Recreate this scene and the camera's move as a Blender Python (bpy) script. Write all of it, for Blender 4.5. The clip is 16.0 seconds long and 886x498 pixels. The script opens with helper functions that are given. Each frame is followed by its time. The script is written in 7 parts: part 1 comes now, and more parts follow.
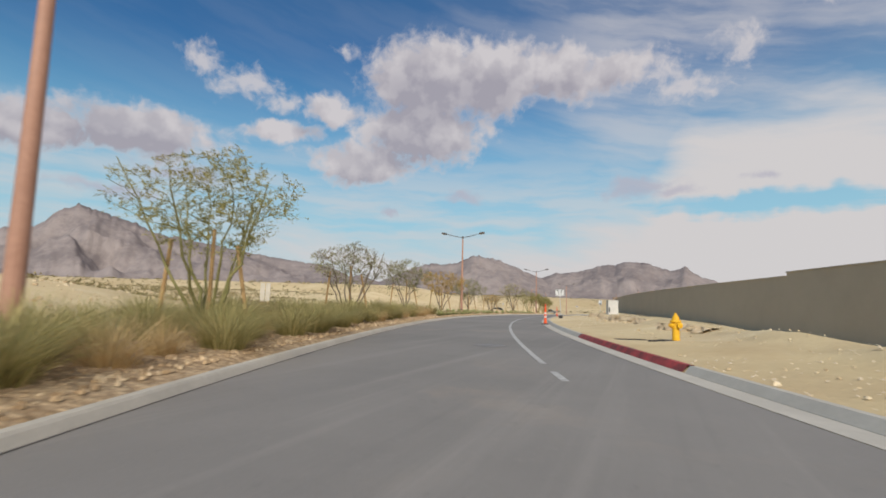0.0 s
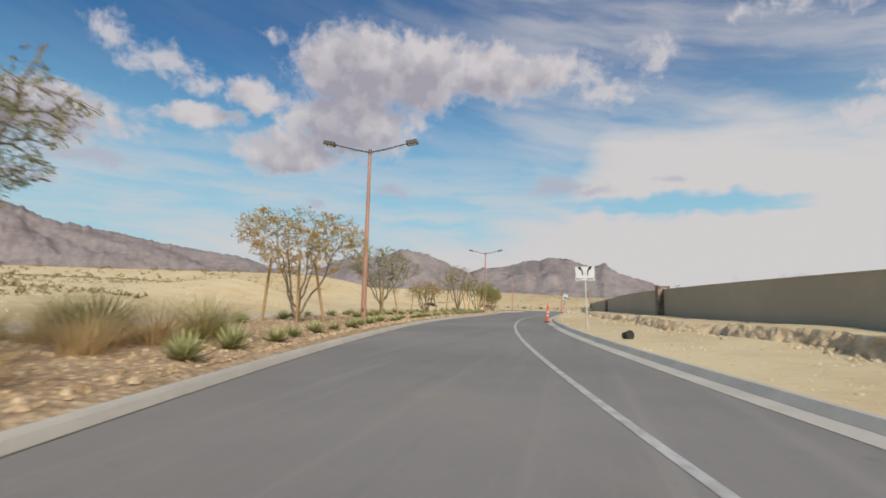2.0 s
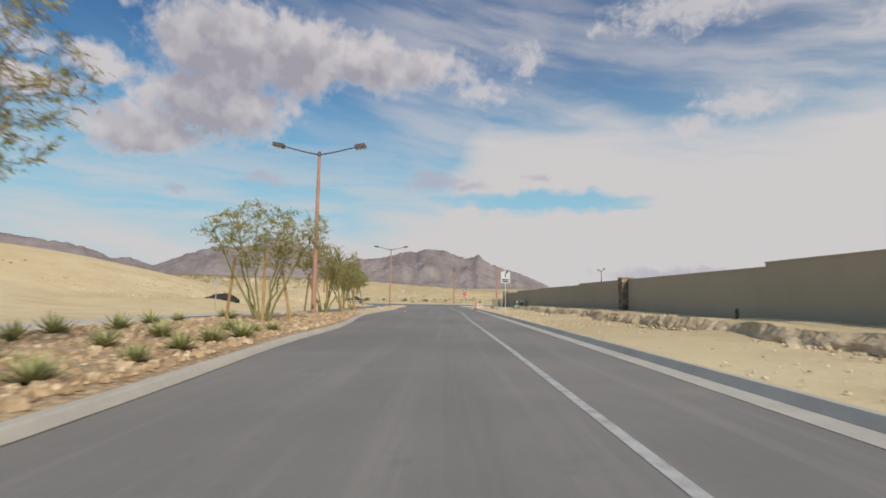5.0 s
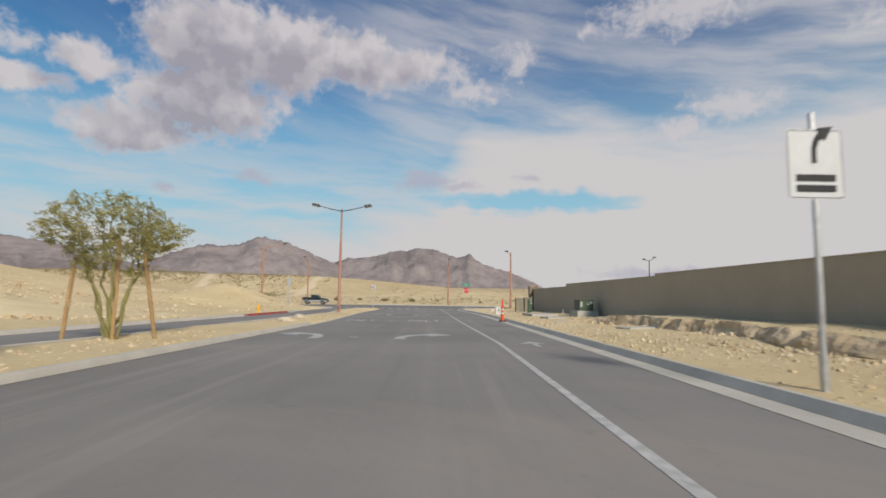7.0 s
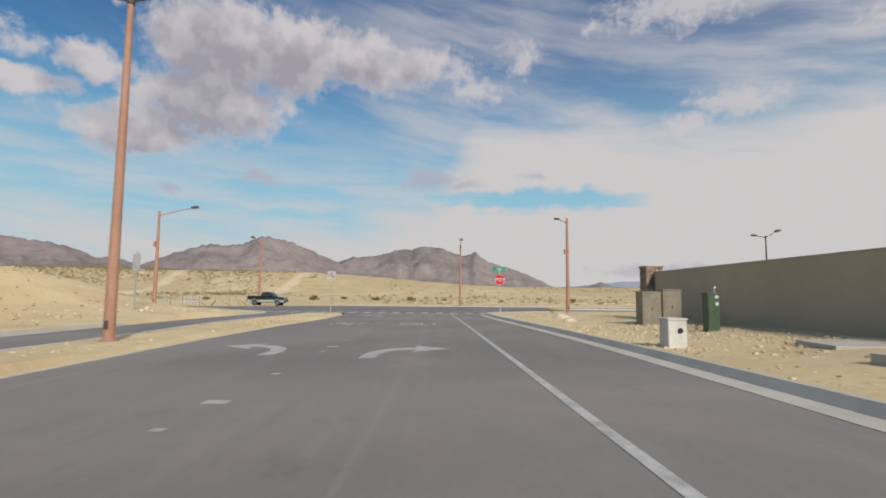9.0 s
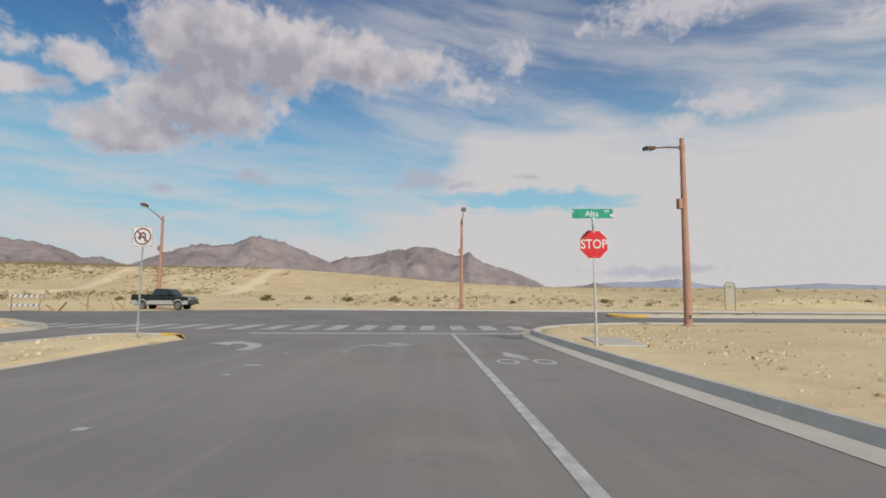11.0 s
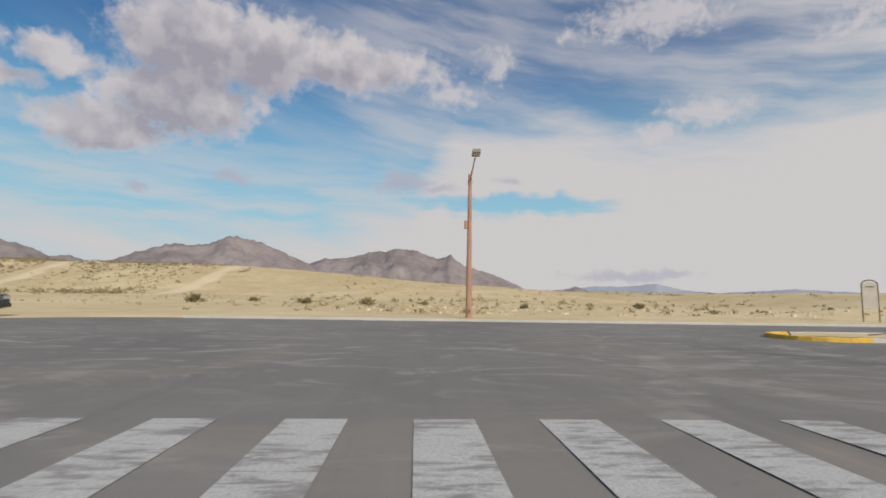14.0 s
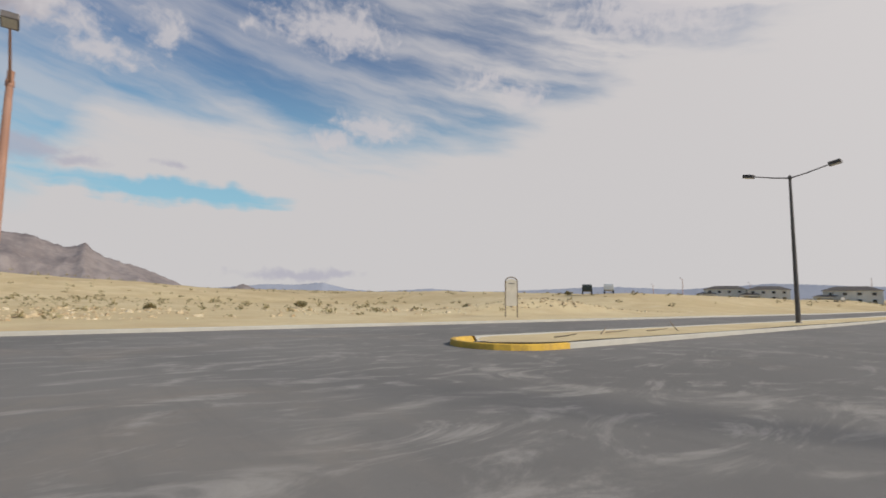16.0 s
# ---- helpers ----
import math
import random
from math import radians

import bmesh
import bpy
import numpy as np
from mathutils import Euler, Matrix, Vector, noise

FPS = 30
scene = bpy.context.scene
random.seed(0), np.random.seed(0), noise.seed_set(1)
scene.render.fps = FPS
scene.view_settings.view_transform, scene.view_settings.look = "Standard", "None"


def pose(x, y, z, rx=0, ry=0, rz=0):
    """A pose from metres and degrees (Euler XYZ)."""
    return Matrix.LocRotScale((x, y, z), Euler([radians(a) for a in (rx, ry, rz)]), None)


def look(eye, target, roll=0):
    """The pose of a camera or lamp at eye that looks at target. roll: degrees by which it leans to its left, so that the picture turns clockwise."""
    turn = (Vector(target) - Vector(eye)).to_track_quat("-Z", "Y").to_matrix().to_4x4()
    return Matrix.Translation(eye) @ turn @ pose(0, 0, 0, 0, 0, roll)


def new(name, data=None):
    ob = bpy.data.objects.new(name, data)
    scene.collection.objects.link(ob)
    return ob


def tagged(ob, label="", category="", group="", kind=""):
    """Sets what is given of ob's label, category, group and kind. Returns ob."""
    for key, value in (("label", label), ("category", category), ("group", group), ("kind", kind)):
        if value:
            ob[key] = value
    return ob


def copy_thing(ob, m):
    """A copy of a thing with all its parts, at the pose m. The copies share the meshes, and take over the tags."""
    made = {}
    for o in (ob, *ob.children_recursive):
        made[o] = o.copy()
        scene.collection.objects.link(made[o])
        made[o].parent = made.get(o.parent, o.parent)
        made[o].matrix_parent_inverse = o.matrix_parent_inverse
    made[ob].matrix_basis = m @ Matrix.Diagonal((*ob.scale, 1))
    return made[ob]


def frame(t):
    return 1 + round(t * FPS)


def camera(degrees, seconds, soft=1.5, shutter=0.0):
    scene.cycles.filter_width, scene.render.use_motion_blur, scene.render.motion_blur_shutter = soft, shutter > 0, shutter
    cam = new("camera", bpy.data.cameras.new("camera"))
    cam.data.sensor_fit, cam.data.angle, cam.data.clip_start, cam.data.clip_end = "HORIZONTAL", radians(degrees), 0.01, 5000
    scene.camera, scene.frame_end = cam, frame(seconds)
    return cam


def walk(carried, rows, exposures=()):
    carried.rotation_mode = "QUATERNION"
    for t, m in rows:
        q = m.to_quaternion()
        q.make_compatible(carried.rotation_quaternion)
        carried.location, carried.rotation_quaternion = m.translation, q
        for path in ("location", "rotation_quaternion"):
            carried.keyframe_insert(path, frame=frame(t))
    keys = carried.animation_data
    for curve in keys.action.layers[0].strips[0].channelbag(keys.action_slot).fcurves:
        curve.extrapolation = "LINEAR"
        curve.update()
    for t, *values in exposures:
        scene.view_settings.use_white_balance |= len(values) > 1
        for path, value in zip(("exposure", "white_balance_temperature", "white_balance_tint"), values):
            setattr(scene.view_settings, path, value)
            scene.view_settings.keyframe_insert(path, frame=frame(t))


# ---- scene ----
cam = camera(82.65, 16.0, soft=1.7, shutter=0.14)
PATH = [
    (0.0, pose(0.000, -0.000, 2.417, 96.409, -1.399, 6.380)),
    (0.5, pose(-0.802, 8.341, 2.469, 96.245, -1.486, 4.451)),
    (1.0, pose(-1.304, 16.871, 2.511, 96.162, -1.347, 2.421)),
    (1.5, pose(-1.439, 25.588, 2.566, 96.061, -1.379, 0.307)),
    (2.0, pose(-1.206, 34.305, 2.594, 95.961, -1.493, -1.827)),
    (2.5, pose(-0.695, 43.042, 2.579, 95.969, -1.377, -4.077)),
    (3.0, pose(0.213, 51.853, 2.592, 95.931, -1.033, -6.292)),
    (3.5, pose(1.435, 60.610, 2.536, 95.743, -1.275, -8.623)),
    (4.0, pose(3.094, 69.244, 2.549, 95.552, -1.309, -11.141)),
    (4.5, pose(5.144, 77.857, 2.496, 95.465, -1.070, -13.557)),
    (5.0, pose(7.456, 86.522, 2.420, 95.322, -0.886, -15.741)),
    (5.5, pose(9.856, 95.238, 2.354, 95.254, -0.813, -16.850)),
    (6.0, pose(12.324, 104.005, 2.296, 95.237, -0.825, -17.206)),
    (6.5, pose(14.810, 112.744, 2.237, 95.255, -0.864, -17.092)),
    (7.0, pose(17.265, 121.378, 2.169, 95.293, -0.873, -16.790)),
    (7.5, pose(19.641, 129.826, 2.083, 95.333, -0.794, -16.583)),
    (8.0, pose(21.909, 138.015, 1.971, 95.385, -0.601, -16.416)),
    (8.5, pose(24.132, 145.981, 1.881, 95.238, -0.504, -16.161)),
    (9.0, pose(26.195, 153.216, 1.800, 95.160, -0.477, -16.154)),
    (9.5, pose(28.159, 159.988, 1.723, 95.129, -0.505, -16.332)),
    (10.0, pose(30.010, 166.294, 1.654, 95.134, -0.540, -16.585)),
    (10.5, pose(31.730, 172.134, 1.594, 95.168, -0.532, -16.804)),
    (11.0, pose(33.303, 177.507, 1.546, 95.221, -0.429, -16.879)),
    (11.5, pose(34.653, 182.147, 1.517, 95.306, -0.199, -16.769)),
    (12.0, pose(35.577, 186.310, 1.435, 95.322, -0.421, -13.056)),
    (12.5, pose(36.213, 189.985, 1.407, 95.220, -0.776, -10.456)),
    (13.0, pose(36.766, 192.685, 1.468, 95.301, -0.900, -9.475)),
    (13.5, pose(37.329, 194.874, 1.353, 95.371, -0.742, -12.938)),
    (14.0, pose(38.112, 196.770, 1.343, 95.586, -0.899, -19.101)),
    (14.5, pose(39.258, 198.666, 1.318, 95.538, -0.602, -26.988)),
    (15.0, pose(40.689, 200.405, 1.305, 95.642, -0.255, -35.430)),
    (15.5, pose(42.433, 202.077, 1.302, 95.741, -0.338, -44.634)),
    (16.0, pose(44.741, 203.717, 1.293, 95.860, -0.676, -55.381)),
]
walk(cam, PATH, ((0.0, 0.0), (5.0, -0.05), (11.0, -0.08), (14.0, -0.08), (16.0, -0.1)))

# ---- light and sky ----
SUN_AZ, SUN_EL = 174.0, 34.0          # degrees clockwise from +y, degrees above the horizon
sun_data = bpy.data.lights.new("sun", "SUN")
sun_data.energy, sun_data.angle, sun_data.color = 3.7, radians(9.0), (1.0, 0.935, 0.82)
sun = new("sun", sun_data)
sun.matrix_world = look((0, 0, 60), (-30 * math.sin(radians(SUN_AZ)), -30 * math.cos(radians(SUN_AZ)), 60 - 30 * math.tan(radians(SUN_EL))))
scene.view_settings.exposure = 0.0


class Graph:
    """Short way to write node trees."""

    def __init__(self, tree):
        self.tree = tree

    def node(self, kind, **values):
        n = self.tree.nodes.new(kind)
        for key, value in values.items():
            if key.startswith("set_"):
                continue
            sock = n.inputs[int(key[1:])] if key[0] == "i" and key[1:].isdigit() else n.inputs[key]
            if isinstance(value, bpy.types.NodeSocket):
                self.tree.links.new(value, sock)
            else:
                sock.default_value = value
        return n

    def math(self, op, a, b=0.0, c=0.0, clamp=False):
        n = self.tree.nodes.new("ShaderNodeMath")
        n.operation, n.use_clamp = op, clamp
        for sock, value in zip(n.inputs, (a, b, c)):
            if isinstance(value, bpy.types.NodeSocket):
                self.tree.links.new(value, sock)
            else:
                sock.default_value = value
        return n.outputs[0]

    def vec(self, op, a, b=(0, 0, 0)):
        n = self.tree.nodes.new("ShaderNodeVectorMath")
        n.operation = op
        for sock, value in zip(n.inputs, (a, b)):
            if isinstance(value, bpy.types.NodeSocket):
                self.tree.links.new(value, sock)
            else:
                sock.default_value = value
        return n.outputs["Value"] if op in ("LENGTH", "DOT_PRODUCT", "DISTANCE") else n.outputs[0]

    def mix(self, fac, a, b, blend="MIX"):
        n = self.tree.nodes.new("ShaderNodeMix")
        n.data_type, n.blend_type = "RGBA", blend
        for sock, value in ((n.inputs[0], fac), (n.inputs[6], a), (n.inputs[7], b)):
            if isinstance(value, bpy.types.NodeSocket):
                self.tree.links.new(value, sock)
            else:
                sock.default_value = (*value, 1.0) if isinstance(value, tuple) and len(value) == 3 else value
        return n.outputs[2]

    def noise(self, vector, scale, detail=4.0, rough=0.55, distort=0.0, out="Fac"):
        n = self.node("ShaderNodeTexNoise", Vector=vector, Scale=scale, Detail=detail, Roughness=rough, Distortion=distort)
        return n.outputs[out]

    def ramp(self, fac, lo, hi, a=0.0, b=1.0, smooth=True):
        n = self.tree.nodes.new("ShaderNodeMapRange")
        n.interpolation_type = "SMOOTHSTEP" if smooth else "LINEAR"
        for sock, value in zip(n.inputs[:5], (fac, lo, hi, a, b)):
            if isinstance(value, bpy.types.NodeSocket):
                self.tree.links.new(value, sock)
            else:
                sock.default_value = value
        return n.outputs[0]

    def xyz(self, x, y, z):
        return self.node("ShaderNodeCombineXYZ", X=x, Y=y, Z=z).outputs[0]


def build_world():
    world = bpy.data.worlds.new("desert_sky")
    scene.world = world
    world.use_nodes = True
    world.node_tree.nodes.clear()
    g = Graph(world.node_tree)
    sky = g.tree.nodes.new("ShaderNodeTexSky")
    sky.sky_type, sky.sun_disc = "NISHITA", False
    sky.sun_elevation, sky.sun_rotation = radians(SUN_EL), radians(SUN_AZ)
    sky.altitude, sky.air_density, sky.dust_density, sky.ozone_density = 900, 1.0, 0.6, 2.2
    way = g.node("ShaderNodeTexCoord").outputs["Generated"]
    sep = g.node("ShaderNodeSeparateXYZ", Vector=way)
    x, y, z = sep.outputs
    deg = 180 / math.pi
    az = g.math("MULTIPLY", g.math("ARCTAN2", x, y), deg)
    el = g.math("MULTIPLY", g.math("ARCSINE", z), deg)
    polar = g.xyz(az, el, 0.0)
    warp = g.noise(polar, 0.26, 4, 0.5, 0.0, "Color")
    shift = g.vec("MULTIPLY", g.vec("SUBTRACT", warp, (0.5, 0.5, 0.5)), (5.0, 3.4, 0.0))
    here = g.vec("ADD", polar, shift)
    billow = g.noise(polar, 0.34, 3, 0.5)
    curl = g.noise(g.vec("ADD", polar, g.vec("MULTIPLY", shift, (0.6, 0.6, 0))), 0.95, 5, 0.55)

    def field(where, spots):
        """Highest of some soft heaps: azimuth, elevation, half width, half height, fullness."""
        best = None
        for a, e, w, h, full in spots:
            off = g.vec("MULTIPLY", g.vec("SUBTRACT", where, (a, e, 0)), (1 / w, 1 / h, 0))
            d = g.math("SUBTRACT", full, g.vec("LENGTH", off))
            best = d if best is None else g.math("MAXIMUM", best, d)
        return best

    def along(value, low, high, stops):
        """A value that changes bit by bit along another one: rows of place and level (levels from 0 to 1)."""
        n = g.tree.nodes.new("ShaderNodeValToRGB")
        n.color_ramp.interpolation = "EASE"
        bits = n.color_ramp.elements
        while len(bits) < len(stops):
            bits.new(0.5)
        for bit, (at, level) in zip(bits, stops):
            bit.position, bit.color = (at - low) / (high - low), (level, level, level, 1.0)
        g.tree.links.new(g.ramp(value, low, high, 0.0, 1.0, False), n.inputs[0])
        return g.node("ShaderNodeSeparateColor", Color=n.outputs[0]).outputs[0]

    # heaped clouds
    main = [(-9.0, 24.6, 7.0, 4.7, 1.22), (-1.5, 25.0, 7.0, 4.0, 1.2), (6.5, 25.3, 5.5, 3.0, 1.15), (12.3, 25.0, 4.5, 2.1, 1.1), (-9.5, 19.4, 8.0, 3.8, 1.15), (-16.0, 15.8, 6.5, 2.4, 1.1),
            (-20.0, 20.8, 4.2, 2.0, 1.0), (-38.5, 16.2, 8.5, 2.7, 1.1), (-47.5, 14.8, 8.0, 2.4, 1.0), (-25.5, 18.0, 5.0, 1.3, 1.0)]
    thin = [(-33.0, 24.2, 3.0, 2.0, 0.85), (-29.2, 22.4, 4.0, 2.3, 0.95), (-25.4, 21.0, 3.4, 1.6, 0.85), (17.5, 24.4, 4.0, 2.6, 0.85), (20.3, 22.4, 4.4, 1.7, 0.95), (25.4, 25.6, 3.8, 3.0, 0.80), (33.0, 28.0, 4, 1.2, 0.6), (42.0, 28.6, 9.0, 3.0, 1.0), (46.5, 18.9, 5.4, 1.6, 1.05), (42.8, 17.3, 4.6, 1.1, 1.0),
            (60.0, 24.4, 5.0, 2.0, 0.85), (64.5, 22.6, 4.4, 1.8, 0.85), (-18.5, 27.0, 3.0, 1.2, 0.6), (80, 30, 14, 5, 1.0), (-80, 20, 14, 5, 1.0), (-115, 32, 18, 7, 1.0), (150, 25, 20, 6, 1.0), (110, 38, 20, 7, 1.0), (-160, 18, 16, 5, 1.0), (0, 55, 25, 8, 0.9)]
    heaped = field(here, main)
    ragged = g.math("ADD", g.math("MULTIPLY", g.math("SUBTRACT", billow, 0.5), 0.85), g.math("MULTIPLY", g.math("SUBTRACT", curl, 0.5), 0.75))
    body = g.math("ADD", heaped, ragged)
    wisp = g.math("ADD", field(here, thin), g.math("ADD", g.math("MULTIPLY", ragged, 0.8), g.math("MULTIPLY", g.math("SUBTRACT", curl, 0.5), 0.9)))
    cumulus = g.math("MAXIMUM", g.ramp(body, -0.06, 0.50), g.ramp(wisp, -0.05, 0.85, 0.0, 0.84))
    # thin grey cloudlets low in the blue
    low = field(here, ((14.6, 12.9, 5.0, 1.3, 1.0), (18.0, 12.2, 4.0, 0.9, 0.8), (-4.2, 12.6, 2.8, 1.2, 0.8), (-13, 10.3, 1.4, 0.4, 0.9), (-34.5, 12.6, 6.0, 1.2, 0.9), (26, 13.0, 3, 0.9, 0.7), (-41, 10.4, 8, 1.2, 0.8), (39.5, 2.6, 9, 0.8, 1.0)))
    grey = g.math("MULTIPLY", g.ramp(g.math("ADD", low, g.math("MULTIPLY", g.math("SUBTRACT", curl, 0.5), 0.9)), 0.0, 0.75), 0.72)
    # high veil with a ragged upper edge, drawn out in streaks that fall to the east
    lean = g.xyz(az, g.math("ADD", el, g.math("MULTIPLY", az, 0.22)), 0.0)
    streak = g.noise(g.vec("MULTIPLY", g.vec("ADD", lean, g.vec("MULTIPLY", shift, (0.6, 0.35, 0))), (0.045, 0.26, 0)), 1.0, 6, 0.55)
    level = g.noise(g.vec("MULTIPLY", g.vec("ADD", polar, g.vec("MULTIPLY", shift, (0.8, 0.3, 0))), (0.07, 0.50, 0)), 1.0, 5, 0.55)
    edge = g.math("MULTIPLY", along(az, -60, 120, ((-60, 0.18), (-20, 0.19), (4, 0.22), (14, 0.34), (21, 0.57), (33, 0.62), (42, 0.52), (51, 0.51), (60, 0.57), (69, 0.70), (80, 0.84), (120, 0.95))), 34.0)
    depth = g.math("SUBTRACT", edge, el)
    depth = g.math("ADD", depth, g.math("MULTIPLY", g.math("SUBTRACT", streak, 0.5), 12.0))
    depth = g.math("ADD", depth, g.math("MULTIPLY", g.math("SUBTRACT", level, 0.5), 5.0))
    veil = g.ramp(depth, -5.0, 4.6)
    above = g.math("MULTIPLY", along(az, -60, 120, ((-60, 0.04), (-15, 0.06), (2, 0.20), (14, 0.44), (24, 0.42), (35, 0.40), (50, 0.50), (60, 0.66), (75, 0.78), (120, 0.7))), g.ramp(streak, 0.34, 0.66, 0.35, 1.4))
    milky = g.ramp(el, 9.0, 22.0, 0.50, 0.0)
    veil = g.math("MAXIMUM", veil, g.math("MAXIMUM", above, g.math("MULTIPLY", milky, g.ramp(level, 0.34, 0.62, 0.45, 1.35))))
    # clear blue-green gap low in the veil
    gap = g.math("SUBTRACT", 1.0, g.vec("LENGTH", g.vec("MULTIPLY", g.vec("SUBTRACT", here, (26.5, 10.7, 0)), (1 / 13.5, 1 / 1.5, 0))))
    gap = g.math("ADD", gap, g.math("MULTIPLY", g.math("SUBTRACT", level, 0.5), 1.6))
    veil = g.math("MULTIPLY", veil, g.math("SUBTRACT", 1.0, g.math("MULTIPLY", g.ramp(gap, 0.0, 0.6), 0.82)), 0.0, True)
    # the sun stands behind the watcher: undersides of the heaps are lilac grey
    over = field(g.vec("ADD", here, (0.8, 2.2, 0.0)), main)
    shade = g.math("ADD", g.ramp(over, 0.05, 0.90, 0.08, 0.84), g.ramp(billow, 0.38, 0.64, 0.36, -0.16))
    shade = g.math("ADD", shade, g.ramp(az, -44.0, -30.0, 0.35, 0.0))
    white, dim = (0.625, 0.592, 0.608), (0.370, 0.350, 0.400)
    puff = g.mix(g.math("MULTIPLY", shade, g.ramp(body, 0.0, 0.5), 0.0, True), white, dim)
    air = g.mix(1.0, sky.outputs[0], (0.35, 0.93, 1.25), "MULTIPLY")
    air = g.mix(1.0, air, (SKY_GAIN, SKY_GAIN, SKY_GAIN), "MULTIPLY")
    haze = g.mix(g.ramp(el, 4.0, 28.0, 0.88, 0.0), air, (0.275, 0.60, 0.71))
    c = g.mix(g.math("MULTIPLY", veil, 0.98), haze, (0.640, 0.612, 0.612))
    c = g.mix(grey, c, (0.45, 0.44, 0.52))
    c = g.mix(g.math("MULTIPLY", cumulus, 0.96), c, puff)
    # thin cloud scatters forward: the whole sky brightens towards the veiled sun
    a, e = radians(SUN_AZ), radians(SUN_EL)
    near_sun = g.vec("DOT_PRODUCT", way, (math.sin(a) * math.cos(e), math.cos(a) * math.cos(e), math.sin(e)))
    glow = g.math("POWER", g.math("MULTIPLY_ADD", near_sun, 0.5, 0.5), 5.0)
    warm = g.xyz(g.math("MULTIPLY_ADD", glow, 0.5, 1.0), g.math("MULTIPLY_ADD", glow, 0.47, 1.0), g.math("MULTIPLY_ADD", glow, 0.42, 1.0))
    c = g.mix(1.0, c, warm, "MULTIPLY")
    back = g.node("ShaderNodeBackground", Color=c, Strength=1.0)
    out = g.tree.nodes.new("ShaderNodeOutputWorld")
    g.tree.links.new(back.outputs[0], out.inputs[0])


SKY_GAIN = 0.080
build_world()


# ---- materials ----
def material(name, rough=0.9, metal=0.0, spec=0.3):
    m = bpy.data.materials.new(name)
    m.use_nodes = True
    g = Graph(m.node_tree)
    b = m.node_tree.nodes["Principled BSDF"]
    b.inputs["Roughness"].default_value, b.inputs["Metallic"].default_value = rough, metal
    b.inputs["Specular IOR Level"].default_value = spec
    return m, g, b


def bump(g, b, height, strength, distance):
    n = g.node("ShaderNodeBump", Height=height, Strength=strength, Distance=distance)
    g.tree.links.new(n.outputs[0], b.inputs["Normal"])


def place(g):
    return g.node("ShaderNodeNewGeometry").outputs["Position"]


def mottled(name, dark, light, scale, rough=0.9, metal=0.0, fine=8.0, relief=0.2, depth=0.01, spec=0.3, local=False, vary=0.0):
    """A surface whose colour wanders between two tones at two sizes."""
    m, g, b = material(name, rough, metal, spec)
    p = g.node("ShaderNodeTexCoord").outputs["Object"] if local else place(g)
    big, small = g.noise(p, scale, 4, 0.6), g.noise(p, scale * fine, 4, 0.65)
    f = g.ramp(g.math("ADD", g.math("MULTIPLY", big, 0.6), g.math("MULTIPLY", small, 0.4)), 0.34, 0.66)
    c = g.mix(f, dark, light)
    if vary:
        r = g.node("ShaderNodeObjectInfo").outputs["Random"]
        k = g.ramp(r, 0, 1, 1 - vary, 1 + vary, False)
        c = g.mix(1.0, c, g.xyz(k, k, k), "MULTIPLY")
    g.tree.links.new(c, b.inputs["Base Color"])
    g.tree.links.new(g.ramp(small, 0.3, 0.7, max(rough - 0.12, 0.05), min(rough + 0.08, 1), False), b.inputs["Roughness"])
    if relief:
        bump(g, b, small, relief, depth)
    return m


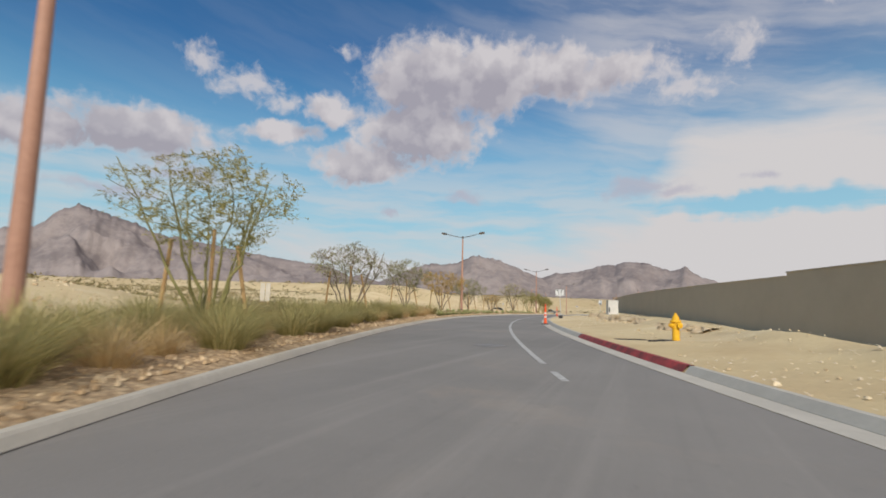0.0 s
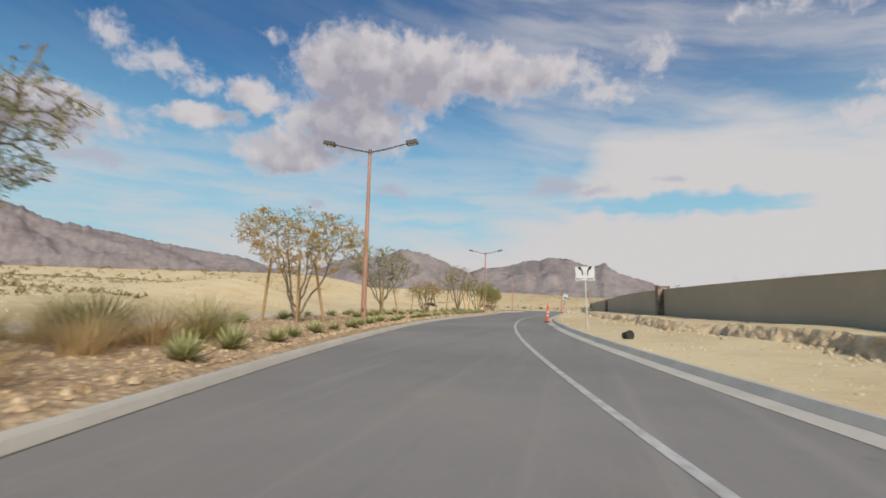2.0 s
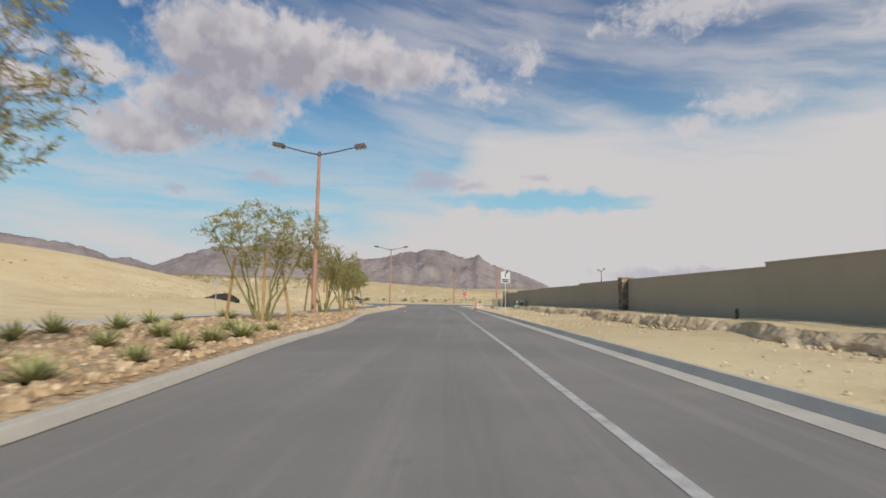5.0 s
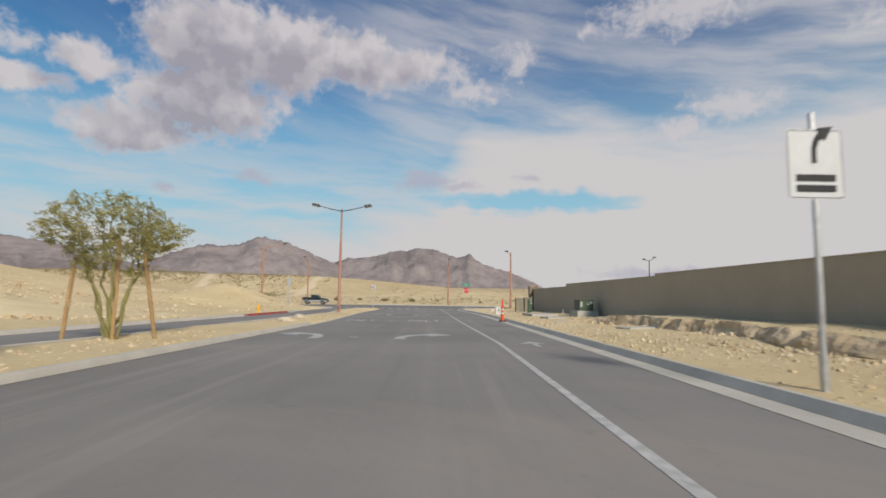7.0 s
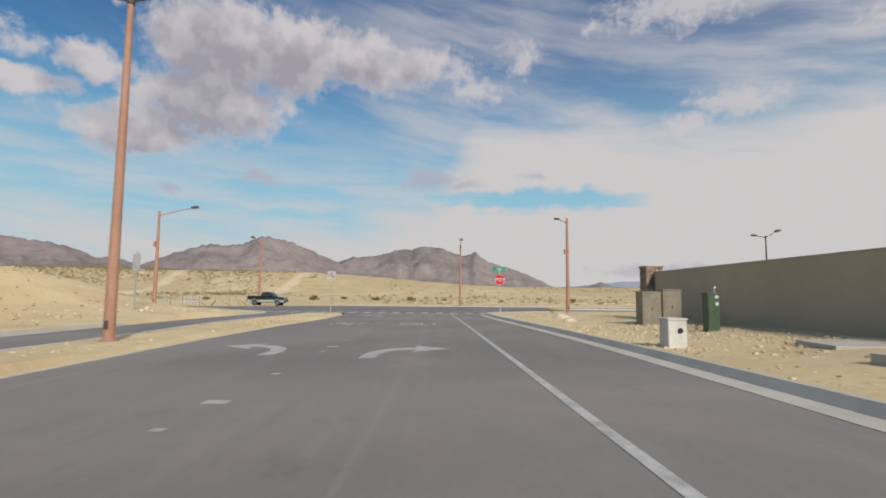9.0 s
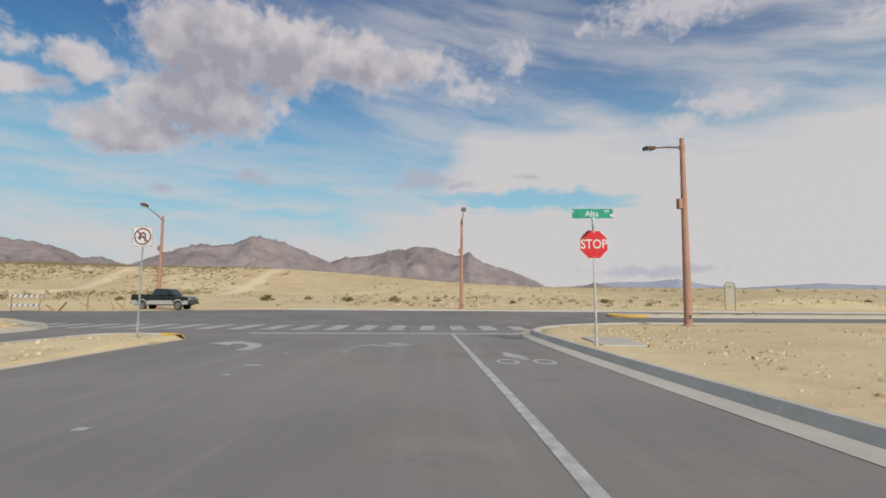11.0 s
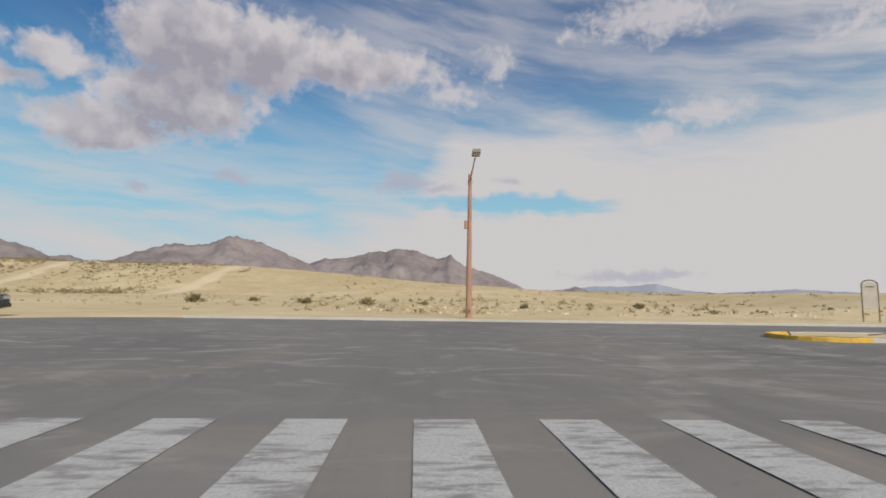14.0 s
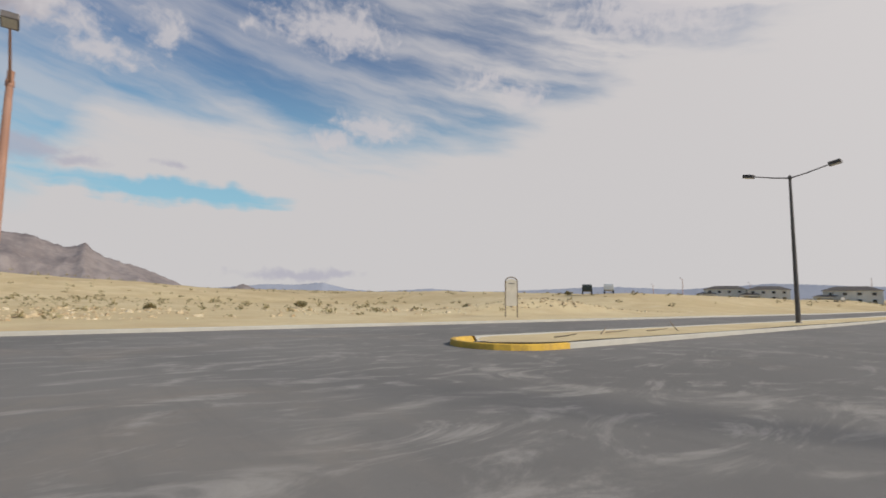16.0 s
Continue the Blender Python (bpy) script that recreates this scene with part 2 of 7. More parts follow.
def sand_material():
    m, g, b = material("desert_sand", 0.97, 0, 0.15)
    p = place(g)
    s = g.node("ShaderNodeSeparateXYZ", Vector=p)
    big, mid, small = g.noise(p, 0.03, 4, 0.6), g.noise(p, 0.35, 5, 0.65), g.noise(p, 5.0, 5, 0.7)
    rough = g.noise(g.vec("ADD", p, (7, 3, 0)), 0.16, 5, 0.65)
    tracks = g.noise(g.vec("MULTIPLY", p, (0.10, 0.5, 1.0)), 1.0, 4, 0.6)
    c = g.mix(g.ramp(big, 0.35, 0.65), (0.565, 0.445, 0.255), (0.660, 0.542, 0.335))
    c = g.mix(g.math("MULTIPLY", g.ramp(mid, 0.42, 0.70), 0.5), c, (0.480, 0.350, 0.205))
    c = g.mix(g.math("MULTIPLY", g.ramp(rough, 0.50, 0.68), 0.55), c, (0.515, 0.375, 0.210))
    c = g.mix(g.math("MULTIPLY", g.ramp(tracks, 0.55, 0.8), 0.4), c, (0.70, 0.60, 0.43))
    c = g.mix(g.math("MULTIPLY", g.ramp(small, 0.52, 0.75), 0.38), c, (0.40, 0.295, 0.175))
    c = g.mix(g.math("MULTIPLY", g.ramp(small, 0.42, 0.25), 0.35), c, (0.75, 0.64, 0.46))
    # the plain grows scrubbier and browner far out
    dist = g.vec("LENGTH", g.vec("SUBTRACT", p, (25, 150, 0)))
    patch = g.noise(p, 0.11, 6, 0.75)
    scrub = g.math("MULTIPLY", g.ramp(dist, 80, 220), g.ramp(patch, 0.30, 0.60))
    c = g.mix(g.math("MULTIPLY", scrub, 0.55), c, (0.36, 0.265, 0.145))
    # two bare vehicle tracks worn up the far hill
    ux, uy = math.sin(radians(16)), math.cos(radians(16))
    dx, dy = g.math("SUBTRACT", s.outputs[0], 33.3), g.math("SUBTRACT", s.outputs[1], 177.5)
    along = g.math("ADD", g.math("MULTIPLY", dx, ux), g.math("MULTIPLY", dy, uy))
    across = g.math("SUBTRACT", g.math("MULTIPLY", dx, uy), g.math("MULTIPLY", dy, ux))
    across = g.math("ADD", across, g.math("MULTIPLY", g.math("SUBTRACT", patch, 0.5), 5.0))
    for start, slope in ((-49.0, -0.05), (-84.0, -0.30)):
        off = g.math("SUBTRACT", across, g.math("MULTIPLY_ADD", g.math("SUBTRACT", along, 112.0), slope, start))
        worn = g.math("MULTIPLY", g.ramp(g.math("ABSOLUTE", off), 2.8, 0.8), g.math("MULTIPLY", g.ramp(along, 100, 110), g.ramp(along, 180, 168)))
        c = g.mix(g.math("MULTIPLY", worn, 0.6), c, (0.70, 0.575, 0.40))
    g.tree.links.new(c, b.inputs["Base Color"])
    h = g.math("ADD", g.math("MULTIPLY", mid, 0.5), g.math("MULTIPLY", small, 0.5))
    bump(g, b, h, 0.7, 0.11)
    return m


# pale rings left by turning tyres: x, y, radius
TYRE_RINGS = ((47.5, 203.0, 2.3), (49.3, 203.8, 3.9), (57.0, 205.5, 4.6), (40.0, 206.0, 5.2))


def asphalt_material(name):
    m, g, b = material(name, 0.9, 0, 0.25)
    p = place(g)
    big, mid, small = g.noise(p, 0.12, 4, 0.6), g.noise(p, 1.3, 5, 0.7), g.noise(p, 70, 3, 0.7)
    c = g.mix(g.ramp(big, 0.3, 0.7), (0.174, 0.162, 0.149), (0.230, 0.213, 0.195))
    c = g.mix(g.math("MULTIPLY", g.ramp(small, 0.35, 0.7), 0.35), c, (0.27, 0.255, 0.245))
    dust = g.noise(g.vec("ADD", p, (30, 11, 0)), 0.16, 6, 0.68, 0.8)
    c = g.mix(g.math("MULTIPLY", g.ramp(dust, 0.52, 0.78), 0.5), c, (0.33, 0.27, 0.215))
    stain = g.math("MULTIPLY", g.ramp(mid, 0.60, 0.8), 0.35)
    c = g.mix(stain, c, (0.075, 0.072, 0.07))
    # tyre-polished and dusty streaks along the lanes, and swept scuffs across the junction
    sep = g.node("ShaderNodeSeparateXYZ", Vector=p)
    hx, hy = math.sin(radians(16)), math.cos(radians(16))
    along = g.math("ADD", g.math("MULTIPLY", sep.outputs[0], hx), g.math("MULTIPLY", sep.outputs[1], hy))
    across = g.math("SUBTRACT", g.math("MULTIPLY", sep.outputs[0], hy), g.math("MULTIPLY", sep.outputs[1], hx))
    lane = g.noise(g.xyz(g.math("MULTIPLY", across, 1.5), g.math("MULTIPLY", along, 0.05), 0.0), 1.0, 5, 0.65, 0.3)
    scuff = g.noise(g.xyz(g.math("MULTIPLY", across, 0.30), g.math("MULTIPLY", along, 0.62), 3.0), 1.0, 9, 0.72, 2.4)
    junction = g.ramp(along, 204.0, 212.0)
    swept = g.ramp(g.vec("LENGTH", g.vec("SUBTRACT", p, (42, 210, 0))), 9.0, 30.0, 1.0, 0.35)
    pale = g.mix(junction, g.ramp(lane, 0.50, 0.80, 0.0, 0.24), g.math("MULTIPLY", g.ramp(scuff, 0.50, 0.68, 0.0, 0.75), swept))
    c = g.mix(pale, c, (0.42, 0.385, 0.35))
    c = g.mix(g.ramp(lane, 0.46, 0.25, 0.0, 0.22), c, (0.105, 0.100, 0.098))
    for cx, cy, r in TYRE_RINGS:
        away = g.vec("LENGTH", g.vec("MULTIPLY", g.vec("SUBTRACT", p, (cx, cy, 0)), (1, 1, 0)))
        off = g.math("ABSOLUTE", g.math("SUBTRACT", g.math("ADD", away, g.math("MULTIPLY", g.math("SUBTRACT", dust, 0.5), 1.2)), r))
        ring = g.math("MULTIPLY", g.ramp(off, 0.42, 0.10), g.ramp(scuff, 0.38, 0.66, 0.0, 0.42))
        c = g.mix(ring, c, (0.40, 0.365, 0.325))
    gritty = g.noise(p, 9.0, 6, 0.75)
    c = g.mix(g.ramp(gritty, 0.55, 0.75, 0.0, 0.35), c, (0.30, 0.275, 0.25))
    c = g.mix(g.ramp(gritty, 0.42, 0.25, 0.0, 0.35), c, (0.10, 0.095, 0.092))
    tone = g.ramp(along, 196.0, 212.0, 1.0, 0.84)
    c = g.mix(1.0, c, g.xyz(tone, tone, tone), "MULTIPLY")
    g.tree.links.new(c, b.inputs["Base Color"])
    g.tree.links.new(g.ramp(small, 0.3, 0.7, 0.75, 0.95, False), b.inputs["Roughness"])
    bump(g, b, small, 0.35, 0.006)
    return m


def leaf_material(name, a, bcol, trans=0.25):
    m, g, b = material(name, 0.75, 0, 0.25)
    r = g.node("ShaderNodeNewGeometry").outputs["Random Per Island"]
    c = g.mix(r, a, bcol)
    g.tree.links.new(c, b.inputs["Base Color"])
    b.inputs["Subsurface Weight"].default_value = 0.0
    t = g.node("ShaderNodeBsdfTranslucent", Color=c)
    mix = g.node("ShaderNodeMixShader", Fac=trans, i1=b.outputs[0], i2=t.outputs[0])
    out = [n for n in m.node_tree.nodes if n.type == "OUTPUT_MATERIAL"][0]
    g.tree.links.new(mix.outputs[0], out.inputs[0])
    return m


SAND = sand_material()
DUSTY = mottled("sand_dusted_asphalt", (0.46, 0.40, 0.31), (0.60, 0.53, 0.42), 0.5, 0.95, fine=8, relief=0.2)
GUTTER_DUST = mottled("dust_stained_gutter", (0.30, 0.265, 0.215), (0.44, 0.395, 0.325), 0.9, 0.95, fine=9, relief=0.2)
ASPHALT = asphalt_material("dusty_asphalt")
CONCRETE = mottled("pale_concrete", (0.405, 0.375, 0.325), (0.49, 0.455, 0.395), 0.9, 0.92, fine=14, relief=0.2, depth=0.004)
RED_PAINT = mottled("worn_red_paint", (0.10, 0.035, 0.032), (0.46, 0.065, 0.065), 2.0, 0.75, fine=6, relief=0.2, depth=0.004)
YELLOW_PAINT = mottled("worn_yellow_paint", (0.46, 0.285, 0.07), (0.70, 0.43, 0.06), 2.4, 0.7, fine=6, relief=0.2, depth=0.004)
ROAD_PAINT = mottled("worn_white_road_paint", (0.30, 0.29, 0.275), (0.52, 0.51, 0.49), 5.0, 0.85, fine=9, relief=0.1, depth=0.003)
FADED_PAINT = mottled("mostly_worn_road_paint", (0.17, 0.16, 0.15), (0.46, 0.445, 0.43), 1.6, 0.88, fine=9, relief=0.1, depth=0.003)


def scraped_paint():
    """Thick paint rubbed through to the road by tyres, in streaks across the lane."""
    m, g, b = material("tyre_scraped_road_paint", 0.88, 0, 0.25)
    p = place(g)
    turn = g.node("ShaderNodeVectorRotate", Vector=p, Angle=radians(16)).outputs[0]
    rub = g.noise(g.vec("MULTIPLY", turn, (1.6, 7.0, 1.0)), 1.0, 6, 0.7, 0.6)
    patchy = g.noise(p, 1.1, 4, 0.6)
    grit = g.noise(p, 40.0, 3, 0.7)
    worn = g.ramp(g.math("ADD", g.math("MULTIPLY", rub, 0.65), g.math("MULTIPLY", patchy, 0.35)), 0.47, 0.60)
    c = g.mix(g.ramp(grit, 0.3, 0.7), (0.36, 0.35, 0.335), (0.50, 0.49, 0.47))
    c = g.mix(g.math("MULTIPLY", worn, 0.88), c, (0.215, 0.20, 0.19))
    g.tree.links.new(c, b.inputs["Base Color"])
    bump(g, b, grit, 0.2, 0.003)
    return m


SCRAPED_PAINT = scraped_paint()
DARK_PATCH = mottled("dark_tar_patch", (0.07, 0.066, 0.062), (0.12, 0.112, 0.105), 3.0, 0.9, fine=8, relief=0.3, depth=0.005)
WALL_STUCCO = mottled("dark_taupe_block_wall", (0.415, 0.352, 0.260), (0.475, 0.405, 0.302), 0.12, 0.95, fine=9, relief=0.05, depth=0.004)
STONE = mottled("brown_stone_veneer", (0.14, 0.10, 0.075), (0.36, 0.27, 0.20), 2.5, 0.9, fine=5, relief=0.5, depth=0.02, vary=0.35)
RUST_POLE = mottled("terracotta_painted_steel", (0.33, 0.175, 0.120), (0.42, 0.235, 0.165), 0.8, 0.60, fine=10, relief=0.05, depth=0.003)
DARK_METAL = mottled("grey_brown_lamp_metal", (0.085, 0.072, 0.065), (0.125, 0.108, 0.098), 3.0, 0.45, 0.3, relief=0.03)
LAMP_GLASS = mottled("clouded_lamp_lens", (0.42, 0.42, 0.41), (0.52, 0.52, 0.50), 8.0, 0.25, relief=0.0)
GALV = mottled("galvanised_steel", (0.42, 0.42, 0.42), (0.58, 0.58, 0.57), 6.0, 0.45, 0.7, relief=0.03)
SIGN_WHITE = mottled("sign_white_sheeting", (0.54, 0.54, 0.53), (0.60, 0.60, 0.59), 4.0, 0.45, relief=0)
SIGN_RED = mottled("sign_red_sheeting", (0.50, 0.015, 0.02), (0.58, 0.025, 0.03), 4.0, 0.45, relief=0)
SIGN_GREEN = mottled("sign_green_sheeting", (0.005, 0.22, 0.14), (0.01, 0.28, 0.17), 4.0, 0.45, relief=0)
BLACK = mottled("black_ink", (0.018, 0.018, 0.018), (0.03, 0.03, 0.03), 6.0, 0.6, relief=0)
CONE_ORANGE = mottled("cone_orange_plastic", (0.66, 0.075, 0.02), (0.80, 0.12, 0.03), 6.0, 0.5, relief=0.03)
RUBBER = mottled("black_rubber", (0.022, 0.021, 0.020), (0.045, 0.042, 0.04), 6.0, 0.8, relief=0.1)
HYDRANT_YELLOW = mottled("hydrant_yellow_enamel", (0.66, 0.36, 0.02), (0.80, 0.46, 0.03), 6.0, 0.45, relief=0.03)
BOX_GREEN = mottled("utility_green_paint", (0.055, 0.085, 0.05), (0.085, 0.12, 0.07), 2.0, 0.5, relief=0.02)
BOX_TAN = mottled("utility_tan_paint", (0.20, 0.175, 0.13), (0.27, 0.235, 0.175), 2.0, 0.6, relief=0.02)
BOX_WHITE = mottled("white_fibreglass", (0.50, 0.48, 0.44), (0.61, 0.59, 0.545), 2.0, 0.6, relief=0.02)
BARK = mottled("grey_brown_bark", (0.13, 0.10, 0.07), (0.27, 0.21, 0.15), 3.0, 0.95, fine=7, relief=0.5, depth=0.01)
GREEN_BARK = mottled("olive_green_bark", (0.17, 0.16, 0.06), (0.28, 0.25, 0.10), 3.0, 0.9, fine=7, relief=0.4, depth=0.008)
STAKE_WOOD = mottled("weathered_stake_wood", (0.29, 0.18, 0.08), (0.44, 0.29, 0.13), 2.0, 0.85, fine=9, relief=0.3, depth=0.005, vary=0.15)

# ---- plan: s runs along the road, l to its right, in metres ----
ARC_END, ARC_R, HEAD = 86.0, 226.0, radians(16.0)
UX, UY = math.sin(HEAD), math.cos(HEAD)
NEAR_KERB, FAR_KERB, RETURN = 207.5, 230.0, 9.0        # edges of the cross street, radius of its kerb return
PAN_W, BACK_W = 0.45, 0.22                # width of the gutter and of the kerb


def fade(a, b, v):
    t = np.clip((np.asarray(v, float) - a) / (b - a), 0, 1)
    return t * t * (3 - 2 * t)


def to_xy(s, l):
    """Plan to world; the road bends before ARC_END and the bend dies out far from it."""
    s, l = np.broadcast_arrays(np.asarray(s, float), np.asarray(l, float))
    bend = np.clip(ARC_END - s, 0, 160) / ARC_R
    back = np.clip(ARC_END - s - 160, 0, None)
    px0, py0 = 33.3 + (ARC_END - 180) * UX, 177.5 + (ARC_END - 180) * UY
    th = HEAD - bend
    cx, cy = px0 + ARC_R * UY, py0 - ARC_R * UX
    bx = np.where(s >= ARC_END, 33.3 + (s - 180) * UX, cx - ARC_R * np.cos(th) - back * np.sin(th))
    by = np.where(s >= ARC_END, 177.5 + (s - 180) * UY, cy + ARC_R * np.sin(th) - back * np.cos(th))
    far = fade(50, 200, np.abs(l))
    tn = th * (1 - far) + (HEAD - np.minimum(bend, 0.25)) * far
    near = np.clip(l, -50, 50)
    rest = l - near
    return bx + np.cos(th) * near + np.cos(tn) * rest, by - np.sin(th) * near - np.sin(tn) * rest


def grade(y):
    """Height of the carriageway, which falls gently to the junction."""
    u = np.clip((200 - np.asarray(y, float)) / 100, 0, 2.0)
    return G1 * u + G2 * u * u + G3 * u ** 3


G1, G2, G3 = 1.2197, 0.02465, -0.17633


def left_edge(s):
    return -3.54 + 0.16 * fade(62, 80, s) - 0.76 * fade(88, 102, s) - 1.95 * fade(104, 128, s) - 1.6 * fade(145, 180, s) - 0.42 * fade(186, 196, s)


def face(s):
    """Kerb face on the right."""
    return 4.56 - 0.96 * fade(165, 197, s)


def opp_in(s):
    return -11.7 + 2.1 * fade(112, 140, s) - 1.9 * fade(164, 184, s)


def opp_out(s):
    return -16.0 + 2.3 * fade(112, 140, s) - 2.3 * fade(163, 192, s)


def far_edge(l):
    """Far edge of the cross street, which tapers where the paving ends in sand."""
    return FAR_KERB - 8.0 * fade(-15, -31, l)


def ripple(x, y, size, seed=0.0):
    return np.array([noise.noise((float(a) / size, float(b) / size, seed)) for a, b in zip(np.ravel(x), np.ravel(y))]).reshape(np.shape(x))


def corner_in(s, l):
    """How far inside the rounded kerb return at the right of the junction (positive: on the road)."""
    r = RETURN
    ds, dl = s - (NEAR_KERB - r), l - (face(s) + BACK_W + r)
    curved = (ds > 0) & (dl < 0)
    return np.where(curved, np.hypot(ds, dl) - r, np.maximum(s - NEAR_KERB, face(s) + BACK_W - l))


# low spoil humps along the foot of the wall: s, l, half length, half width, height
DIRT_HUMPS = ((14.0, 9.8, 3.0, 0.9, 0.38), (8.0, 9.3, 1.8, 0.9, 0.42), (20.5, 10.2, 3.2, 0.8, 0.26), (4.5, 9.6, 1.3, 0.8, 0.40), (27, 10.0, 3, 0.9, 0.22))


LEDGE = 0.38                              # height of the broken dirt ledge before the wall


def ledge_line(s):
    return 9.62 - 0.35 * np.sin(s * 0.35) - 0.25 * np.sin(s * 0.9)


def rise(s, l):
    """Height of the ground above the grade of the road."""
    s, l = np.broadcast_arrays(np.asarray(s, float), np.asarray(l, float))
    le, OPP_IN, OPP_OUT = left_edge(s), opp_in(s), opp_out(s)
    PAN, BACK = face(s) - PAN_W, face(s) + BACK_W
    z = np.full(s.shape, 0.13)
    # right verge: bare dirt climbing to the wall, with a broken ledge
    berm = (0.10 + 0.18 * fade(120, 40, s) + 0.12 * fade(200, 150, s))
    right = 0.10 + 0.5 * berm * fade(5.2, 9.0, l) + 0.12 * fade(8.5, 12, l) + LEDGE * fade(0.0, 0.9, l - ledge_line(s)) * fade(18, 40, s) * fade(155, 146, s)
    right = right + sum(h * np.exp(-((s - a) / w) ** 2 - ((l - b) / d) ** 2) for a, b, w, d, h in DIRT_HUMPS)
    z = np.where(l > face(s), right, z)
    # planted strip on the left
    strip = 0.12 + 0.22 * np.sin(np.clip((le - l) / np.maximum(le - OPP_IN, 0.1), 0, 1) * np.pi) * fade(134, 112, s) - 0.01 * fade(112, 134, s)
    z = np.where((l < le) & (l >= OPP_IN), strip, z)
    # graded bank beyond the opposing carriageway
    height = 1.8 + 1.9 * fade(40, 100, s) + 4.5 * fade(118, 150, s) - 5.0 * fade(150, 215, s)
    bank = 0.08 + height * fade(19, 62, -l) + 0.018 * np.clip(-l - 62, 0, 2500)
    bank = bank + 2.0 * np.exp(-((s - 26) / 13) ** 2 - ((l + 31) / 7) ** 2) + 2.7 * np.exp(-np.hypot((s - 85.8) / 10.5, (l + 32.8) / 8.0) ** 1.5) + 2.7 * np.exp(-(np.hypot((s - 185) / 8.0, (l + 25.5) / 5.5)) ** 1.6) + 0.8 * np.exp(-((s - 135) / 8) ** 2 - ((l + 24) / 4) ** 2)
    z = np.where(l < OPP_OUT, bank, z)
    # lot behind the wall
    z = np.where(l > 12.5, 0.45 * fade(200, 180, s) + 0.10 + 0.006 * np.clip(l - 12, 0, 300), z)
    # beyond the junction: verge, flat, long graded hill
    hill_w = fade(-900, -500, l)
    ridge = np.interp(l, [-150, -60, -13, 23, 38, 70, 110], [12.0, 10.0, 7.7, 4.8, 3.0, 1.2, 0.0])
    beyond = 0.10 - 0.07 * fade(-14, -24, l) * fade(240, 232, s) + ridge * hill_w * (0.12 * fade(240, 300, s) + 0.88 * fade(292, 352, s + 0.1 * l)) + 0.016 * np.clip(s - 352, 0, 2600) * fade(500, 800, s)
    beyond = beyond + 0.006 * np.clip(s - 236, 0, 300) * fade(30, 160, l)
    beyond = beyond + 1.5 * np.exp(-((s - 244) / 4.5) ** 2 - ((l - 47) / 11) ** 2) + 2.9 * fade(60, 95, l) * fade(236, 262, s) * fade(900, 300, l)
    z = np.where(s > far_edge(l), beyond, z)
    # carriageways are cut into the sheet
    cut = ((l > le - 0.2) & (l < face(s) + 0.06) & (s < NEAR_KERB)) | ((l < OPP_IN + 0.1) & (l > OPP_OUT - 0.1) & (s < NEAR_KERB))
    cut |= (s > 199.3) & (s < NEAR_KERB) & (l > OPP_OUT - 0.1 - 6 * fade(199, 208, s)) & (l < PAN)
    cut |= (s >= NEAR_KERB - 0.1) & (s <= far_edge(l) + 0.1)
    mid, half = (left_edge(196.5) + opp_in(196.5)) / 2, (left_edge(196.5) - opp_in(196.5)) / 2
    cut |= (s > 196.5) & (s < 199.5) & (l < le + 0.3) & (l > OPP_IN - 0.1) & (((s - 196.5) / 1.25) ** 2 + ((l - mid) / half) ** 2 > 0.92)
    z = np.where(cut, -0.14, z)
    ret = corner_in(s, l)
    z = np.where((s > 199) & (s < NEAR_KERB + 1) & (l > PAN) & (l < 14), np.where(ret > -0.25, -0.14, np.minimum(z, 0.11)), z)
    return z


def height(s, l):
    """World height of the ground at a place of the plan."""
    x, y = to_xy(s, l)
    return float(grade(y) + rise(s, l))


def mesh_object(name, verts, faces, mat, parent=None, smooth=False):
    me = bpy.data.meshes.new(name)
    me.from_pydata([tuple(map(float, v)) for v in verts], [], faces)
    me.update()
    if smooth:
        me.polygons.foreach_set("use_smooth", [True] * len(me.polygons))
    for m in mat if isinstance(mat, (list, tuple)) else [mat]:
        me.materials.append(m)
    ob = new(name, me)
    if parent is not None:
        ob.parent = parent
    return ob


def part(name, bm, mat, parent=None, label="", smooth=False):
    """One mesh object from a bmesh, under a thing or a part."""
    me = bpy.data.meshes.new(name)
    bm.normal_update()
    bm.to_mesh(me)
    bm.free()
    if smooth:
        me.polygons.foreach_set("use_smooth", [True] * len(me.polygons))
    for m in mat if isinstance(mat, (list, tuple)) else [mat]:
        me.materials.append(m)
    ob = new(name, me)
    if parent is not None:
        ob.parent = parent
    if label:
        ob["label"] = label
    return ob


def thing(name, m, label, category, group=""):
    """An empty at the base of a thing, which parents its parts."""
    ob = new(name)
    ob.empty_display_size = 0.2
    ob.matrix_world = m
    return tagged(ob, label, category, group)


def stand(s, l, turn=0.0, up=0.0):
    """Pose at a place of the plan, on the ground; turn in degrees from the road's heading there."""
    x, y = to_xy(s, l)
    th = math.degrees(HEAD - min(max(ARC_END - s, 0), 160) / ARC_R)
    return pose(float(x), float(y), height(s, l) + up, 0, 0, -th + turn)


def box(bm, c, size, bevel=0.0, turn=None):
    r = bmesh.ops.create_cube(bm, size=1.0, matrix=Matrix.Translation(c) @ (turn or Matrix()) @ Matrix.Diagonal((*size, 1)))
    if bevel:
        edges = list({e for v in r["verts"] for e in v.link_edges})
        bmesh.ops.bevel(bm, geom=edges, offset=bevel, segments=2, affect="EDGES", profile=0.6)
    return bm


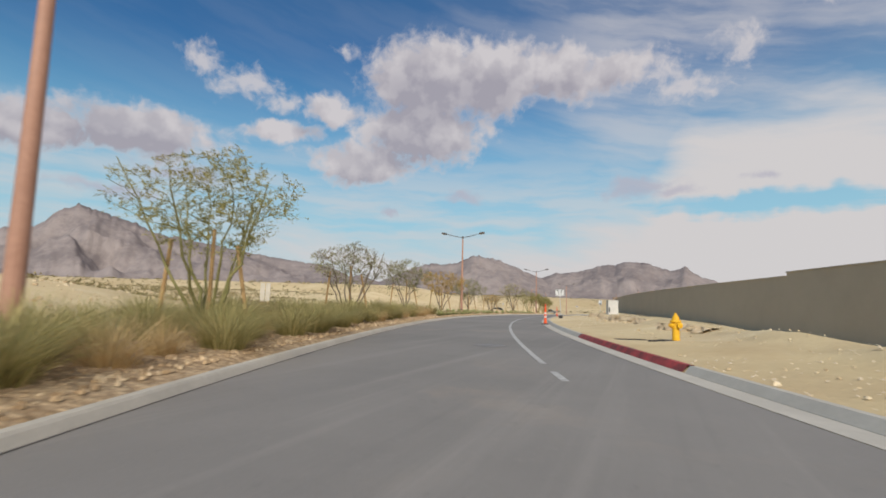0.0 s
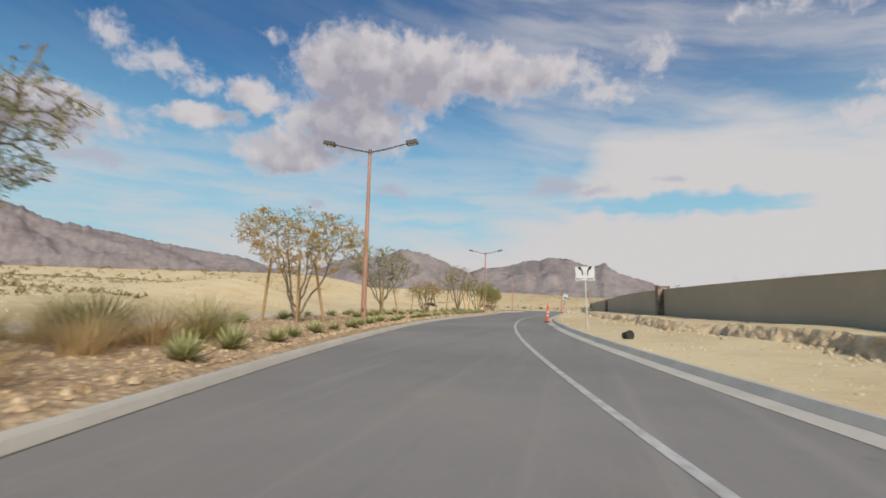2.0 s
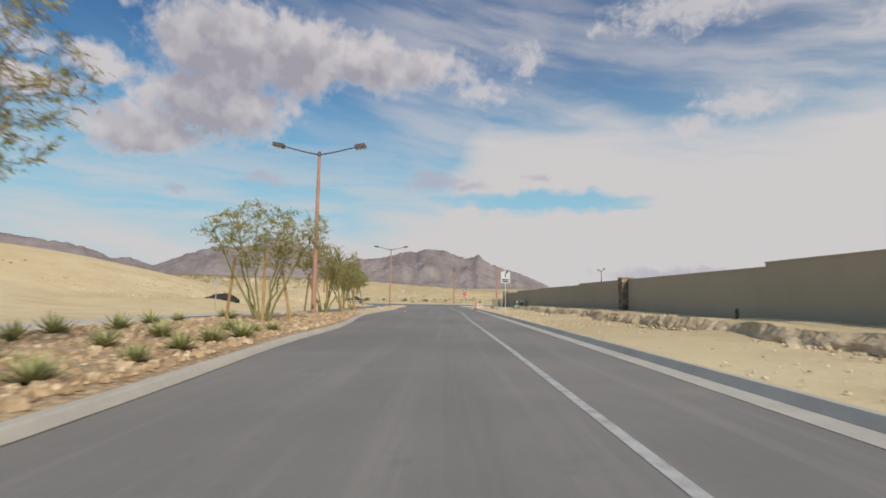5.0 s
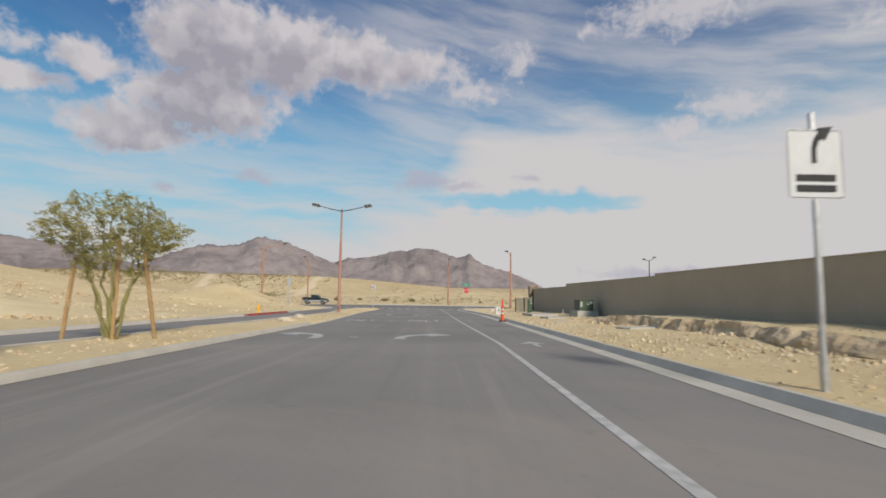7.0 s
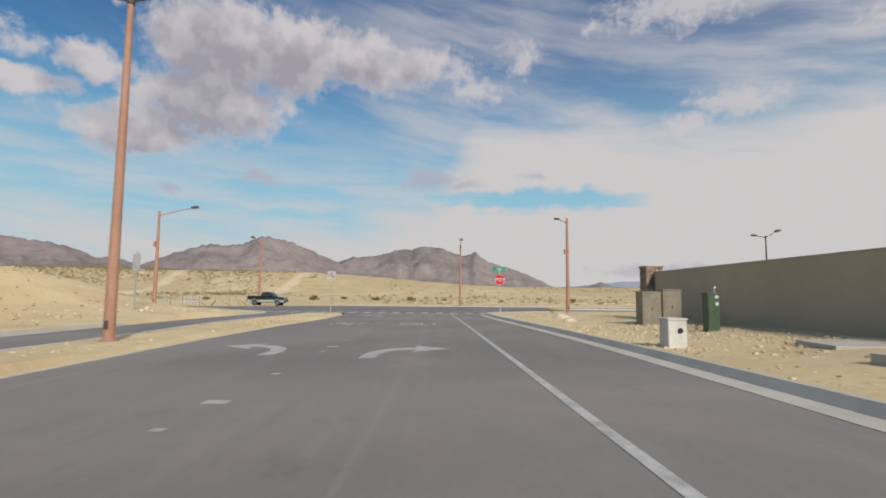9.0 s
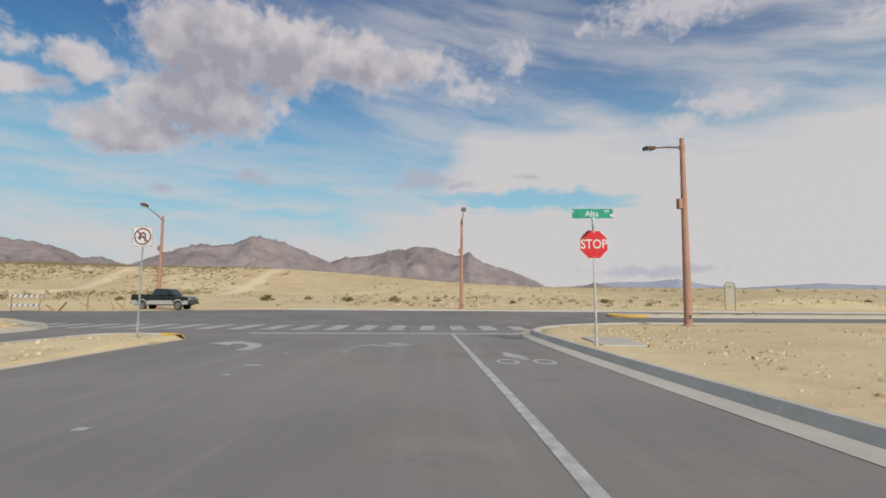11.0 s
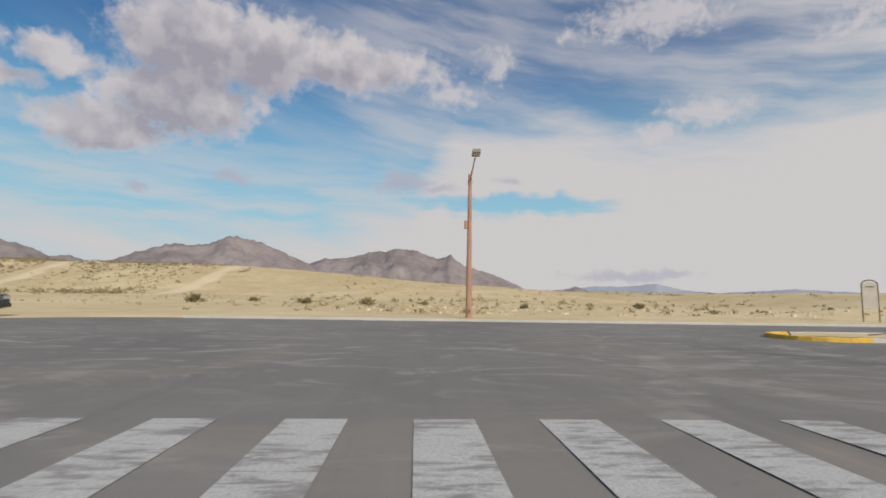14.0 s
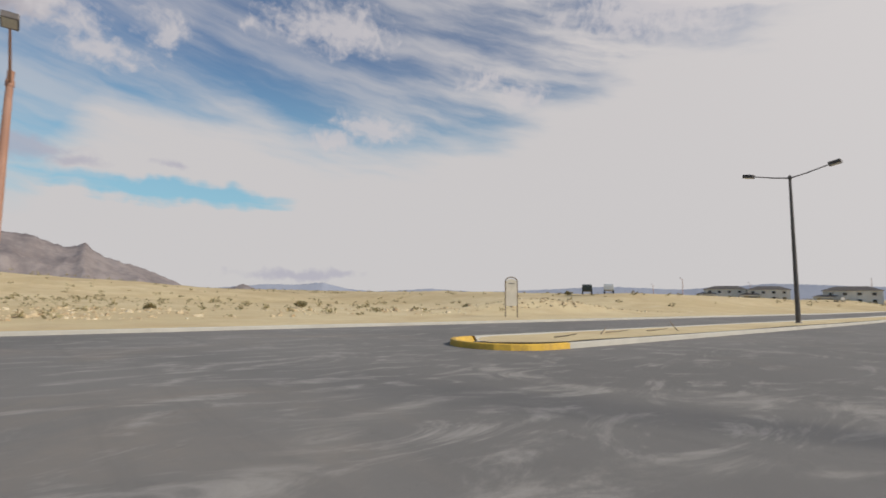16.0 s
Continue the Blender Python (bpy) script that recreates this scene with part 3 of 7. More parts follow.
def tube(bm, points, radii, n=10, cap=True):
    """A round bar through the points."""
    rings = []
    pts = [Vector(p) for p in points]
    side = None
    for i, p in enumerate(pts):
        d = (pts[min(i + 1, len(pts) - 1)] - pts[max(i - 1, 0)]).normalized()
        if side is None or abs(side.dot(d)) > 0.95:
            side = d.orthogonal().normalized()
        side = (side - d * side.dot(d)).normalized()
        other = d.cross(side)
        rings.append([bm.verts.new(p + (side * math.cos(a) + other * math.sin(a)) * radii[i]) for a in (2 * math.pi * k / n for k in range(n))])
    for a, b in zip(rings, rings[1:]):
        for k in range(n):
            bm.faces.new((a[k], a[(k + 1) % n], b[(k + 1) % n], b[k]))
    if cap:
        bm.faces.new(rings[0][::-1])
        bm.faces.new(rings[-1])
    return bm


def lathe(bm, profile, n=20, centre=(0, 0, 0)):
    """A turned shape: profile of radius and height."""
    rings = [[bm.verts.new((centre[0] + r * math.cos(2 * math.pi * k / n), centre[1] + r * math.sin(2 * math.pi * k / n), centre[2] + z)) for k in range(n)] for r, z in profile]
    for a, b in zip(rings, rings[1:]):
        for k in range(n):
            bm.faces.new((a[k], a[(k + 1) % n], b[(k + 1) % n], b[k]))
    bm.faces.new(rings[0][::-1])
    bm.faces.new(rings[-1])
    return bm


def plate(bm, outline, thick):
    """A flat plate in x and z, from an outline, facing -y."""
    a = [bm.verts.new((x, -thick / 2, z)) for x, z in outline]
    b = [bm.verts.new((x, thick / 2, z)) for x, z in outline]
    n = len(outline)
    bm.faces.new(a)
    bm.faces.new(b[::-1])
    for k in range(n):
        bm.faces.new((a[k], b[k], b[(k + 1) % n], a[(k + 1) % n]))
    return bm


# ---- ground: one sheet to the horizon ----
def spread(start, step, growth, end):
    out, v = [], start
    while v < end:
        step *= growth
        v += step
        out.append(v)
    return out


def build_ground():
    s_rows = [-v for v in reversed(spread(12, 4, 1.35, 2600))] + list(np.arange(-12, 196, 0.8)) + list(np.arange(196, 212, 0.3)) + list(np.arange(212.3, 229.5, 0.9))
    s_rows += [229.85, FAR_KERB + 0.35] + list(np.arange(231, 262, 0.9)) + list(np.arange(263, 380, 2.2)) + spread(380, 2.4, 1.09, 4200)
    strip = [0.0, 0.02, 0.06, 0.12, 0.2, 0.3, 0.4, 0.5, 0.6, 0.7, 0.8, 0.88, 0.94, 0.98, 1.0]
    right = [4.64, 4.97] + list(np.arange(5.2, 12.4, 0.22)) + [12.8, 13.5, 15, 17, 20, 24, 29] + spread(29, 4, 1.12, 3800)
    left = [-v for v in np.arange(17.4, 66, 1.2)] + [-v for v in spread(66, 1.5, 1.12, 3800)]
    verts, cols = [], None
    S, L = [], []
    for s in s_rows:
        le = float(left_edge(s)) - 0.28
        oi, oo, fs = float(opp_in(s)), float(opp_out(s)), float(face(s)) - 4.5
        row = sorted(left) + [oo - 0.5, oo - 0.15, oo + 0.12, oo + 1, oi - 1, oi - 0.12]
        row += [le + (oi - le) * t for t in reversed(strip)] + [le + 0.2, -1.0, 2.0, fs + 4.15, fs + 4.55] + [v + fs * float(fade(12, 6, v)) for v in right]
        cols = len(row)
        S.append([s] * cols)
        L.append(row)
    S, L = np.array(S), np.array(L)
    X, Y = to_xy(S, L)
    Z = grade(Y) + rise(S, L)
    loose = (rise(S, L) > -0.05) & (np.abs(S) < 900) & (np.abs(L) < 900)
    amp = np.where(L > 4.5, 0.05 + 0.08 * fade(6, 9, L), 0.03) + 0.10 * fade(20, 60, np.abs(L)) + 0.45 * fade(90, 300, np.hypot(S - 150, L))
    amp = amp * np.where((S > FAR_KERB) & (S < FAR_KERB + 1.2), 0.2, 1) * np.where((L > 3.4) & (L < face(S) + 0.6), 0.15, 1)
    amp = np.where((L > opp_in(S)) & (L < left_edge(S)), np.where(S < 128, 0.0, 0.16 * fade(128, 140, S)), amp)
    amp = np.where((L < opp_out(S) - 2.6) & (L > -45) & (S > 120) & (S < 206), 0.34, amp)
    bumps = ripple(X, Y, 1.7, 3.0) * 0.5 + ripple(X, Y, 6.0, 9.0) * 0.8
    Z = Z + np.where(loose, amp * bumps, 0) + np.where(np.hypot(S, L) > 300, 1.4 * ripple(X, Y, 60.0, 5.0), 0)
    n = len(s_rows)
    verts = np.stack([X, Y, Z], -1).reshape(-1, 3)
    faces = [(i * cols + j, i * cols + j + 1, (i + 1) * cols + j + 1, (i + 1) * cols + j) for i in range(n - 1) for j in range(cols - 1)]
    ob = mesh_object("ground", verts, faces, SAND, smooth=True)
    tagged(ob, "pale tan desert sand and graded dirt with tyre marks", "ground", kind="structure")


build_ground()


# ---- carriageways ----
def sheet(name, rows, mat, parent=None, lift=0.0, across=6):
    """A strip that follows the grade: rows of (s, l from, l to)."""
    verts, faces = [], []
    for s, a, b in rows:
        l = np.linspace(a, b, across + 1)
        x, y = to_xy(np.full(across + 1, s), l)
        z = grade(y) + lift
        verts += list(zip(x, y, z))
    k = across + 1
    for i in range(len(rows) - 1):
        for j in range(across):
            faces.append((i * k + j, i * k + j + 1, (i + 1) * k + j + 1, (i + 1) * k + j))
    return mesh_object(name, verts, faces, mat, parent)


def kerb(name, line, label, mat=CONCRETE, wide=0.15, tall=0.15, batter=0.09, skirt=0.12, side=1, parent=None):
    """A kerb swept along plan points; side +1: its back lies to the right of the walk along the line."""
    line = [Vector((float(a), float(b))) for a, b in line]
    verts, faces = [], []
    prof = [(0.0, -0.05), (0.0, 0.012), (batter, tall - 0.03), (batter + 0.025, tall), (batter + wide, tall), (batter + wide + 0.02, tall - 0.02), (batter + wide + 0.03, -skirt)]
    for i, p in enumerate(line):
        d = (line[min(i + 1, len(line) - 1)] - line[max(i - 1, 0)]).normalized()
        nrm = Vector((-d.y, d.x)) * side   # plan axes: (s, l)
        for o, z in prof:
            q = p + nrm * o
            x, y = to_xy(q.x, q.y)
            verts.append((float(x), float(y), float(grade(y)) + z))
    k = len(prof)
    for i in range(len(line) - 1):
        for j in range(k - 1):
            f = (i * k + j, i * k + j + 1, (i + 1) * k + j + 1, (i + 1) * k + j)
            faces.append(f if side < 0 else f[::-1])
    ob = mesh_object(name, verts, faces, mat, parent)
    if parent is None:
        tagged(ob, label, "kerb", kind="structure")
    return ob


def arc(cs, cl, r, a0, a1, n=10):
    return [(cs + r * math.cos(radians(a0 + (a1 - a0) * i / n)), cl + r * math.sin(radians(a0 + (a1 - a0) * i / n))) for i in range(n + 1)]


def build_roads():
    rows = []
    for s in list(np.arange(-90, 199, 1.5)) + [199.2]:
        rows.append((float(s), float(left_edge(s)) - 0.04, float(face(s)) - PAN_W))
    road = sheet("road", rows, ASPHALT, across=8)
    tagged(road, "dusty grey asphalt carriageway with worn white markings", "road", kind="structure")
    # throat of the junction, opened out by the kerb returns
    rows = []
    start = NEAR_KERB - RETURN
    for s in [199.2] + [s for s in [start + RETURN * math.sin(radians(a)) for a in range(0, 91, 5)] if s > 199.3]:
        fc = float(face(s))
        right = fc - PAN_W if s <= start else max(fc - PAN_W, fc + BACK_W + RETURN - math.sqrt(max((RETURN + 0.6) ** 2 - (s - start) ** 2, 0)))
        rows.append((s, float(opp_out(s)) - 7 * float(fade(199, 208, s)) ** 2, right))
    sheet("road_throat", rows, ASPHALT, road, across=12)
    sheet("road_island_end", [(float(s), float(opp_in(s)), float(left_edge(s)) - 0.04) for s in np.arange(196.2, 199.3, 0.3)], ASPHALT, road, across=4)
    rows = [(float(s), float(opp_out(s)), float(opp_in(s))) for s in list(np.arange(-90, 199, 1.5)) + [199.2]]
    opp = sheet("road_opposing", rows, [ASPHALT, DUSTY], across=3)
    opp.data.polygons.foreach_set("material_index", [1 if i // 3 < 136 else 0 for i in range(len(opp.data.polygons))])
    tagged(opp, "narrow dusty asphalt carriageway past the planted strip", "road", kind="structure")
    verts, faces = [], []
    lines = [-420, -300, -200, -120, -80, -60] + list(np.arange(-50, 60, 1.0)) + [62, 66, 72, 80, 95, 120, 160, 220, 300, 420, 700]
    for l in lines:
        for t in (0, 0.2, 0.4, 0.6, 0.8, 1.0):
            x, y = to_xy(NEAR_KERB + (float(far_edge(l)) - NEAR_KERB) * t, l)
            verts.append((float(x), float(y), float(grade(y))))
    for i in range(len(lines) - 1):
        for j in range(5):
            q = i * 6 + j
            faces.append((q, q + 6, q + 7, q + 1))
    cross = mesh_object("road_cross", verts, faces, ASPHALT)
    tagged(cross, "wide dark asphalt cross street with dusty tyre marks", "road", kind="structure")
    return road, opp, cross


ROAD, ROAD_OPP, ROAD_CROSS = build_roads()


def build_kerbs():
    steps = list(np.arange(-90, 199, 1.5))
    # left kerb of the carriageway, then the nose of the island
    le, oi = float(left_edge(196.5)), float(opp_in(196.5))
    mid, r = (le + oi) / 2, (le - oi) / 2
    kerb("kerb_left", [(s, float(left_edge(s))) for s in steps if s < 148], "pale concrete kerb along the planted strip", wide=0.15, batter=0.05, tall=0.14, side=-1)
    kerb("kerb_left_buried", [(s, float(left_edge(s))) for s in np.arange(147, 196.1, 1.4)], "low kerb half buried under drifted sand", DUSTY, wide=0.05, batter=0.40, tall=0.035, side=-1)
    tip = [(196.5 + 1.3 * math.cos(t), mid + r * math.sin(t)) for t in np.linspace(math.pi / 2, -math.pi / 2, 19)]
    kerb("kerb_island_nose", tip[1:8], "yellow painted concrete nose of the traffic island", YELLOW_PAINT, side=-1)
    kerb("kerb_island_side", [(195, float(left_edge(195)))] + tip[:2], "low kerb half buried under drifted sand", SAND, wide=0.05, batter=0.25, side=-1, tall=0.08)
    kerb("kerb_island_back", tip[7:] + [(195, float(opp_in(195)))], "pale concrete kerb of the island", side=-1)
    kerb("kerb_opposing_inner", [(s, float(opp_in(s))) for s in steps if s < 196], "pale concrete kerb of the island", side=1)
    kerb("kerb_opposing_outer", [(s, float(opp_out(s))) for s in steps if s < 159.5], "pale concrete kerb beside the graded bank", side=-1)
    kerb("kerb_opposing_red", [(s, float(opp_out(s))) for s in np.arange(158.5, 170.6, 1.5)], "kerb painted red for the fire lane", RED_PAINT, side=-1)
    kerb("kerb_opposing_end", [(s, float(opp_out(s))) for s in np.arange(170.5, 200, 1.5)] + [(s, float(opp_out(s)) - 7 * float(fade(199, 208, s)) ** 2) for s in np.arange(200, 207.6, 1.0)], "pale concrete kerb turning into the cross street", side=-1)
    joint = sheet("kerb_joint", [(float(s), float(left_edge(s)) + 0.0, float(left_edge(s)) + 0.022) for s in steps if s < 147], DARK_PATCH, ROAD, 0.004, 1)
    # right kerb with its gutter
    kerb("kerb_right", [(s, float(face(s))) for s in steps if s < 8] + [(8.4, float(face(8.4)))], "dusty concrete kerb and gutter", side=1)
    kerb("kerb_right_red", [(s, float(face(s))) for s in np.arange(8.5, 19.6, 1.0)], "kerb painted dull red near the hydrant", RED_PAINT, side=1)
    start, fc = NEAR_KERB - RETURN, float(face(NEAR_KERB))
    ret = arc(start, fc + RETURN, RETURN, -90, 0, 20)
    kerb("kerb_right_far", [(s, float(face(s))) for s in np.arange(19.5, start - 0.5, 1.5)] + ret + [(NEAR_KERB, l) for l in np.arange(16, 400, 4.0)], "dusty concrete kerb and gutter by bare dirt", side=1)
    pan = sheet("gutter", [(float(s), float(face(s)) - PAN_W, float(face(s)) + 0.01) for s in [v for v in steps if v < start] + [start]], CONCRETE, lift=0.006, across=1)
    tagged(pan, "pale concrete gutter pan along the kerb", "gutter", kind="structure")
    rows = []
    for a in range(0, 91, 5):
        ds = RETURN * math.sin(radians(a))
        rows.append((start + ds, max(fc - PAN_W, fc + BACK_W + RETURN - math.sqrt(max((RETURN + 0.6) ** 2 - ds ** 2, 0))), fc + RETURN - RETURN * math.cos(radians(a)) + 0.02))
    sheet("gutter_return", rows, GUTTER_DUST, pan, lift=0.008, across=1)
    # far side of the cross street and its median
    kerb("kerb_far", [(FAR_KERB, l) for l in np.arange(-14, 500, 4.0)], "pale concrete kerb across the junction", side=1)
    med = [(220.4, l) for l in np.arange(300, 16.1, -4.0)]
    nose = arc(218.9, 15.0, 1.5, 0, -180, 12)
    near = [(217.4, l) for l in np.arange(14.9, 300, 4.0)]
    kerb("median_kerb_far", [(a, b) for a, b in med] + [(220.4, 15.1)], "pale concrete median kerb", side=1, tall=0.17)
    kerb("median_nose", [(nose[0][0], nose[0][1])] + nose + [(217.4, 15.6)], "bright yellow painted median nose", YELLOW_PAINT, side=1, tall=0.17)
    kerb("median_kerb_near", [(217.4, l) for l in np.arange(15.6, 300, 4.0)], "pale concrete median kerb", side=1, tall=0.17)
    verts, faces = [], []
    L = [14.0, 15.0, 16.0] + list(np.arange(17, 300, 3.0))
    for l in L:
        for s in (217.6, 218.3, 218.9, 219.5, 220.2):
            if l < 15.1:
                s = 218.9 + (s - 218.9) * (0.25 if l < 14.3 else 0.9)
            x, y = to_xy(s, l)
            verts.append((float(x), float(y), 0.14 + 0.05 * noise.noise((s, l, 2.0)) + 0.02))
    for i in range(len(L) - 1):
        for j in range(4):
            a = i * 5 + j
            faces.append((a, a + 5, a + 6, a + 1))
    fill = mesh_object("median_fill", verts, faces, SAND, smooth=True)
    tagged(fill, "bare sand filling the street median", "median", kind="structure")


build_kerbs()


# ---- road markings ----
def stripe(name, s0, s1, l0, l1, parent, n=None, lift=0.005, mat=None):
    n = n or max(1, int(abs(s1 - s0) / 2.0))
    return sheet(name, [(s0 + (s1 - s0) * i / n, l0, l1) for i in range(n + 1)], mat or ROAD_PAINT, parent, lift, 1)


def flat_shape(name, outline, parent, lift=0.005, mat=None):
    """A painted shape from plan points."""
    bm = bmesh.new()
    vs = []
    for s, l in outline:
        x, y = to_xy(s, l)
        vs.append(bm.verts.new((float(x), float(y), float(grade(y)) + lift)))
    f = bm.faces.new(vs)
    bm.normal_update()
    if f.normal.z < 0:
        f.normal_flip()
    bmesh.ops.triangulate(bm, faces=[f])
    return part(name, bm, mat or ROAD_PAINT, parent)


def arrow_turn(s, l, hand, parent, mat=None):
    """Curved turn arrow; hand +1 right, -1 left."""
    out, inn = [], []
    for i in range(9):
        a = radians(90 * i / 8)
        out.append((s + 1.5 * math.sin(a) * 1.25, l + hand * (1.15 - 1.15 * math.cos(a))))
        inn.append((s + 1.05 * math.sin(a) * 1.25, l + hand * (1.15 - 0.80 * math.cos(a))))
    tip = l + hand * 2.0
    head = [(s + 2.45, l + hand * 1.05), (s + 1.60, tip), (s + 0.75, l + hand * 1.05)]
    flat_shape("turn_arrow", [(s - 0.6, l)] + out + head + inn[::-1] + [(s - 0.6, l + hand * 0.36)], parent, 0.005, mat)


def letters(text, size, extrude=0.0):
    """The mesh of some words in the built-in font, standing in x and y."""
    c = bpy.data.curves.new("letters", "FONT")
    c.body, c.size, c.align_x, c.align_y, c.extrude, c.resolution_u = text, size, "CENTER", "CENTER", extrude, 3
    c.offset = size * 0.012
    ob = bpy.data.objects.new("letters", c)
    scene.collection.objects.link(ob)
    bpy.context.view_layer.update()
    me = bpy.data.meshes.new_from_object(ob.evaluated_get(bpy.context.evaluated_depsgraph_get()))
    bpy.data.objects.remove(ob)
    return me


def road_word(word, s, l, wide, long, parent):
    """Tall letters painted on the road, read by an approaching driver."""
    for k, ch in enumerate(word):
        me = letters(ch, 1.0)
        co = np.array([v.co[:] for v in me.vertices])
        lo, hi = co.min(0), co.max(0)
        cell = wide / len(word)
        verts = []
        for x, y, _ in co:
            ll = l - wide / 2 + cell * (k + 0.11 + 0.78 * (x - lo[0]) / (hi[0] - lo[0]))
            ss = s - long / 2 + long * (y - lo[1]) / (hi[1] - lo[1])
            px, py = to_xy(ss, ll)
            verts.append((float(px), float(py), float(grade(py)) + 0.005))
        mesh_object("letter", verts, [tuple(p.vertices) for p in me.polygons], ROAD_PAINT, parent)
        bpy.data.meshes.remove(me)


def bike_symbol(s, l, parent, mat):
    """Bicycle and rider painted on the lane: two wheels, a frame and two slanted bars."""
    for dl in (-0.39, 0.39):
        bm = bmesh.new()
        vs = []
        for rs, rl in ((0.44, 0.25), (0.28, 0.165)):
            row = []
            for a in np.linspace(0, 2 * math.pi, 20, endpoint=False):
                x, y = to_xy(s + rs * math.cos(a), l + dl + rl * math.sin(a))
                row.append(bm.verts.new((float(x), float(y), float(grade(y)) + 0.005)))
            vs.append(row)
        for k in range(20):
            bm.faces.new((vs[0][k], vs[0][(k + 1) % 20], vs[1][(k + 1) % 20], vs[1][k]))
        part("wheel_mark", bm, mat, parent)
    flat_shape("rider_mark", [(s + 0.5, l + 0.16), (s + 0.9, l + 0.16), (s + 1.9, l - 0.16), (s + 1.9, l - 0.28), (s + 1.3, l - 0.30)], parent, 0.005, mat)
    flat_shape("frame_mark", [(s + 0.25, l + 0.02), (s + 0.25, l + 0.16), (s + 1.15, l - 0.20), (s + 1.15, l - 0.34)], parent, 0.005, mat)


def build_markings():
    # line of the bicycle lane, broken at the start, solid later
    def line_l(s):
        return float(np.interp(s, (-90, 70, 98, 118, 137, 153, 175, 186, 199.5), (1.98, 1.98, 1.98, 1.84, 2.06, 1.62, 1.28, 1.1, 0.74)))
    for a, b in ((-20, -17), (-8, -5), (6.8, 8.0), (9.3, 199.4)):
        n = max(1, int((b - a) / 2))
        sheet("lane_line", [(a + (b - a) * i / n, line_l(a + (b - a) * i / n) - 0.125, line_l(a + (b - a) * i / n) + 0.015) for i in range(n + 1)], ROAD_PAINT, ROAD, 0.005, 1)
    # broken lane line between the turn lanes
    def mid_l(s):
        return -2.72 - 0.9 * float(fade(150, 197, s))
    for k in range(8):
        s = 138.9 + 7.3 * k
        stripe("lane_dash", s, s + 0.24, mid_l(s) - 0.15, mid_l(s) + 0.15, ROAD, 1)
    for k in range(15):
        s = 141.3 + 3.65 * k
        stripe("lane_marker", s, s + 0.13, mid_l(s) - 0.07, mid_l(s) + 0.07, ROAD, 1)
    for s, right, left in ((139.0, -1.3, -3.80), (166.2, -1.9, -3.9), (193.2, -2.5, -4.75)):
        arrow_turn(s, right, 1, ROAD, FADED_PAINT if s > 190 else None)
        arrow_turn(s + 0.5 * (s > 150), left, -1, ROAD)
    for s, right, left in ((153.9, -0.68, -4.6), (181.5, -1.3, -5.0)):
        road_word("ONLY", s, right, 2.1, 2.7, ROAD)
        road_word("ONLY", s - 0.2, left, 1.85, 2.7, ROAD)
    flat_shape("lane_arrow", [(136.2, 2.98), (136.2, 3.14), (137.2, 3.14), (137.1, 3.48), (137.95, 3.05), (137.1, 2.64), (137.2, 2.98)], ROAD)
    bike_symbol(190.8, 1.94, ROAD, ROAD_PAINT)
    # darker mended patch in the bicycle lane
    flat_shape("asphalt_patch", [(147.35, 2.85), (147.45, 3.5), (147.75, 4.0), (148.15, 3.85), (148.45, 3.5), (148.3, 2.95), (148.05, 2.45), (147.7, 2.6)], ROAD, 0.004, mottled("rubbed_tar_patch", (0.095, 0.088, 0.082), (0.185, 0.172, 0.16), 1.6, 0.9, fine=9, relief=0.3, depth=0.005))
    # stop bar and crosswalk
    stripe("stop_bar", 199.6, 200.2, -7.2, -1.05, ROAD, 1)
    stripe("stop_bar", 199.6, 200.2, -0.98, 3.4, ROAD, 1)
    l = 4.2
    while l > -24:
        stripe("crosswalk_bar", 202.15, 205.6, l - 0.68, l, ROAD, 1, 0.006, SCRAPED_PAINT)
        l -= 1.40
    # worn patch and cover in the lane
    bm = bmesh.new()
    ring = []
    for a in np.linspace(0, 2 * math.pi, 28, endpoint=False):
        x, y = to_xy(13.9 + 0.5 * math.cos(a), 0.9 + 0.5 * math.sin(a))
        ring.append(bm.verts.new((float(x), float(y), float(grade(y)) + 0.006)))
    f = bm.faces.new(ring)
    bm.normal_update()
    if f.normal.z < 0:
        f.normal_flip()
    part("manhole_cover", bm, mottled("road_worn_iron", (0.19, 0.175, 0.16), (0.27, 0.25, 0.23), 3.0, 0.6, 0.3, relief=0.2), ROAD)


build_markings()


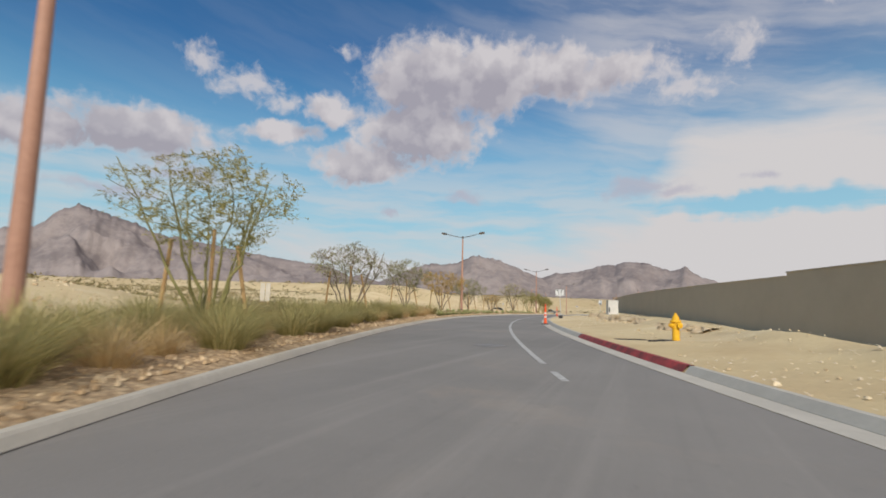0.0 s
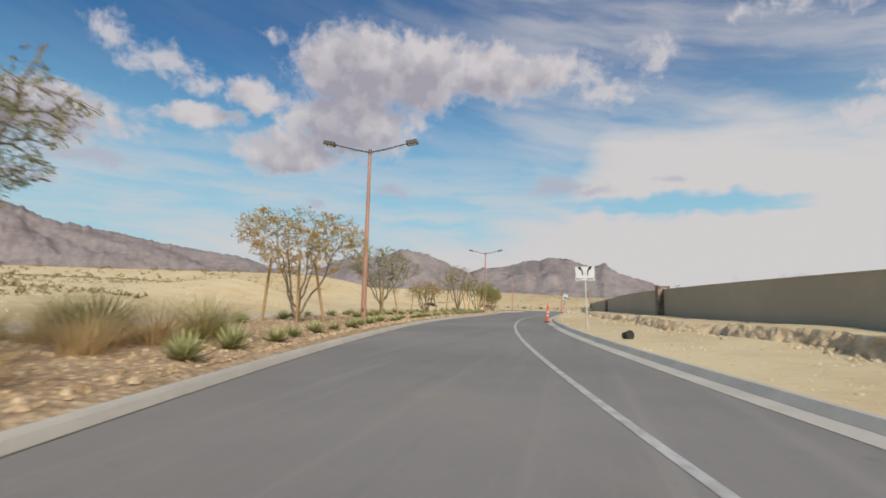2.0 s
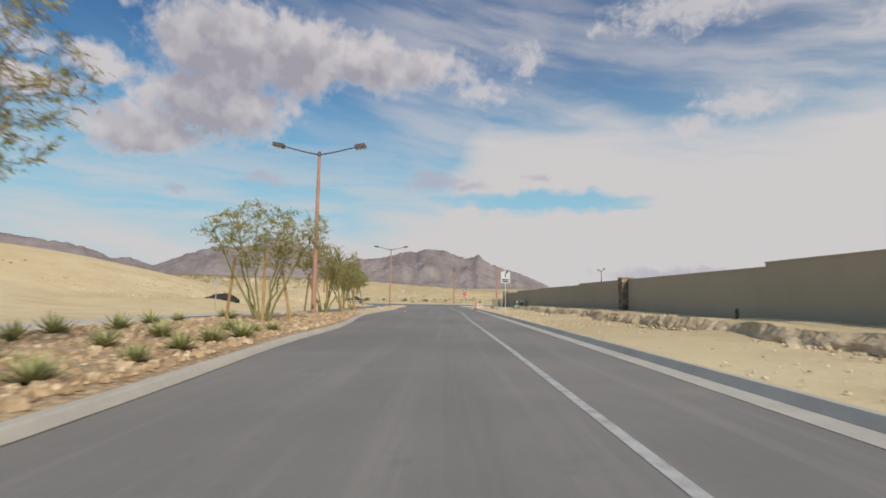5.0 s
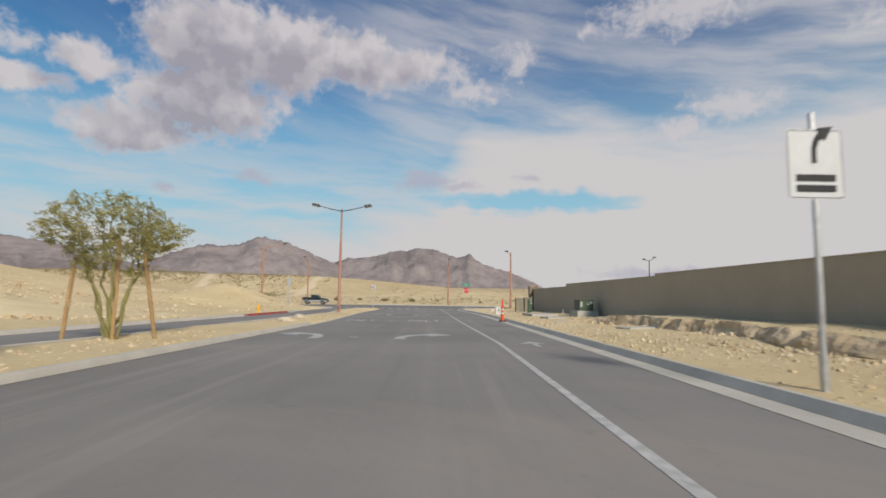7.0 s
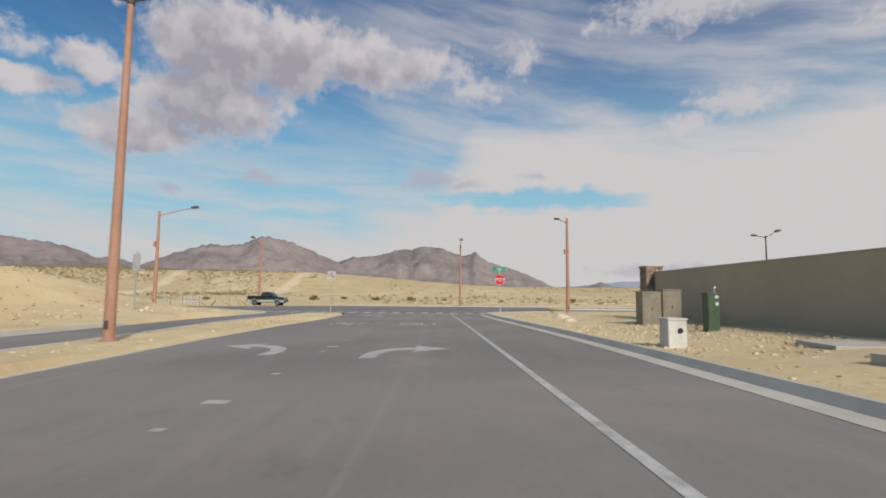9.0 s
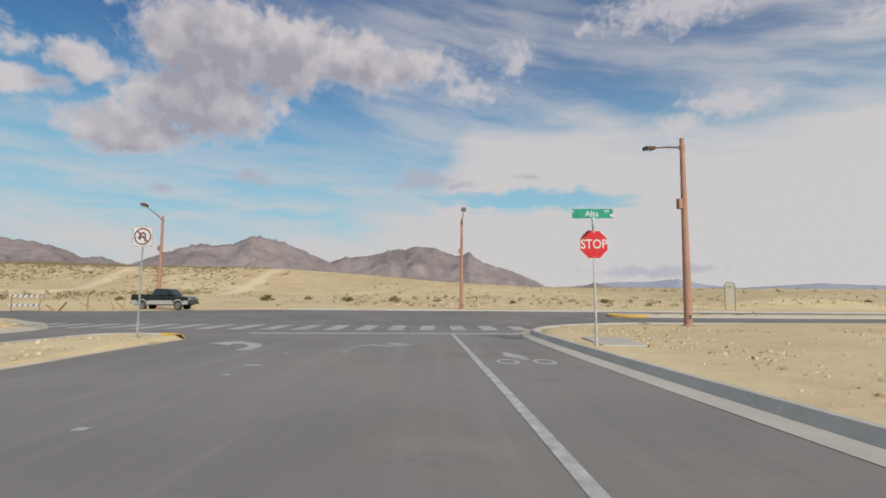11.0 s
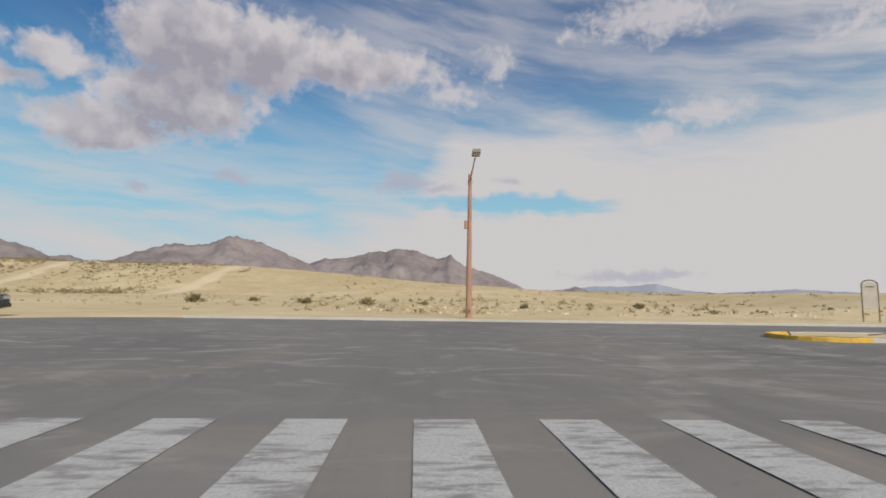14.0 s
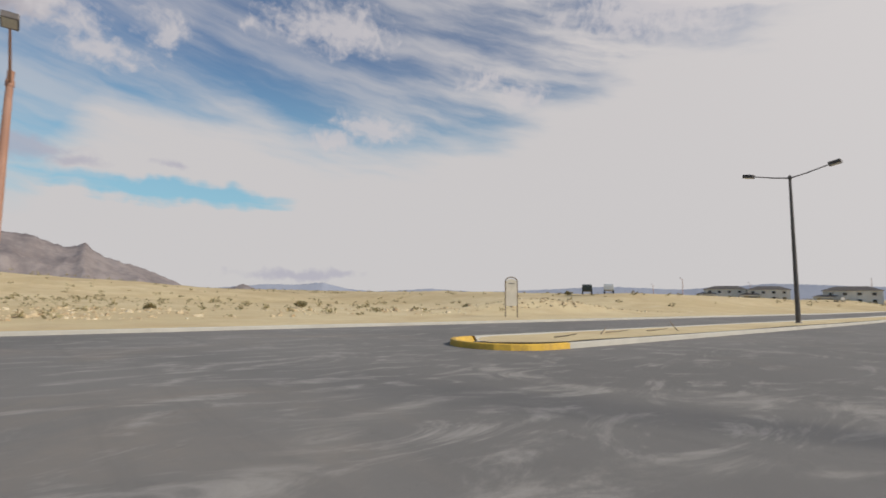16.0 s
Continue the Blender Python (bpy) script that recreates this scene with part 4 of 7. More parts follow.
# ---- long wall on the right ----
def build_wall():
    spans = [(-90, 18, 3.95), (18, 104, 3.80), (104, 130, 3.63), (130, 149, 3.50), (149, 168, 3.38), (168, 183.4, 3.14)]
    for k, (a, b, top) in enumerate(spans):
        n = max(2, int((b - a) / 3))
        verts, faces = [], []
        for i in range(n + 1):
            s = a + (b - a) * i / n
            for l, z in ((12.0, None), (12.0, top), (12.2, top), (12.2, None)):
                x, y = to_xy(s, l)
                verts.append((float(x), float(y), float(grade(y)) - 0.3 if z is None else z))
        for i in range(n):
            for j in range(3):
                q = i * 4 + j
                faces.append((q, q + 4, q + 5, q + 1))
        faces += [(0, 1, 2, 3), (n * 4 + 3, n * 4 + 2, n * 4 + 1, n * 4)]
        w = mesh_object("wall_east_%d" % (k + 1), verts, faces, WALL_STUCCO)
        tagged(w, "long dark taupe stucco block wall stepping down", "wall", kind="structure")
        verts, faces = [], []
        for i in range(n + 1):
            s = a + (b - a) * i / n
            for l, z in ((11.97, top + 0.002), (11.97, top + 0.05), (12.23, top + 0.05), (12.23, top + 0.002)):
                x, y = to_xy(s, l)
                verts.append((float(x), float(y), z))
        for i in range(n):
            for j in range(4):
                q, r = i * 4 + j, i * 4 + (j + 1) % 4
                faces.append((q, q + 4, r + 4, r))
        faces += [(0, 1, 2, 3), (n * 4 + 3, n * 4 + 2, n * 4 + 1, n * 4)]
        mesh_object("wall_cap", verts, faces, WALL_STUCCO, w)


build_wall()


def stone_pillar(s, wide, top):
    """A wall pier faced with rough stones in courses."""
    rng = random.Random(int(s * 7))
    base = height(s, 11.6) - 0.1
    m = stand(s, 12.0)
    m.translation.z = base
    p = thing("stone_pillar", m, "wall pier faced with rough brown stones", "pillar", "piers of the long wall")
    tall = top - base
    bm = bmesh.new()
    box(bm, (0, 0, tall / 2), (wide - 0.12, wide - 0.12, tall))
    part("core", bm, STONE, p)
    bm = bmesh.new()
    box(bm, (0, 0, tall + 0.035), (wide + 0.08, wide + 0.08, 0.09), 0.012)
    part("cap", bm, STONE, p, "flat stone cap")
    z = 0.0
    while z < tall - 0.05:
        hgt = min(rng.uniform(0.10, 0.22), tall - z)
        for side in range(4):
            u = -wide / 2
            while u < wide / 2 - 0.02:
                w = min(rng.uniform(0.14, 0.42), wide / 2 - u)
                bm = bmesh.new()
                box(bm, (u + w / 2, -(wide / 2 - 0.04), z + hgt / 2), (w - 0.015, 0.07 + rng.uniform(0, 0.05), hgt - 0.015), 0.012)
                bm.transform(Matrix.Rotation(radians(90 * side), 4, "Z"))
                part("stone", bm, STONE, p)
                u += w
        z += hgt
    return p


stone_pillar(70.2, 0.78, 4.0)
stone_pillar(118.4, 0.78, 3.72)
stone_pillar(183.9, 0.95, 3.45)


# ---- mountains ----
def mountain_material(name, dark, light, haze):
    m, g, b = material(name, 1.0, 0, 0.05)
    p = place(g)
    big = g.noise(p, 0.004, 6, 0.65)
    fine = g.noise(g.vec("MULTIPLY", p, (1, 1, 0.45)), 0.02, 6, 0.7)
    c = g.mix(g.ramp(g.math("ADD", g.math("MULTIPLY", big, 0.5), g.math("MULTIPLY", fine, 0.5)), 0.38, 0.62), dark, light)
    band = g.noise(g.vec("MULTIPLY", p, (0.3, 0.3, 2.6)), 0.008, 5, 0.6)
    c = g.mix(g.math("MULTIPLY", g.ramp(band, 0.5, 0.7), 0.5), c, light)
    g.tree.links.new(c, b.inputs["Base Color"])
    if haze:
        bump(g, b, fine, haze, 18.0)
    return m


ROCK = mountain_material("dry_violet_rock", (0.185, 0.157, 0.155), (0.295, 0.252, 0.238), 0.50)
# far range: the haze of the air is put into its pale blue colour
FAR_ROCK = mountain_material("haze_tinted_far_rock", (0.30, 0.315, 0.37), (0.325, 0.335, 0.385), 0)


def mountain(name, crest_line, near, far, mat, label, rough=0.16, spurs=0.95):
    """A range: its crest as (azimuth, elevation) in degrees seen from the road, filled out with spurs and gullies."""
    az_list, el_list = [a for a, e in crest_line], [e for a, e in crest_line]
    a0, a1 = az_list[0], az_list[-1]
    na, nr = int((a1 - a0) / 0.13), 40
    crest = near + (far - near) * 0.55
    verts, faces = [], []
    for i in range(na + 1):
        az = a0 + (a1 - a0) * i / na
        top = np.mean([np.interp(az + o, az_list, el_list) for o in (-0.16, 0, 0.16)])
        ragged = 0.035 * noise.fractal((az * 2.0, 1.7, 0.0), 1.0, 2.1, 5)
        base = math.tan(radians(max(float(top), 0.02))) * crest
        for j in range(nr + 1):
            t = j / nr
            r = near + (far - near) * t
            x, y = r * math.sin(radians(az)), r * math.cos(radians(az))
            fall = t / 0.55 if t < 0.55 else (1 - t) / 0.45
            spur = 1 - abs(noise.fractal((x / 330, y / 330, 8.0), 1.0, 2.0, 5)) * 1.6
            lower = noise.fractal((x / 140, y / 140, 2.0), 1.0, 2.0, 4)
            k = fall ** 1.25
            z = base * (k * (1 + ragged * k ** 6) + (1 - k) * k * (spurs * (spur - 0.55) + rough * lower))
            verts.append((x, y, z - 8 * (1 - k) - 14 * (t == 0)))
    k = nr + 1
    for i in range(na):
        for j in range(nr):
            q = i * k + j
            faces.append((q, q + 1, q + k + 1, q + k))
    ob = mesh_object(name, verts, faces, mat, smooth=True)
    return tagged(ob, label, "mountain")


mountain("mountain", [(-75, 2), (-66, 5.2), (-58, 6.4), (-52, 5.4), (-46.6, 5.9), (-45.5, 6.3), (-44.6, 7.5), (-42.8, 8.6), (-41.7, 8.3), (-38.2, 7.3), (-36.5, 6.5), (-33.7, 6.1), (-29.9, 5.5), (-27.1, 5.05), (-23, 4.5), (-20.3, 4.25), (-18.6, 3.8), (-17, 3.1), (-15.6, 3.2), (-14, 2.6), (-11, 1.2)], 2000, 3600, ROCK, "rugged violet-brown desert mountain with a blunt summit")
mountain("mountain", [(-17.5, 1.2), (-13.2, 2.7), (-10.9, 3.8), (-9.1, 4.42), (-7.9, 4.8), (-6.4, 4.65), (-4.8, 4.9), (-3.2, 5.8), (-0.8, 5.5), (1.4, 4.7), (3.2, 3.9), (4.9, 3.2), (7, 2.0)], 2200, 3500, ROCK, "violet-brown desert mountain with a rounded double top")
mountain("mountain", [(2.5, 2.0), (4.9, 3.5), (6.1, 3.95), (8.4, 4.0), (10.8, 4.75), (12.4, 4.8), (13.5, 5.15), (15.6, 5.0), (17.5, 4.3), (18.5, 4.2), (19.2, 4.8), (19.9, 4.0), (21.1, 3.35), (23.5, 2.75), (25.9, 1.75), (27.3, 1.0), (29, 0.6)], 2300, 3600, ROCK, "violet-brown desert mountain with a small sharp peak")
mountain("mountain", [(26, 0.5), (29, 0.95), (31, 1.0), (32.2, 1.45), (33.3, 1.0), (36, 0.6)], 2400, 3000, ROCK, "low dark desert knoll far away")
mountain("mountain", [(27, 0.5), (31, 1.1), (35, 1.5), (38, 1.5), (40.5, 1.8), (43, 1.2), (46, 0.9), (52, 1.3), (58, 1.0), (64, 1.3), (71, 1.7), (78, 1.4), (86, 2.0), (96, 1.5)], 3900, 4700, FAR_ROCK, "mountain range on the horizon tinted pale blue for haze", 0.03, 0.12)


# ---- street lamps ----
def lamp_head(parent, at, turn):
    head = new("lamp_head")
    head.parent = parent
    head.matrix_local = Matrix.Translation(at) @ Matrix.Rotation(turn, 4, "Z") @ Matrix.Rotation(radians(10), 4, "X")
    bm = bmesh.new()
    box(bm, (0, 0.29, 0.0), (0.46, 0.64, 0.22), 0.025)
    box(bm, (0, 0.02, 0.0), (0.10, 0.10, 0.09), 0.01)
    body = part("housing", bm, DARK_METAL, head)
    bm = bmesh.new()
    box(bm, (0, 0.31, -0.115), (0.38, 0.50, 0.02), 0.006)
    part("lens", bm, LAMP_GLASS, head, "clouded flat glass")
    return head


def lamp_pole(parent, tall, r0, r1, dark=False):
    bm = bmesh.new()
    tube(bm, [(0, 0, 0.0), (0, 0, tall)], [r0, r1], 14)
    part("pole", bm, DARK_METAL if dark else RUST_POLE, parent, smooth=False)
    bm = bmesh.new()
    lathe(bm, [(r0 + 0.13, -0.1), (r0 + 0.13, 0.03), (r0 + 0.09, 0.05), (r0 + 0.03, 0.06), (r0 + 0.01, 0.10)], 16)
    part("base_flange", bm, DARK_METAL if dark else RUST_POLE, parent)
    bm = bmesh.new()
    box(bm, (0, -r0 + 0.005, 0.45), (0.11, 0.03, 0.22), 0.006)
    part("hand_hole_cover", bm, DARK_METAL, parent)


def twin_lamp(m, dark=False):
    lamp = thing("street_lamp", m, "tall twin-arm street lamp with a terracotta painted pole" if not dark else "tall twin-arm street lamp with a dark pole", "street lamp", "twin lamps along the median")
    lamp_pole(lamp, 9.3, 0.15, 0.08, dark)
    bm = bmesh.new()
    lathe(bm, [(0.09, 9.22), (0.10, 9.24), (0.10, 9.46), (0.05, 9.52)], 12)
    part("hub", bm, DARK_METAL, lamp)
    for side in (-1, 1):
        bm = bmesh.new()
        tube(bm, [(0, 0, 9.33), (side * 0.9, 0, 9.50), (side * 2.15, 0, 9.82)], [0.045, 0.042, 0.034], 8)
        part("arm", bm, DARK_METAL, lamp)
        lamp_head(lamp, (side * 2.12, 0, 9.82), radians(-90 * side))
    return lamp


def single_lamp(m, arm_turn):
    lamp = thing("street_lamp", m, "single-arm street lamp on a stout terracotta painted pole", "street lamp", "single lamps round the junction")
    lamp_pole(lamp, 9.25, 0.20, 0.11)
    t = Matrix.Rotation(radians(arm_turn), 4, "Z")
    bm = bmesh.new()
    tube(bm, [t @ Vector((0, 0, 8.85)), t @ Vector((0, 1.1, 9.20)), t @ Vector((0, 3.1, 9.74))], [0.05, 0.045, 0.036], 8)
    part("arm", bm, RUST_POLE, lamp)
    bm = bmesh.new()
    lathe(bm, [(0.135, 8.74), (0.14, 8.76), (0.14, 8.96), (0.13, 8.98)], 14)
    part("arm_clamp", bm, RUST_POLE, lamp)
    bm = bmesh.new()
    lathe(bm, [(0.12, 9.25), (0.125, 9.27), (0.10, 9.33)], 14)
    part("pole_cap", bm, RUST_POLE, lamp)
    lamp_head(lamp, t @ Vector((0, 3.05, 9.74)), radians(arm_turn))
    bm = bmesh.new()
    box(bm, (-0.24, -0.02, 6.0), (0.18, 0.30, 0.50), 0.015)
    part("control_box", bm, RUST_POLE, lamp, "control box clamped to the pole")
    return lamp


for s, l in ((5.25, -6.5), (59.5, -6.35), (114.4, -7.3), (168.0, -8.8)):
    twin_lamp(stand(s, l))
for s, l in ((218.9, 41.4), (219.2, 97.5), (219.2, 152.0), (219.2, 207.0)):
    twin_lamp(stand(s, l, 90, 0.27), True)
single_lamp(stand(232.0, 2.7), 180)
single_lamp(stand(230.9, -27.6), 180)
single_lamp(stand(204.5, 12.3), 4)
single_lamp(stand(204.6, -28.4), -82)
for s, l in ((322.6, 246), (380, 326), (317.5, 315), (262, 299), (494, 485), (459, 437)):
    single_lamp(stand(s, l), 100)


# ---- signs ----
DULL_RED = mottled("faded_sign_red", (0.16, 0.035, 0.035), (0.24, 0.05, 0.05), 4.0, 0.5, relief=0)
PANEL_GREY = mottled("grey_beige_panel", (0.44, 0.39, 0.32), (0.52, 0.47, 0.39), 2.0, 0.6, relief=0.02)

def post(parent, tall, r=0.03):
    bm = bmesh.new()
    box(bm, (0, 0.03, tall / 2 - 0.15), (2 * r, 2 * r, tall + 0.3), 0.006)
    part("post", bm, GALV, parent, "square galvanised post")
    bm = bmesh.new()
    box(bm, (0, 0.03, 0.22), (2 * r + 0.02, 2 * r + 0.02, 0.55), 0.004)
    part("sleeve", bm, GALV, parent)


def words(text, size, at, mat, parent, squeeze=1.0):
    me = letters(text, size)
    me.transform(Matrix.Translation(at) @ Matrix.Rotation(radians(90), 4, "X") @ Matrix.Diagonal((squeeze, 1, 1, 1)))
    me.materials.clear()
    me.materials.append(mat)
    ob = new("lettering", me)
    ob.parent = parent
    return ob


def rounded(w, h, r, cz, n=4):
    out = []
    for sx, sz, a in ((1, 1, 0), (-1, 1, 90), (-1, -1, 180), (1, -1, 270)):
        for k in range(n + 1):
            t = radians(a + 90 * k / n)
            out.append((sx * (w / 2 - r) + r * math.cos(t), cz + sz * (h / 2 - r) + r * math.sin(t)))
    return out


def frame_ring(bm, outer, inner, y):
    a = [bm.verts.new((x, y, z)) for x, z in outer]
    b = [bm.verts.new((x, y, z)) for x, z in inner]
    n = len(outer)
    for k in range(n):
        bm.faces.new((a[k], a[(k + 1) % n], b[(k + 1) % n], b[k]))


def panel(parent, w, h, cz, mat, border=None, name="panel"):
    bm = bmesh.new()
    plate(bm, rounded(w, h, 0.05, cz), 0.006)
    p = part(name, bm, mat, parent)
    if border:
        bm = bmesh.new()
        frame_ring(bm, rounded(w - 0.03, h - 0.03, 0.045, cz), rounded(w - 0.05, h - 0.05, 0.037, cz), -0.006)
        part("border", bm, border, p)
    return p


def bent_arrow(parent, x, z, hand, size):
    bm = bmesh.new()
    out, inn = [], []
    for k in range(7):
        t = radians(55 * k / 6)
        out.append((x + hand * size * (0.62 - 0.62 * math.cos(t)) , z + size * 0.62 * math.sin(t) * 1.25))
        inn.append((x + hand * size * (0.62 - 0.46 * math.cos(t)), z + size * 0.46 * math.sin(t) * 1.25))
    ox, oz = (out[-1][0] + inn[-1][0]) / 2, (out[-1][1] + inn[-1][1]) / 2
    dx, dz = hand * 0.82, 0.57
    head = [(ox - dz * 0.24 * size * hand, oz + 0.24 * size * 0.82), (ox + dx * 0.46 * size, oz + dz * 0.46 * size), (ox + dz * 0.24 * size * hand, oz - 0.24 * size * 0.82)]
    pts = [(x, z - 0.35 * size)] + out + head + inn[::-1] + [(x + hand * 0.16 * size, z - 0.35 * size)]
    f = bm.faces.new([bm.verts.new((a, -0.007, b)) for a, b in pts])
    bmesh.ops.triangulate(bm, faces=[f])
    part("arrow", bm, BLACK, parent)


def build_signs():
    # lane use sign
    m = stand(59.3, 5.6) @ Matrix.Rotation(radians(-2.6), 4, "Y")
    sg = thing("lane_sign", m, "white lane sign with two curved black arrows on a leaning post", "road sign")
    post(sg, 3.25)
    p = panel(sg, 1.0, 0.76, 2.86, SIGN_WHITE, BLACK)
    bent_arrow(p, -0.10, 2.90, -1, 0.40)
    bent_arrow(p, 0.10, 2.90, 1, 0.40)
    words("ONLY", 0.15, (-0.27, -0.007, 2.58), BLACK, p)
    words("ONLY", 0.15, (0.27, -0.007, 2.58), BLACK, p)
    bm = bmesh.new()
    box(bm, (0, -0.007, 2.70), (0.012, 0.004, 0.42))
    part("divider", bm, BLACK, p)
    # regulatory sign farther along
    sg = thing("road_sign", stand(128.5, 5.35), "white road sign with a black arrow and unreadable lines", "road sign")
    post(sg, 3.9)
    p = panel(sg, 0.80, 1.0, 3.15, SIGN_WHITE, BLACK)
    bent_arrow(p, -0.05, 3.32, 1, 0.46)
    for z in (2.95, 2.80):
        bm = bmesh.new()
        box(bm, (0, -0.007, z), (0.56, 0.004, 0.10))
        part("text_bar", bm, BLACK, p)
    # stop sign with street-name blades
    sg = thing("stop_sign", stand(193.7, 4.38) @ Matrix.Rotation(radians(-0.8), 4, "Y") @ Matrix.Scale(1.05, 4), "red octagonal stop sign under two green street blades", "stop sign")
    post(sg, 3.32, 0.024)
    oct_ = [(0.375 / math.cos(radians(22.5)) * math.cos(radians(22.5 + 45 * k)), 2.60 + 0.375 / math.cos(radians(22.5)) * math.sin(radians(22.5 + 45 * k))) for k in range(8)]
    small = [(x * 0.95, 2.60 + (z - 2.60) * 0.95) for x, z in oct_]
    bm = bmesh.new()
    plate(bm, oct_, 0.006)
    face = part("stop_face", bm, SIGN_WHITE, sg)
    bm = bmesh.new()
    plate(bm, small, 0.004)
    bm.transform(Matrix.Translation((0, -0.005, 0)))
    part("red_field", bm, SIGN_RED, face)
    words("STOP", 0.34, (0, -0.009, 2.60), SIGN_WHITE, face, 0.86)
    for z in (2.93, 2.27):
        bm = bmesh.new()
        lathe(bm, [(0.02, 0.0), (0.02, 0.012)], 8)
        bm.transform(Matrix.Translation((0, -0.007, z)) @ Matrix.Rotation(radians(90), 4, "X"))
        part("bolt", bm, GALV, face)
    for turn, z, readable in ((0, 3.42, True), (70, 3.15, False)):
        holder = new("street_blade")
        holder.parent = sg
        holder.matrix_local = Matrix.Translation((0, 0.03 if readable else 0.0, 0)) @ Matrix.Rotation(radians(turn), 4, "Z")
        bm = bmesh.new()
        plate(bm, rounded(1.08 if readable else 0.95, 0.25, 0.02, z), 0.008)
        part("blade", bm, SIGN_GREEN, holder)
        if readable:
            words("Alta", 0.22, (-0.02, -0.006, z - 0.01), SIGN_WHITE, holder)
            words("DR", 0.09, (0.38, -0.006, z + 0.06), SIGN_WHITE, holder)
            words("W", 0.09, (-0.52, -0.006, z + 0.05), SIGN_WHITE, holder)
            bars = ((0.51, z - 0.05, 0.11, 0.07),)
        else:
            bars = ((0.0, z, 0.56, 0.11), (0.40, z + 0.05, 0.10, 0.05), (0.42, z - 0.06, 0.08, 0.05))
        for x, zz, w, h in bars:
            for y in (-0.007,) if readable else (-0.007, 0.007):
                bm = bmesh.new()
                box(bm, (x, y, zz), (w, 0.003, h))
                part("text_bar", bm, SIGN_WHITE, holder)
        bm = bmesh.new()
        box(bm, (0, 0, z - 0.14), (0.07, 0.05, 0.06), 0.005)
        part("bracket", bm, GALV, holder)
    # no U-turn sign on the island
    sg = thing("no_u_turn_sign", stand(195.7, -9.1), "white no U-turn sign with a red ring", "road sign")
    post(sg, 3.42, 0.02)
    p = panel(sg, 0.64, 0.64, 3.12, SIGN_WHITE, BLACK)
    bm = bmesh.new()
    ring = [(0.265 * math.cos(t), 3.12 + 0.265 * math.sin(t)) for t in np.linspace(0, 2 * math.pi, 32, endpoint=False)]
    frame_ring(bm, ring, [(x * 0.84, 3.12 + (z - 3.12) * 0.84) for x, z in ring], -0.008)
    part("red_ring", bm, DULL_RED, p)
    bm = bmesh.new()
    box(bm, (0, -0.010, 3.12), (0.46, 0.003, 0.042), 0, Matrix.Rotation(radians(45), 4, "Y"))
    part("red_slash", bm, DULL_RED, p)
    bm = bmesh.new()
    us = [(0.085, 2.97), (0.085, 3.15)] + [(0.085 * math.cos(t), 3.15 + 0.085 * math.sin(t)) for t in np.linspace(0.3, math.pi - 0.3, 6)] + [(-0.085, 3.15), (-0.085, 3.09)]
    for (xa, za), (xb, zb) in zip(us, us[1:]):
        d = Vector((xb - xa, zb - za))
        q = Vector((-d.y, d.x)).normalized() * 0.023
        bm.faces.new([bm.verts.new((x, -0.0075, z)) for x, z in ((xa + q.x, za + q.y), (xa - q.x, za - q.y), (xb - q.x, zb - q.y), (xb + q.x, zb + q.y))])
    bm.faces.new([bm.verts.new((x, -0.0075, z)) for x, z in ((-0.15, 3.10), (-0.085, 2.99), (-0.02, 3.10))])
    part("u_arrow", bm, BLACK, p)
    # back of a sign beside the opposing carriageway
    sg = thing("road_sign", stand(184.5, -18.2), "tall white road sign seen edge-on beside the sand", "road sign")
    post(sg, 3.4)
    panel(sg, 0.46, 1.0, 2.75, GALV, None)
    sg = thing("road_sign", stand(126.2, -18.3), "slim grey sign post beside the graded bank", "road sign")
    post(sg, 2.6, 0.025)
    panel(sg, 0.30, 0.45, 2.35, GALV, None)
    # paired white boards beyond the grass
    sg = thing("notice_board", stand(36.2, -18.0), "pair of upright white boards on posts in sand", "sign")
    for x in (-0.24, 0.24):
        bm = bmesh.new()
        box(bm, (x, 0, 1.75), (0.40, 0.03, 1.5), 0.008)
        part("board", bm, PANEL_GREY, sg)
        bm = bmesh.new()
        box(bm, (x, 0.04, 1.1), (0.06, 0.05, 2.4), 0.006)
        part("post", bm, STAKE_WOOD, sg)
    # arched entry board across the junction
    sg = thing("entry_board", stand(234.8, 32.2, -25), "dark brown arched sign frame holding a blank grey panel", "sign")
    for x in (-0.48, 0.48):
        bm = bmesh.new()
        box(bm, (x, 0, 1.32), (0.075, 0.075, 2.84), 0.01)
        part("leg", bm, BARK, sg)
    arch = [(-0.44, 0.85), (0.44, 0.85), (0.44, 2.62)] + [(0.44 * math.cos(t), 2.62 + 0.28 * math.sin(t)) for t in np.linspace(0.25, math.pi - 0.25, 9)] + [(-0.44, 2.62)]
    bm = bmesh.new()
    plate(bm, arch, 0.05)
    part("panel", bm, PANEL_GREY, sg, "blank grey-beige panel")
    bm = bmesh.new()
    tube(bm, [(0.48 * math.cos(t), 0, 2.70 + 0.34 * math.sin(t)) for t in np.linspace(0, math.pi, 13)], [0.045] * 13, 8)
    part("arch", bm, BARK, sg)
    bm = bmesh.new()
    box(bm, (0, -0.03, 2.55), (0.5, 0.01, 0.06))
    part("text_bar", bm, DARK_METAL, sg)


build_signs()


